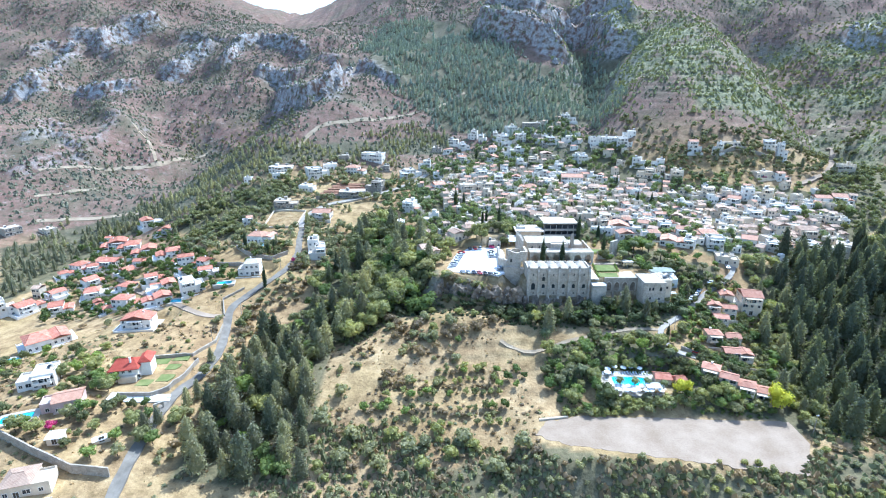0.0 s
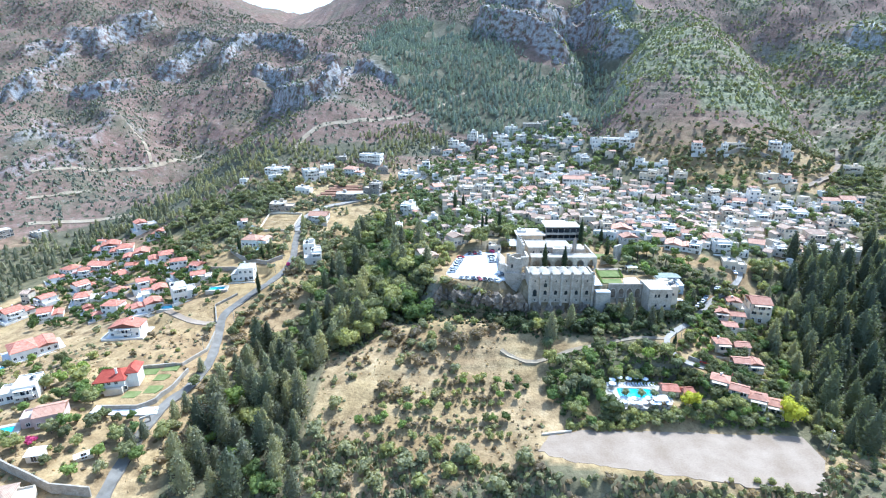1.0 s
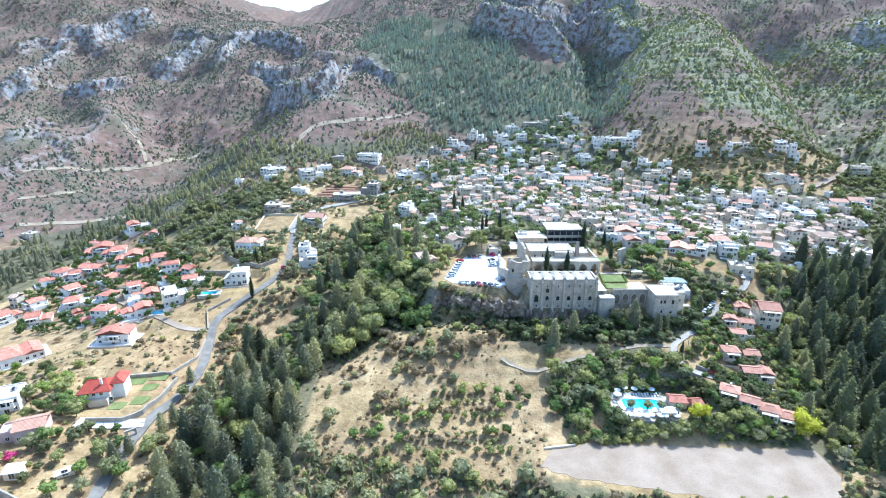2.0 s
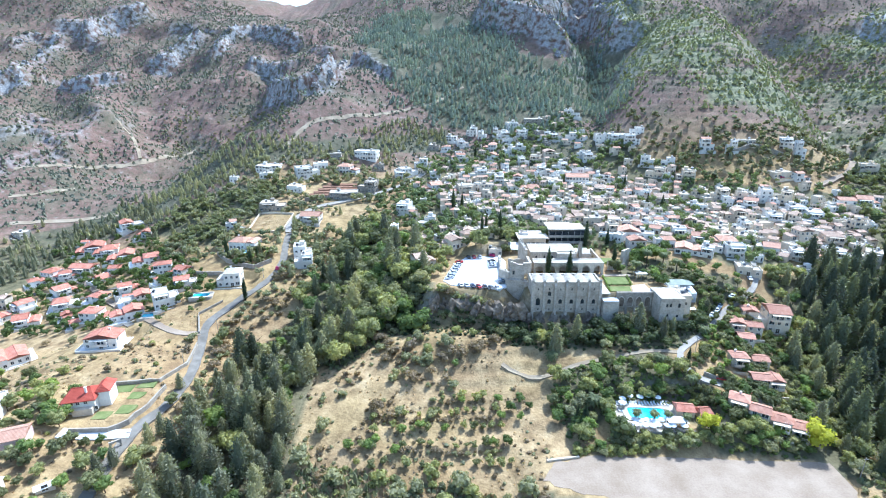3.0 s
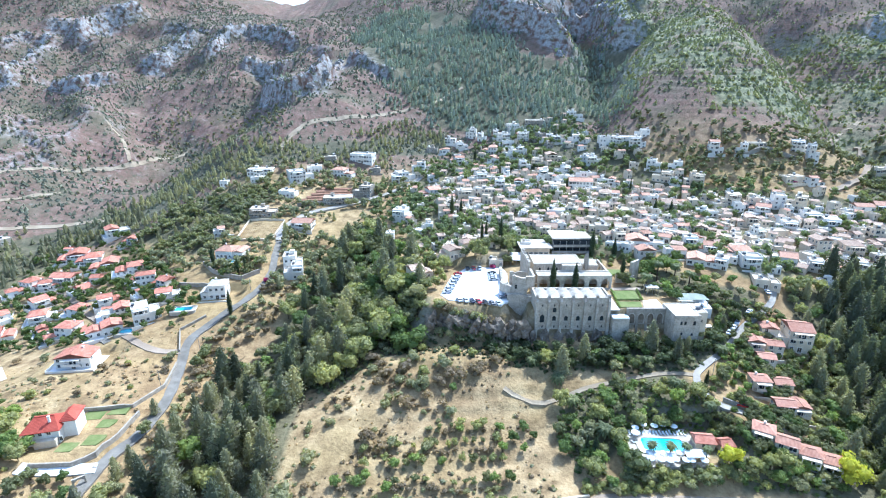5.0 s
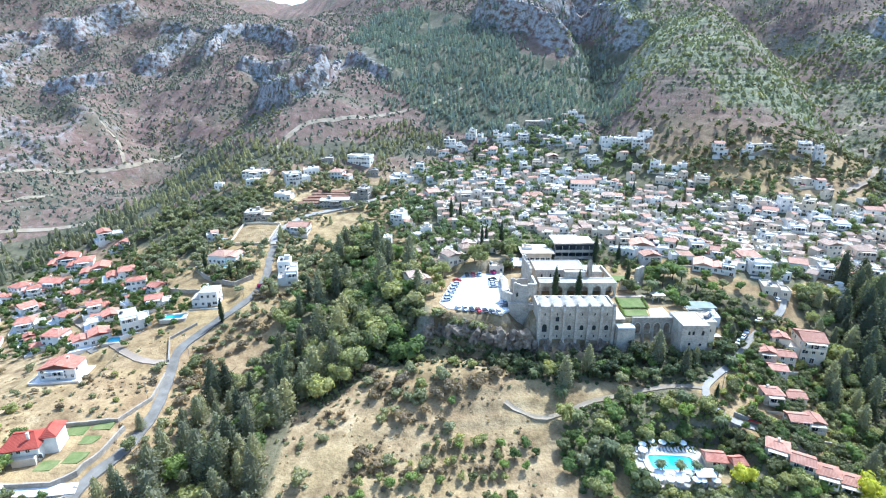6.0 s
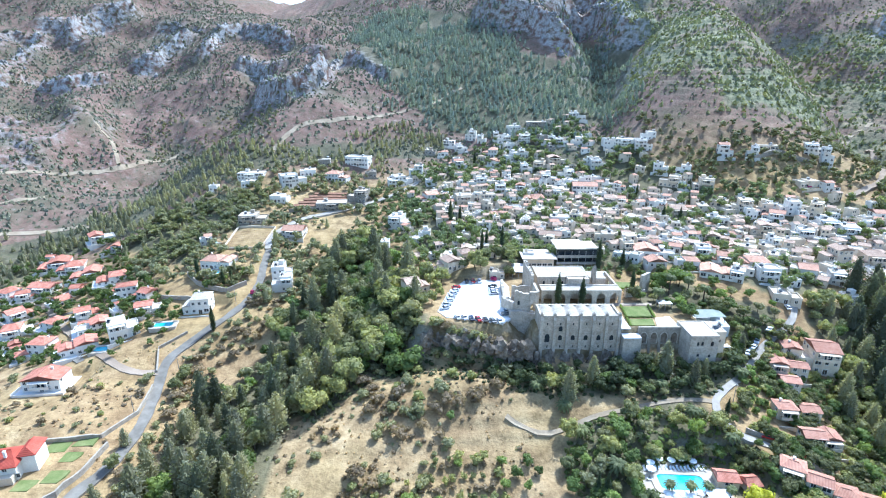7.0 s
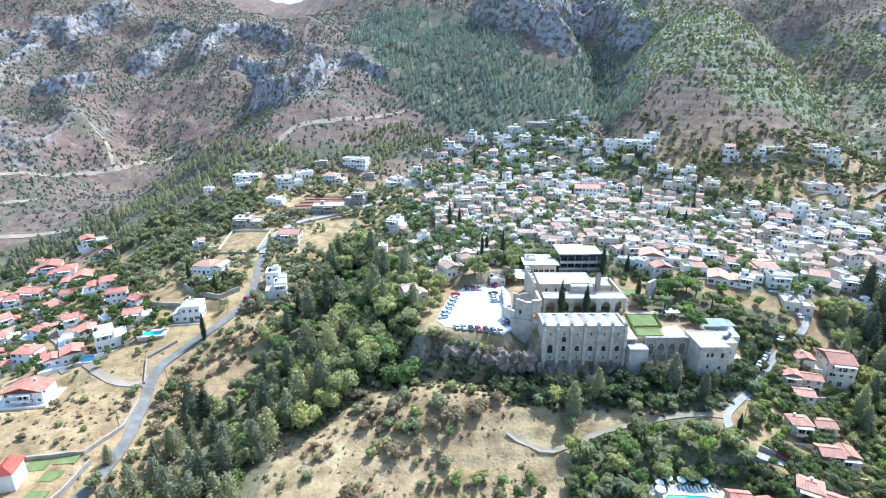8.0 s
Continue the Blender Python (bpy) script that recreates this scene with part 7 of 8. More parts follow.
NEAR_BLOCKS = {}
keep_clear(FOOTPRINTS)
for route, half in ROADS:
    for (x0, y0), (x1, y1) in zip(route, route[1:]):
        n = max(1, int(math.hypot(x1 - x0, y1 - y0) / 3))
        keep_clear([(x0 + (x1 - x0) * k / n, y0 + (y1 - y0) * k / n, half) for k in range(n + 1)])
for cx, cy, hx, hy in CLEARINGS:
    for x in np.arange(cx - hx + 2, cx + hx, 4):
        for y in np.arange(cy - hy + 2, cy + hy, 4):
            keep_clear([(float(x), float(y), 3.2)])

plant_rng = random.Random(21)


def grow(outline, gap, kinds, low, high, group, keep=1.0, clear=1.0):
    for x, y in scatter(outline, gap, plant_rng, keep, clear):
        kind = plant_rng.choice(kinds)
        if outline is VALLEY_PINES and y > 222 and kind in (PINE, DARK_PINE) and plant_rng.random() < 0.65:
            kind = plant_rng.choice((OLIVE, OAK, OLIVE, GARDEN_TREE))
        kind.plant(x, y, plant_rng.uniform(low, high), plant_rng.uniform(0, 360), plant_rng, group)


grow(VALLEY_PINES, 4.6, [PINE] * 6 + [DARK_PINE] * 2 + [OAK, GARDEN_TREE], 0.6, 1.3, "pines of the valley")
grow(EAST_PINES, 5.8, [DARK_PINE] * 12 + [PINE, OAK, PINE], 0.6, 1.35, "pines east of the lane")
grow(GULLY, 6.0, [OAK] * 3 + [OLIVE, GARDEN_TREE, OLIVE, PINE], 0.9, 1.7, "trees of the gully")
# over half of the abbey wood takes the leaf colour with shade in it
grow(ABBEY_WOOD, 3.4, [SHADE_DARK_TREE] * 5 + [OAK, OLIVE, PINE, GARDEN_TREE], 0.5, 1.05, "trees below the abbey")
grow(GARDEN, 3.0, [OAK, OAK, GARDEN_TREE, GARDEN_TREE, OLIVE, BUSH, BUSH], 0.45, 0.95, "garden trees")
grow(EAST_GREEN, 3.9, [OAK, OAK, GARDEN_TREE, OLIVE, PINE, PINE], 0.5, 1.0, "trees beside the bungalows")
grow(CLOISTER_WOOD, 5.2, [OAK, GARDEN_TREE, GARDEN_TREE, OLIVE], 0.5, 0.9, "trees by the cloister")
grow(SCRUB_BANK, 3.0, [BUSH, DRY_BUSH, OLIVE_BUSH, OLIVE_BUSH, OLIVE_BUSH, BUSH], 0.45, 1.05, "bushes of the bank", 0.95, 0.0)
for x, y in scatter(DRY_FIELD, 3.2, plant_rng, 0.9, 0.5):
    if rough(x, y, 22, 2, 77) > 0.2 or plant_rng.random() < 0.04:
        plant_rng.choice((DRY_BUSH, OLIVE_BUSH, DRY_BUSH)).plant(x, y, plant_rng.uniform(0.5, 1.2), plant_rng.uniform(0, 360), plant_rng, "bushes of the dry field")


# ---- far woods, scrub and rocks of the mountain ----
def merged(name, variants, spots, material, label, category, rng, squash=0.25):
    """One object of many small plants standing on the ground, for what nobody could count."""
    points, faces, n = [], [], 0
    zs = ground_height(np.array([s[0] for s in spots]), np.array([s[1] for s in spots]))
    for (x, y, size), z in zip(spots, zs):
        p, f = variants[rng.randrange(len(variants))]
        a = rng.uniform(0, 6.283)
        c, s = math.cos(a) * size, math.sin(a) * size
        q = np.stack([p[:, 0] * c - p[:, 1] * s + x, p[:, 0] * s + p[:, 1] * c + y, p[:, 2] * size * rng.uniform(1 - squash, 1 + squash) + z - 0.2], 1)
        points.append(q)
        faces.append(f + n)
        n += len(p)
    me = bpy.data.meshes.new(name)
    me.from_pydata(np.concatenate(points).tolist(), [], np.concatenate(faces).tolist())
    me.materials.append(material)
    return tagged(new(name, me), label, category, kind="stuff")


def low_variants(shape, height, spread, leaves, leaf, count, seed, core=0.85):
    rng = random.Random(seed)
    out = []
    for k in range(count):
        p, f = crown_arrays(shape(rng, height, spread), leaves, leaf, seed + k, core)
        out.append((np.array(p, float), np.array(f, int)))
    return out


far_rng = random.Random(33)
FAR_PINES = [(np.array(a, float), np.array(b, int)) for a, b in (conifer_arrays(5.8 + 0.6 * k, 2.4 + 0.14 * (k * 5 % 7), 50, 500 + k, 4, 5, 0.75) for k in range(8))]
FAR_TREES = low_variants(lambda r, h, s: round_lobes(r, h, s, 4, 0.1), 6, 3.0, 60, 0.75, 6, 520)


def tuft_variant(rng):
    """A low ragged shrub of a few faces."""
    n = 6
    ring = [(1.3 * rng.uniform(0.7, 1.15) * math.cos(k * 6.2832 / n), 1.3 * rng.uniform(0.7, 1.15) * math.sin(k * 6.2832 / n), -0.3) for k in range(n)]
    waist = [(x * rng.uniform(0.7, 0.95), y * rng.uniform(0.7, 0.95), rng.uniform(0.35, 0.7)) for x, y, z in ring[::2]]
    top = (rng.uniform(-0.3, 0.3), rng.uniform(-0.3, 0.3), rng.uniform(1.1, 1.8))
    f = [(0, 1, 6), (1, 2, 7), (1, 7, 6), (2, 3, 7), (3, 4, 8), (3, 8, 7), (4, 5, 8), (5, 0, 6), (5, 6, 8), (6, 7, 9), (7, 8, 9), (8, 6, 9)]
    return np.array(ring + waist + [top], float), np.array(f, int)


SCRUB = [tuft_variant(random.Random(600 + k)) for k in range(10)]


def sized(points, low, high):
    return [(x, y, far_rng.uniform(low, high)) for x, y in points]


def clumped(points, size, cut):
    return [(x, y) for x, y in points if rough(x, y, size, 2, 99) > cut or far_rng.random() < 0.12]


merged("hillside_pines", FAR_PINES, sized(clumped(scatter(WEST_GREEN, 8.0, far_rng, 0.5, 0.6, 14), 22, 0.0), 0.5, 0.9), PINE_LEAF, "pines among the hillside houses", "trees", far_rng)
# both mountain pine stands use the needle colour with the haze mixed in
merged("mountain_pine_wood", FAR_PINES, sized(clumped(scatter(MOUNTAIN_PINES, 4.2, far_rng, 0.97, 0, 60), 26, -0.18), 0.5, 1.05), HAZY_PINE_LEAF, "dark pine forest on the mountain slope", "woods", far_rng)
merged("scattered_pines", FAR_PINES, sized([q for q in clumped(scatter(MOUNTAIN_PINES, 6.5, far_rng, 0.7, 0, 200), 40, 0.0) if q[0] < 200], 0.35, 0.85), HAZY_PINE_LEAF, "scattered pines round the mountain forest", "woods", far_rng)
merged("foothill_pine_wood", FAR_PINES, sized(clumped(scatter(FOOT_PINES, 4.2, far_rng, 0.9, 1.5, 40), 34, -0.12), 0.45, 0.9), PINE_LEAF, "belt of pines along the mountain foot", "woods", far_rng)
merged("western_pine_belt", FAR_PINES, sized(clumped(scatter(LEFT_PINES, 4.6, far_rng, 0.9, 1.5, 16), 30, -0.16), 0.6, 1.05), PINE_LEAF, "dense belt of pines behind the estate", "woods", far_rng)
merged("eastern_trees", FAR_TREES, sized(scatter(BACK_GREEN, 5.0, far_rng, 0.8, 1.0, 12), 0.6, 1.3), BROAD_LEAF, "dense green trees on the eastern valley side", "trees", far_rng)
merged("flank_bushes", FAR_TREES, sized(scatter(EAST_FLANK, 7.0, far_rng, 0.7, 0, 60), 0.35, 0.8), BROAD_LEAF, "green bushes on the far eastern flank", "scrub", far_rng)
merged("ridge_trees", FAR_TREES, sized(clumped(scatter(RIDGE_GREEN, 5.2, far_rng, 0.9, 0.5, 14), 26, -0.03), 0.5, 1.2), OLIVE_LEAF, "trees and bushes round the ridge houses", "trees", far_rng)
merged("ridge_pines", FAR_PINES, sized(scatter(RIDGE_GREEN, 12.0, far_rng, 0.6, 0.5, 14), 0.5, 0.9), PINE_LEAF, "scattered pines round the ridge houses", "trees", far_rng)
merged("hill_wood", FAR_TREES, sized(clumped(scatter(HILL_WOOD, 4.2, far_rng, 0.9, 1.0), 24, -0.08), 0.7, 1.2), BROAD_LEAF, "mixed green trees on the western hill", "woods", far_rng)
merged("village_trees", FAR_TREES, sized(clumped(scatter(VILLAGE, 4.6, far_rng, 0.97, -2.2, 14), 26, -0.02), 0.6, 1.25), TOWN_LEAF, "green garden trees between the village houses", "trees", far_rng)
merged("village_shrubs", FAR_TREES, sized(scatter(VILLAGE, 6.0, far_rng, 0.6, -0.8), 0.35, 0.6), TOWN_LEAF, "low shrubs between the village houses", "shrubs", far_rng)
merged("hillside_bushes", FAR_TREES, sized(clumped(scatter(WEST_GREEN, 6.5, far_rng, 0.7, 0.4, 14), 24, -0.1), 0.4, 0.9), TOWN_LEAF, "dark green bushes round the hillside houses", "trees", far_rng)
merged("hillside_trees", FAR_TREES, sized(clumped(scatter(WEST_GREEN, 4.5, far_rng, 0.95, 0.4, 14), 24, -0.1), 0.5, 1.25), OLIVE_LEAF, "scattered green trees round the hillside houses", "trees", far_rng)
merged("slope_trees", FAR_TREES, sized(clumped(scatter(EAST_SLOPE, 4.5, far_rng, 0.9, 0.6, 16), 30, -0.02), 0.5, 1.1), BROAD_LEAF, "scattered trees on the eastern slope", "trees", far_rng)
merged("estate_shrubs", FAR_TREES, sized(clumped(scatter(ESTATE, 3.7, far_rng, 0.9, -1.0), 16, -0.1), 0.4, 1.05), GREEN_LEAF, "garden shrubs between the red-roofed houses", "shrubs", far_rng)


EDGE_TREES = [(-50, 440), (-20, 440), (0, 380), (14, 340), (12, 300), (-14, 292), (-34, 318), (-48, 370)]
COURT_TREES = [(36, 281), (60, 284), (60, 279), (86, 280), (102, 292), (86, 312), (34, 308)]
merged("village_edge_trees", FAR_TREES, sized(clumped(scatter(EDGE_TREES, 4.2, far_rng, 0.9, -0.6, 8), 22, -0.14), 0.5, 1.2), TOWN_LEAF, "dark green trees along the edge of the village", "trees", far_rng)
merged("court_trees", FAR_TREES, sized(scatter(COURT_TREES, 4.0, far_rng, 0.8, -0.6, 4), 0.4, 0.85), TOWN_LEAF, "dark green trees round the restaurants", "trees", far_rng)


def mountain_spots(count, x0, x1, y0, y1, clump, cut, seed):
    rng = np.random.default_rng(seed)
    x, y = rng.uniform(x0, x1, count), rng.uniform(y0, y1, count)
    ok = (abs(x) < 0.95 * y + 60) & (rough(x, y, clump, 3, seed) + rng.uniform(-0.2, 0.2, count) > cut) & ~inside(x, y, MOUNTAIN_PINES)
    ok &= (y > 455 - 0.0 * x) | (x < -150) | (x > 330)
    return [(float(a), float(b), float(s)) for a, b, s in zip(x[ok], y[ok], rng.uniform(0.45, 1.35, ok.sum())) if not blocked(a, b, 0.5)]


merged("mountain_scrub", SCRUB, [(x, y, s * 1.35) for x, y, s in mountain_spots(50000, -900, 160, 410, 1150, 60, -0.14, 61)], SCRUB_LEAF, "dark scrub bushes scattered over the mountain", "scrub", far_rng)
merged("mountain_bushes", FAR_TREES, [(x, y, s * 0.5) for x, y, s in mountain_spots(5200, -900, 140, 430, 1150, 110, 0.06, 62)], SCRUB_LEAF, "larger dark bushes in the mountain gullies", "scrub", far_rng)
merged("hill_scrub", SCRUB, [(x, y, s * 1.6) for x, y, s in mountain_spots(36000, 140, 950, 440, 1150, 85, 0.02, 63)], HILL_LEAF, "yellow-green scrub on the eastern hill", "scrub", far_rng)
merged("hill_heath", SCRUB, mountain_spots(22000, 140, 950, 440, 1150, 60, -0.12, 64), SCRUB_LEAF, "grey-green heath bushes on the eastern hill", "scrub", far_rng)
merged("hill_bushes", FAR_TREES, [(x, y, s * 0.55) for x, y, s in mountain_spots(2600, 140, 950, 440, 1150, 85, 0.12, 63)], BROAD_LEAF, "round green bushes on the eastern hill", "scrub", far_rng)
merged("gully_scrub", FAR_TREES, sized(clumped(scatter(CLIFF_FOOT_GREEN, 5.0, far_rng, 0.85, 0, 26), 20, -0.1), 0.3, 0.75), OLIVE_LEAF, "dark green thicket in the hollow below the cliffs", "scrub", far_rng)


def crag_mesh(seed, w, d, h, material=ROCK):
    """A weathered limestone crag: a block broken up by ridged relief at three scales."""
    bm = bmesh.new()
    bmesh.ops.create_icosphere(bm, subdivisions=3, radius=1)
    off = Vector((seed * 7.3, seed * 3.1, seed * 1.7))
    for v in bm.verts:
        p = v.co.copy()
        q = Vector((p.x * 2.4, p.y * 2.4, p.z * 0.9)) + off
        k = 0.55 + 0.5 * noise.ridged_multi_fractal(q, 0.8, 2.2, 4, 1.0, 2.0) * 0.5 + 0.22 * noise.noise(p * 6 + off)
        cut = 0.1 * math.floor(5 * noise.noise(p * 1.8 - off))
        v.co = Vector((p.x * w / 2, p.y * d / 2, max(p.z, -0.6) * h / 2)) * max(0.35, k + cut)
    me = bpy.data.meshes.new("crag")
    bm.to_mesh(me)
    bm.free()
    me.materials.append(material)
    return me


CRAGS = [crag_mesh(k, 1, 1, 1) for k in range(9)]
crag_rng = random.Random(5)
for route, height in CLIFFS:
    if height < 7:
        continue
    for (x0, y0), (x1, y1) in zip(route, route[1:]):
        n = max(1, int(math.hypot(x1 - x0, y1 - y0) / (6 + 0.25 * height)))
        for k in range(n):
            f, off = (k + crag_rng.random()) / n, crag_rng.gauss(1, 0.45 * height)
            px, py = x0 + (x1 - x0) * f - off * (y1 - y0) / (abs(x1 - x0) + abs(y1 - y0) + 1), y0 + (y1 - y0) * f + off
            size = crag_rng.uniform(0.5, 1.1) * (3.0 + 0.24 * height)
            rock = new("rock_outcrop", CRAGS[crag_rng.randrange(9)])
            rock.matrix_basis = pose(px, py, float(ground_height(px, py)), crag_rng.uniform(-20, 20), crag_rng.uniform(-20, 20), crag_rng.uniform(0, 360)) @ Matrix.Diagonal((size * crag_rng.uniform(1.0, 1.9), size * 1.1, size * crag_rng.uniform(0.9, 1.7), 1))
            tagged(rock, "pale grey limestone crag breaking out of the slope", "rock", "mountain crags")


# ---- trees that stand out ----
TUFTS = low_variants(lambda r, h, s: [((0, 0, h * 0.3), (s, s * 0.8, h * 0.45))], 0.9, 0.8, 5, 0.5, 6, 560, 0.9)
single_rng = random.Random(9)
CYPRESSES = [(-99, 264, 13), (-127, 313, 12), (-109, 302, 9), (-106, 305, 8), (81, 290, 17), (93, 291, 12), (52.5, 250.5, 15), (62.5, 250.5, 13.5), (87.5, 262, 13), (10, 366, 17), (16, 368, 13), (26, 317, 12), (29, 323, 11), (36, 310, 15),
             (142, 362, 12), (150, 357, 13), (32, 482, 13), (138, 398, 12), (98, 198, 8), (52, 174, 10), (49.5, 174.5, 9), (-58, 338, 8), (148, 186, 8), (152, 190, 9)]
for x, y, h in CYPRESSES:
    CYPRESS.plant(x, y, h / 14, single_rng.uniform(0, 360), single_rng, "cypresses")
PINE.plant(48.5, 209, 1.05, 20, single_rng, "trees below the abbey")
YELLOW_TREE.plant(126.5, 164, 1.45, 0, single_rng)
YELLOW_TREE.plant(92.5, 168.5, 0.95, 140, single_rng)
GARDEN_TREE.plant(-12, 312, 1.3, 0, single_rng, "", "large bright green tree above the gully")
GARDEN_TREE.plant(104, 268, 1.5, 80, single_rng, "", "large bright green tree behind the cloister")
GARDEN_TREE.plant(112, 270, 1.3, 30, single_rng, "", "large bright green tree behind the cloister")
OAK.plant(162, 226, 1.2, 0, single_rng)
OAK.plant(157, 221, 1.0, 70, single_rng)
SHADE_DARK_TREE.plant(63, 168.2, 1.15, 0, single_rng)
for x, y, s in ((-138, 178, 0.9), (-142, 183, 1.0), (-134, 172, 0.9), (-131, 176, 0.8), (-136, 189, 0.8), (-112, 156, 0.8), (-106, 150, 0.8), (-109, 160, 0.7), (-114, 148, 0.75), (-147, 147, 0.9), (-100, 188, 0.7), (-100, 236, 0.8), (-101, 230, 0.7)):
    (GARDEN_TREE if single_rng.random() < 0.4 else OAK).plant(x, y, s, single_rng.uniform(0, 360), single_rng, "villa garden trees")
for x, y, s in ((4, 277, 1.0), (-1, 275, 0.85), (20, 285, 1.15), (23, 283, 0.8), (34, 295, 1.0), (38, 291, 0.9), (2, 268, 0.7), (3.5, 262, 0.6), (36, 284, 0.8), (15, 284, 0.7), (26, 292, 1.0), (0, 255, 0.8), (-4, 250, 0.9), (31, 299, 1.0), (5, 292, 1.0), (-2, 284, 0.9), (39, 300, 0.9)):
    OAK.plant(x, y, s, single_rng.uniform(0, 360), single_rng, "trees round the car park")
for x, y in ((29, 280), (-88, 296), (-90, 293), (248, 388), (150, 466), (-137, 150)):
    BLOSSOM.plant(x, y, single_rng.uniform(0.7, 1.1), 0, single_rng)

LOT_EDGE = [(44, 163), (92, 163), (128, 161), (126, 168), (88, 168), (60, 169)]
for x, y in scatter(LOT_EDGE, 2.4, single_rng, 1.0, -2.5, 2):
    kind = single_rng.choice((BUSH, BUSH, OAK, GARDEN_TREE, OLIVE_BUSH))
    kind.plant(x, y, single_rng.uniform(0.9, 1.5) if kind in (BUSH, OLIVE_BUSH) else single_rng.uniform(0.4, 0.7), 30 * x, single_rng, "bushes above the gravel lot")
CAR_PARK_BANK = [(-34, 224), (-8, 227), (-5, 240), (-2, 262), (-8, 282), (-30, 300), (-40, 260)]
for x, y in scatter(CAR_PARK_BANK, 3.6, single_rng, 0.95, 0.0, 4):
    single_rng.choice((OAK, OAK, OLIVE, GARDEN_TREE)).plant(x, y, single_rng.uniform(0.5, 0.95), 30 * x, single_rng, "trees below the car park")
CAR_PARK_SIDE = [(-14, 238), (0, 239), (4, 258), (10, 280), (16, 290), (-4, 298), (-22, 282)]
for x, y in scatter(CAR_PARK_SIDE, 3.5, single_rng, 0.95, 1.4, 2):
    single_rng.choice((OAK, GARDEN_TREE, OLIVE, SHADE_DARK_TREE)).plant(x, y, single_rng.uniform(0.5, 0.9), 30 * x, single_rng, "trees round the car park")
# orchard rows below the abbey
for row, (x0, y0, x1, y1, n) in enumerate(((-25, 172, 22, 176, 16), (-22, 178, 24, 183, 15), (2, 186, 22, 189, 6), (-30, 166, 24, 168, 16), (-22, 160, 30, 161, 13))):
    for k in range(n):
        if single_rng.random() < 0.3:
            continue
        f = k / (n - 1)
        ORCHARD_BUSH.plant(x0 + (x1 - x0) * f + single_rng.uniform(-1, 1), y0 + (y1 - y0) * f + single_rng.uniform(-0.8, 0.8), single_rng.uniform(0.8, 1.5), single_rng.uniform(0, 360), single_rng, "orchard trees")
for k, (x, y) in enumerate([(-18, 208), (-4, 203), (-22, 181), (-17, 178), (-2, 179), (6, 207), (15, 209), (6, 192), (-10, 195), (-11, 210), (-8, 203), (-21, 205), (10, 206), (-14, 180), (2, 204)]):
    (DRY_BUSH, OLIVE_BUSH, DRY_BUSH)[k % 3].plant(x, y, single_rng.uniform(1.2, 1.9), 47 * k, single_rng, "bushes of the dry field")
for k, (x, y) in enumerate([(-32, 154), (-18, 155), (-12, 149), (-40, 173), (-2, 157), (7, 153), (-45, 161), (-43, 143), (-36, 145), (-6, 152), (11, 150), (28, 148), (19, 140), (-7, 143), (-26, 149), (-22, 143), (3, 147)]):
    (OLIVE_BUSH, BUSH, OLIVE_BUSH)[k % 3].plant(x, y, (1.9, 1.6, 2.0)[k % 3] * single_rng.uniform(0.85, 1.2), 61 * k, single_rng, "large bushes of the bank")
for k, (x, y) in enumerate([(-12, 172), (-6, 174), (3, 174), (9, 186), (23, 187), (23, 179), (30, 179), (34, 184), (19, 168), (24, 168), (-21, 168), (-23, 166), (-30, 166), (-14, 164), (7, 201), (27, 183), (31, 187)]):
    GARDEN_TREE.plant(x, y, single_rng.uniform(0.45, 0.65), 83 * k, single_rng, "orchard trees", "small dark green citrus tree of the orchard")
for k, (x, y) in enumerate([(-99, 169), (-105, 159), (-107, 154), (-99, 160), (-102, 149), (-110, 142), (-102, 198), (-147, 192), (-137, 174), (-130, 171), (-142, 172), (-141, 177), (-154, 179), (-131, 158), (-134, 155), (-140, 147), (-97, 174), (-98, 164)]):
    (PINE if k in (0, 1, 2, 6, 16) else (OAK, GARDEN_TREE, OLIVE)[k % 3]).plant(x, y, (0.6 if k in (0, 1, 2, 6, 16) else 0.85) * single_rng.uniform(0.85, 1.15), 71 * k, single_rng, "trees round the villas")
for k, (x, y) in enumerate([(-127, 212), (-134, 205), (-128, 227), (-113, 233), (-112, 225), (-118, 211), (-122, 204), (-136, 223), (-152, 205), (-177, 244), (-194, 248)]):
    (OLIVE_BUSH, DRY_BUSH, BUSH)[k % 3].plant(x, y, single_rng.uniform(0.7, 1.5), 53 * k, single_rng, "bushes of the open field")
# scattered bushes on the open fields by the valley road
FIELD = [(-150, 205), (-115, 214), (-114, 234), (-140, 228), (-165, 225), (-185, 222), (-190, 205)]
for x, y in scatter(FIELD, 6.5, single_rng, 0.6, 1):
    single_rng.choice((DRY_BUSH, OLIVE_BUSH, BUSH)).plant(x, y, single_rng.uniform(0.4, 0.9), 0, single_rng, "bushes of the open field")
VERGE = [(-100, 140), (-90, 150), (-90, 200), (-88, 240), (-74, 262), (-70, 285), (-84, 290), (-96, 262), (-103, 240), (-98, 200), (-98, 160)]
for x, y in scatter(VERGE, 3.2, single_rng, 0.75, 0.3, 5):
    single_rng.choice((DRY_BUSH, OLIVE_BUSH, DRY_BUSH, OLIVE_BUSH)).plant(x, y, single_rng.uniform(0.6, 1.5), 0, single_rng, "trees of the road verge")
YARDS = [(-190, 150), (-150, 148), (-132, 142), (-118, 138), (-110, 165), (-130, 168), (-140, 190), (-175, 205), (-205, 215), (-200, 170)]
for x, y in scatter(YARDS, 4.4, single_rng, 0.8, 0.5):
    single_rng.choice((OAK, BUSH, OLIVE_BUSH, GARDEN_TREE)).plant(x, y, single_rng.uniform(0.4, 0.8), 0, single_rng, "villa garden trees")
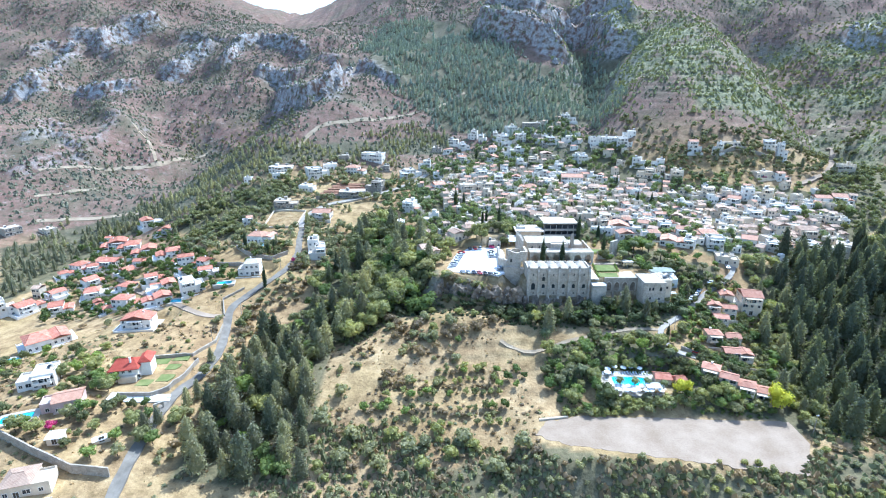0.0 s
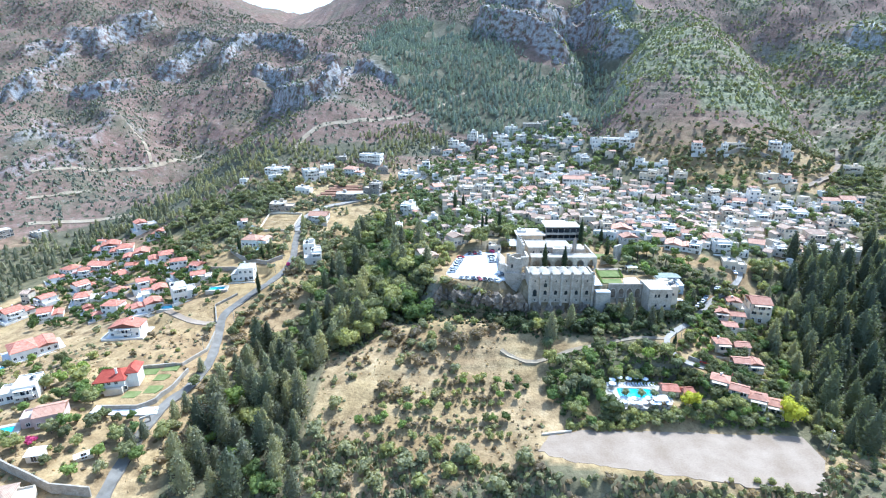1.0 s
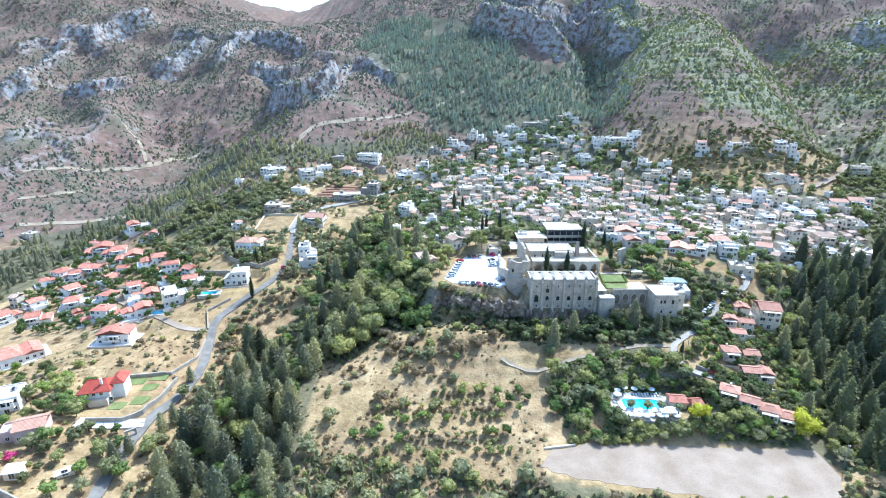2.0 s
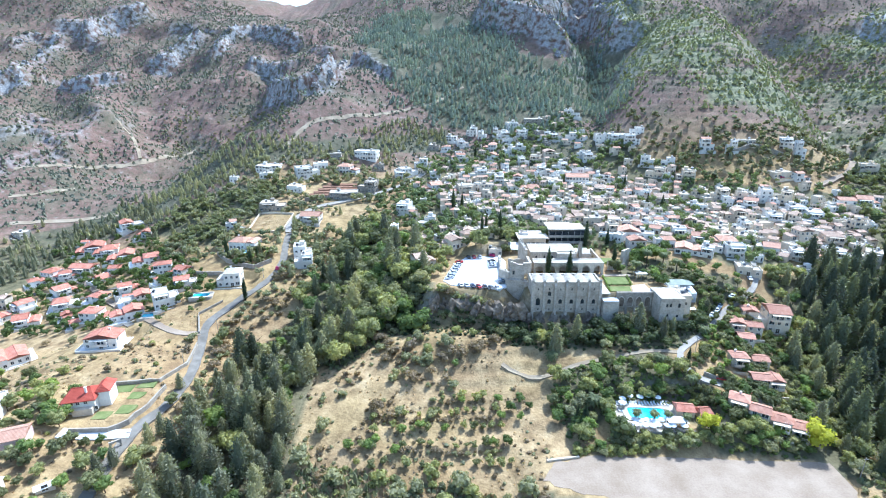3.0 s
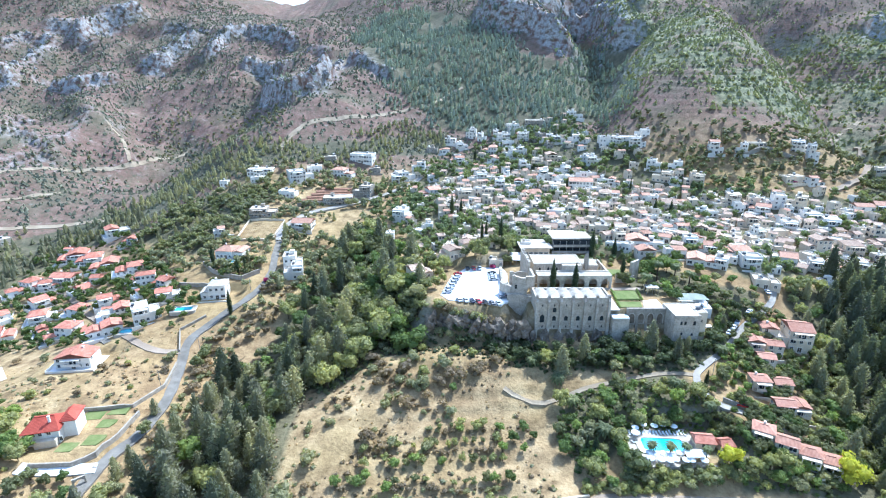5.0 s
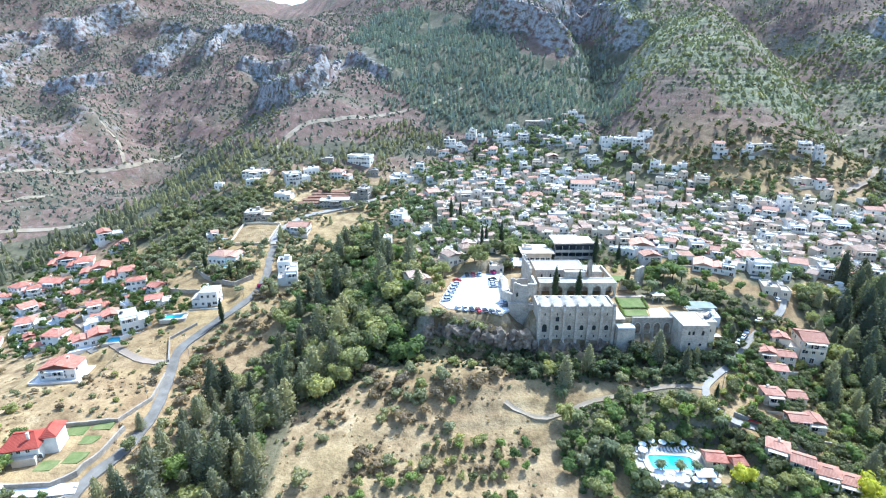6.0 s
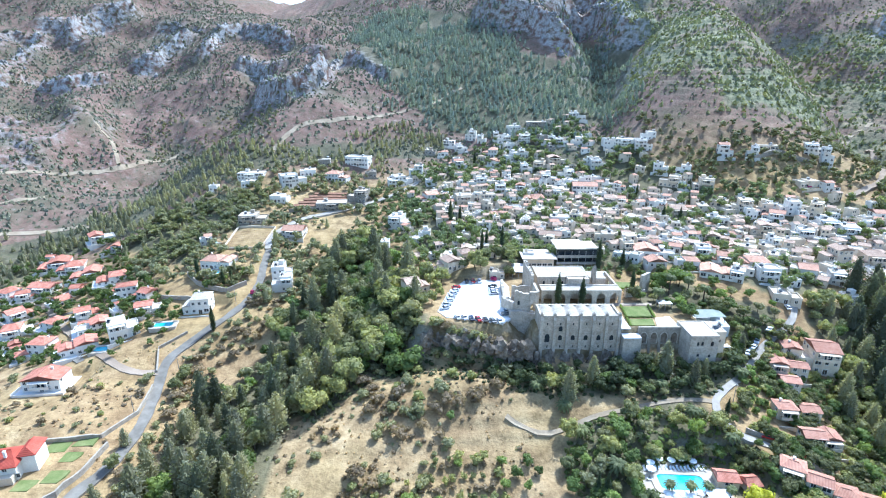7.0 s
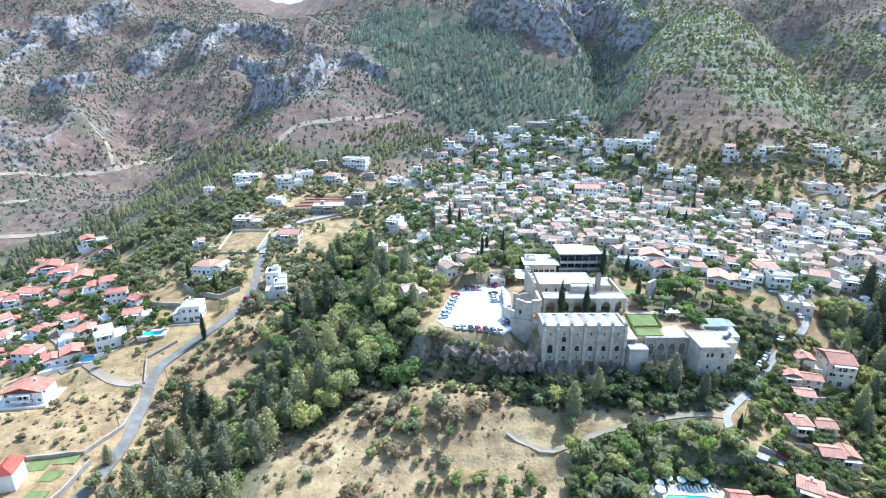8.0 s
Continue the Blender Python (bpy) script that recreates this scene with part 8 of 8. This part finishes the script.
LANE_WEDGE = [(109, 212), (118, 222), (124, 225), (121, 210), (112, 197), (103, 191)]
for x, y in scatter(LANE_WEDGE, 2.4, single_rng, 1.0, -1.0, 2):
    kind = single_rng.choice((BUSH, GARDEN_TREE, BUSH, OAK))
    kind.plant(x, y, single_rng.uniform(0.8, 1.3) if kind is BUSH else single_rng.uniform(0.4, 0.65), 0, single_rng, "trees along the lane")
for x, y in [(113, 212), (116, 211), (120, 213), (121, 211), (114, 206), (116, 205), (111, 207), (111, 202), (115, 201), (111, 198), (118, 216), (114, 216)]:
    for k in range(2):
        (BUSH if k else GARDEN_TREE).plant(x + single_rng.uniform(-1, 1), y + single_rng.uniform(-1, 1), single_rng.uniform(0.8, 1.2) if k else single_rng.uniform(0.35, 0.5), 0, single_rng, "trees along the lane")
TERRACE_ROWS = [(-30, 164.5, 24, 165.5, 24), (-26, 175, 22, 179.5, 20), (-20, 184.5, 20, 186.5, 15)]
for x0, y0, x1, y1, n in TERRACE_ROWS:
    for k in range(n):
        if rough(x0 + (x1 - x0) * k / n, y0, 12, 2, 61) > -0.06:
            single_rng.choice((DRY_BUSH, DRY_BUSH, OLIVE_BUSH)).plant(x0 + (x1 - x0) * k / n, y0 + (y1 - y0) * k / n + single_rng.uniform(-0.7, 0.7), single_rng.uniform(0.35, 0.85), 50 * k, single_rng, "scrub along the orchard banks")
for k, (x, y) in enumerate([(-5, 224), (-19, 225), (-15, 225), (-25, 220), (-21, 215), (-8, 215), (-4, 208), (-13, 205), (15, 217), (18, 211), (24, 214), (4, 211), (8, 219), (-24, 212), (-12, 214), (16, 208)]):
    (BUSH, OLIVE_BUSH, BUSH, DRY_BUSH, DRY_BUSH, OLIVE_BUSH)[k % 6].plant(x, y, (1.4, 1.3, 1.3, 1.5, 1.3, 1.5)[k % 6] * single_rng.uniform(0.85, 1.2), 40 * k, single_rng, "bushes of the dry field")
VILLA_GARDEN = [(-132, 314), (-122, 303), (-104, 296), (-98, 304), (-100, 318), (-110, 312), (-126, 313)]
for x, y in scatter(VILLA_GARDEN, 2.8, single_rng, 1.0, -2, 1):
    single_rng.choice((GARDEN_TREE, OAK, BUSH)).plant(x, y, single_rng.uniform(0.45, 0.7), 0, single_rng, "villa garden trees")
CLIFF_TOP = [(-60, 300), (-40, 262), (-38, 240), (-20, 228), (-8, 232), (-6, 262), (-20, 300)]
for x, y in scatter(CLIFF_TOP, 5.5, single_rng, 0.5, 0.5, 4):
    single_rng.choice((GARDEN_TREE, OAK)).plant(x, y, single_rng.uniform(1.0, 1.5), 0, single_rng, "large trees of the gully")
LANE_BANK = [(97, 182), (108, 178), (128, 184), (128, 205), (133, 222), (122, 222), (104, 204), (95, 196)]
for x, y in scatter(LANE_BANK, 2.7, single_rng, 1.0, -0.6, 1):
    kind = single_rng.choice((BUSH, GARDEN_TREE, OAK, OAK))
    kind.plant(x, y, single_rng.uniform(0.8, 1.3) if kind is BUSH else single_rng.uniform(0.4, 0.7), 0, single_rng, "trees along the lane")
DECK_EDGE = [(61, 183), (60, 168), (64, 164), (90, 164), (92, 174), (89, 168.5), (88.5, 167), (65, 167), (62.5, 176), (63, 184)]
for x, y in scatter(DECK_EDGE, 2.0, single_rng, 1.0, -4, 0.5):
    single_rng.choice((BUSH, BUSH, OLIVE_BUSH)).plant(x, y, single_rng.uniform(0.9, 1.5), 0, single_rng, "bushes round the pool deck")
LOWER_EAST = [(116, 122), (150, 108), (180, 150), (165, 175), (150, 195), (138, 168), (131, 150), (122, 136)]
for x, y in scatter(LOWER_EAST, 2.9, single_rng, 1.0, 0.0, 3):
    single_rng.choice((BUSH, OLIVE_BUSH, DRY_BUSH, OLIVE_BUSH)).plant(x, y, single_rng.uniform(0.55, 0.95), 0, single_rng, "bushes east of the lot")
BUNGALOW_GARDEN = [(102, 172), (130, 162), (145, 172), (150, 200), (160, 225), (150, 245), (137, 245), (118, 216), (108, 196)]
for x, y in scatter(BUNGALOW_GARDEN, 2.7, single_rng, 1.0, -1.4, 3):
    kind = single_rng.choice((BUSH, GARDEN_TREE, OAK, BUSH, OLIVE))
    kind.plant(x, y, single_rng.uniform(0.8, 1.4) if kind is BUSH else single_rng.uniform(0.42, 0.75), 0, single_rng, "bungalow garden trees")


def palm_meshes(height, seed):
    rng = random.Random(seed)
    t = Shell()
    t.tube((0, 0, -0.5), (0.1, 0, height * 0.5), 0.32, 0.26, 8)
    t.tube((0.1, 0, height * 0.5), (0.15, 0.05, height), 0.26, 0.22, 8)
    f = Shell()
    for k in range(30):
        a, up = 6.2832 * k / 30 * 3.1, 0.9 - 1.3 * k / 30
        length, p, d = 3.0 + rng.uniform(-0.4, 0.4), Vector((0.15, 0.05, height)), Vector((math.cos(a), math.sin(a), up))
        side = Vector((-math.sin(a), math.cos(a), 0))
        last = None
        for j in range(6):
            g = j / 5
            w = 0.42 * math.sin(math.pi * (0.12 + 0.85 * g))
            row = [p + side * w + Vector((0, 0, -0.16)), p, p - side * w + Vector((0, 0, -0.16))]
            if last:
                f.add(last + row, [(0, 1, 4, 3), (1, 2, 5, 4)])
            last = row
            p = p + d.normalized() * length / 5
            d = d + Vector((0, 0, -0.42))
    return t.mesh("trunk", BARK), f.mesh("fronds", PALM_LEAF)


PALMS = [palm_meshes(h, k) for k, h in enumerate((3.0, 6.0, 9.0))]
PALM_SPOTS = [(57.6, 181.7, 0, 1.35), (49.7, 195.3, 0, 1.2), (85.3, 194.8, 1, 1.1), (95.4, 188.6, 1, 1.0), (101.2, 226, 0, 1.1), (113.5, 217.6, 0, 1.2), (69.5, 173.3, 1, 0.75), (75.5, 172.6, 1, 0.75), (80.5, 172.8, 1, 0.7), (86.5, 171.5, 1, 0.7),
              (95, 252, 1, 1.15), (104, 262, 2, 1.0), (112, 262, 2, 1.0), (118, 259, 1, 1.1), (66, 218, 0, 1.0), (38, 213, 0, 1.1), (92, 214, 0, 1.0), (82, 212, 0, 1.0), (46, 205, 0, 1.1)]
for x, y, k, size in PALM_SPOTS:
    top = new("palm_tree")
    tagged(top, "grey-green date palm with arching fronds", "palm", "palms")
    top.matrix_basis = pose(x, y, (5.1 if 66 < x < 88 and 169 < y < 185 else float(ground_height(x, y))) - 0.1, 0, 0, 77 * x % 360) @ Matrix.Diagonal((size, size, size, 1))
    child("trunk", PALMS[k][0], top)
    child("fronds", PALMS[k][1], top)

bare = Shell()


def branch(p, d, length, r, depth, rng):
    q = p + d * length
    bare.tube(p, q, r, r * 0.6, 5)
    if depth:
        for _ in range(3):
            e = (d + Vector((rng.uniform(-0.8, 0.8), rng.uniform(-0.8, 0.8), rng.uniform(-0.1, 0.5)))).normalized()
            branch(q, e, length * 0.7, r * 0.55, depth - 1, rng)


branch(Vector((0, 0, -0.3)), Vector((0, 0, 1)), 1.8, 0.22, 4, random.Random(3))
dead = new("dead_tree", bare.mesh("dead_tree", BARK))
dead.matrix_basis = pose(-35, 195, float(ground_height(-35, 195)))
tagged(dead, "leafless dead tree on dry grass", "tree")

# under cliff and terrace the shade is put into the dark leaf colour
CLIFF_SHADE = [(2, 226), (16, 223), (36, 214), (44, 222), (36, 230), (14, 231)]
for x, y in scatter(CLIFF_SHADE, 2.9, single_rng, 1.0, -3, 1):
    single_rng.choice((SHADE_DARK_TREE, SHADE_DARK_TREE, OLIVE)).plant(x, y, single_rng.uniform(0.35, 0.6), 30 * x, single_rng, "trees under the car park cliff")
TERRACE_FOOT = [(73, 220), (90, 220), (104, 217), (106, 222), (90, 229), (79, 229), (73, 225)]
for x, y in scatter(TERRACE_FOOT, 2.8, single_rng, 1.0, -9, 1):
    single_rng.choice((SHADE_DARK_TREE, GARDEN_TREE, SHADE_DARK_TREE, OAK)).plant(x, y, single_rng.uniform(0.5, 0.85), 30 * x, single_rng, "trees under the abbey terrace")
ABBEY_GARDEN = [(80, 256), (104, 254), (128, 262), (126, 284), (100, 290), (84, 282)]
for x, y in scatter(ABBEY_GARDEN, 5.6, single_rng, 0.7, 0.0, 2):
    if not (79 < x < 94 and 266 < y < 278):
        single_rng.choice((GARDEN_TREE, OAK, SHADE_DARK_TREE, BUSH)).plant(x, y, single_rng.uniform(0.5, 0.95), 30 * x, single_rng, "trees of the abbey garden")
CAFE_TREES = [(104, 222), (124, 226), (132, 246), (126, 256), (106, 256), (98, 250), (100, 240)]
for x, y in scatter(CAFE_TREES, 3.6, single_rng, 0.95, -3, 1):
    if not (105 < x < 120 and 239 < y < 249.5) and not (90 < x < 106 and y < 236):
        single_rng.choice((OAK, GARDEN_TREE, OLIVE, GARDEN_TREE)).plant(x, y, single_rng.uniform(0.5, 0.85), 30 * x, single_rng, "trees round the cafe")
hedge(81.0, 268.4, 92.0, 267.4, z=28.7)
hedge(77.3, 239.4, 88.0, 239.4, z=28.7)
hedge(76.9, 233.0, 79.0, 250.6, z=28.7)
hedge(88.9, 240.0, 90.4, 250.6, z=28.7)

ROCK_FACES = [crag_mesh(20 + k, 1, 1, 1, CLIFF_ROCK) for k in range(4)]
vine_rows = [(x, y, single_rng.uniform(0.5, 0.8)) for k in range(11) for x in np.arange(-124.5, -104, 1.3) for y in [345.5 + 2.4 * k]]
merged("vineyard", TUFTS, [(float(x), float(y), s) for x, y, s in vine_rows], STRAW, "rows of low golden-brown vines on a terrace", "vines", single_rng)
# rough rock face under the car park
for k in range(9):
    x, y = -1 + 4.6 * k, 233.0 - (0.9 * k if k < 7 else 6.0) + single_rng.uniform(-0.8, 0.8)
    rock = new("rock_outcrop", ROCK_FACES[k % 4])
    rock.matrix_basis = pose(x, y + 1.5, 20.5 + single_rng.uniform(-1, 1), 0, 0, single_rng.uniform(0, 360)) @ Matrix.Diagonal((10.5, 7.5, 10.5, 1))
    tagged(rock, "brown and grey rock face below the car park", "rock", "cliff rocks")
for k in range(8):
    x, y = 40 + 5.4 * k, 228.0 + single_rng.uniform(-0.6, 0.6)
    rock = new("rock_outcrop", ROCK_FACES[(k + 3) % 4])
    rock.matrix_basis = pose(x, y, 15.5 + single_rng.uniform(-1, 1), 0, 0, single_rng.uniform(0, 360)) @ Matrix.Diagonal((7, 5, 9, 1))
    tagged(rock, "grey rock foot of the abbey walls", "rock", "cliff rocks")

for k in range(16):
    x, y = 1 + 2.2 * k, 237.0 - (0.55 * k if k < 12 else 6.2)
    (BUSH, OLIVE_BUSH, DRY_BUSH, OLIVE_BUSH)[k % 4].plant(x, y - 0.6, single_rng.uniform(1.0, 1.7), 40 * k, single_rng, "bushes on the cliff edge")
    (SHADE_DARK_TREE if k % 2 else OLIVE_BUSH).plant(x + 1.0, y - single_rng.uniform(4.5, 8), single_rng.uniform(0.3, 0.5) * (1 if k % 2 else 3), 55 * k, single_rng, "bushes on the cliff face")
BANK = [(-60, 152), (-40, 160), (0, 155), (33, 147), (62, 141), (92, 136), (114, 131), (122, 140), (132, 152), (150, 150), (140, 100), (-70, 100)]
for material, keep, cut, label in ((DRY_LEAF, 0.95, -0.08, "dense brown low thicket on the bank"), (HILL_LEAF, 0.95, -0.1, "low green thicket on the bank"), (BROAD_LEAF, 0.7, 0.0, "mid-green low scrub on the bank")):
    merged("low_thicket", SCRUB, [(x, y, single_rng.uniform(0.55, 1.3)) for x, y in clumped(scatter(BANK, 1.5, single_rng, keep, 0.0, 4), 12, cut)], material, label, "thicket", single_rng)
# the dark undergrowth shares the leaf colour that has shade put in
for name, outline, keep, low, high, material, label in (("garden_undergrowth", GARDEN, 0.95, 0.5, 1.1, GREEN_LEAF, "dense green undergrowth of the hotel garden"), ("garden_shrubbery", GARDEN, 0.5, 0.5, 1.2, BROAD_LEAF, "mixed shrubs of the hotel garden"),
                                                  ("slope_undergrowth", ABBEY_WOOD, 0.95, 0.5, 1.2, SHADE_DARK_LEAF, "dark undergrowth below the abbey"), ("bungalow_undergrowth", BUNGALOW_GARDEN, 0.8, 0.4, 0.9, GREEN_LEAF, "green undergrowth round the bungalows"),
                                                  ("cliff_undergrowth", [(-14, 220), (36, 211), (44, 224), (36, 231), (-10, 233)], 0.9, 0.5, 1.2, SHADE_DARK_LEAF, "dark undergrowth at the foot of the cliff"), ("valley_undergrowth", EAST_PINES, 0.5, 0.6, 1.4, SHADE_DARK_LEAF, "dark undergrowth of the eastern pine wood"), ("gully_undergrowth", GULLY, 0.6, 0.6, 1.4, BROAD_LEAF, "green undergrowth of the gully")):
    merged(name, TUFTS, [(x, y, 1.6 * single_rng.uniform(low, high)) for x, y in scatter(outline, 1.9, single_rng, keep, -0.2, 3)], material, label, "undergrowth", single_rng)
OPEN_LAND = [(-200, 130), (-60, 120), (0, 140), (40, 146), (30, 236), (-20, 240), (-45, 205), (-60, 160), (-90, 160), (-100, 250), (-115, 262), (-150, 250), (-200, 225)]
merged("dry_grass_tufts", TUFTS, [(x, y, single_rng.uniform(0.3, 0.9)) for x, y in clumped(scatter(OPEN_LAND, 1.9, single_rng, 0.5, 0.2, 6), 10, 0.02)], STRAW, "tufts of dry yellow grass", "grass", single_rng)
merged("dry_weeds", TUFTS, [(x, y, single_rng.uniform(0.5, 1.5)) for x, y in clumped(scatter(OPEN_LAND, 2.4, single_rng, 0.7, 0.2, 6), 16, 0.05)], DRY_LEAF, "brown dry weeds and low thorns", "weeds", single_rng)
merged("low_shrubs", TUFTS, [(x, y, single_rng.uniform(0.7, 1.6)) for x, y in clumped(scatter(OPEN_LAND, 3.4, single_rng, 0.7, 0.2, 6), 20, 0.06)], OLIVE_LEAF, "low grey-green shrubs in the grass", "shrubs", single_rng)

# what is past counting of each kind, as one thicket
for kind, name, label in ((PINE, "pine_thicket", "further green pines of the valley woods"), (DARK_PINE, "dark_pine_thicket", "further dark pines of the eastern wood"), (OAK, "broadleaf_thicket", "further broadleaf trees and bushes of the slopes"), (BUSH, "bush_thicket", "further green bushes of the slopes"),
                          (OLIVE_BUSH, "olive_thicket", "further grey-green bushes of the slopes"), (OLIVE, "olive_grove", "further olive trees of the slopes"), (SHADE_DARK_TREE, "carob_thicket", "further dark trees with shade put into the leaf colour"), (DRY_BUSH, "dry_thicket", "further brown dry bushes"), (GARDEN_TREE, "garden_thicket", "further fresh green garden trees")):
    if kind.rest:
        merged(name, [(np.array(p, float), np.array(f, int)) for p, f in kind.arrays], kind.rest, kind.leaf, label, "thicket", single_rng, 0.05)
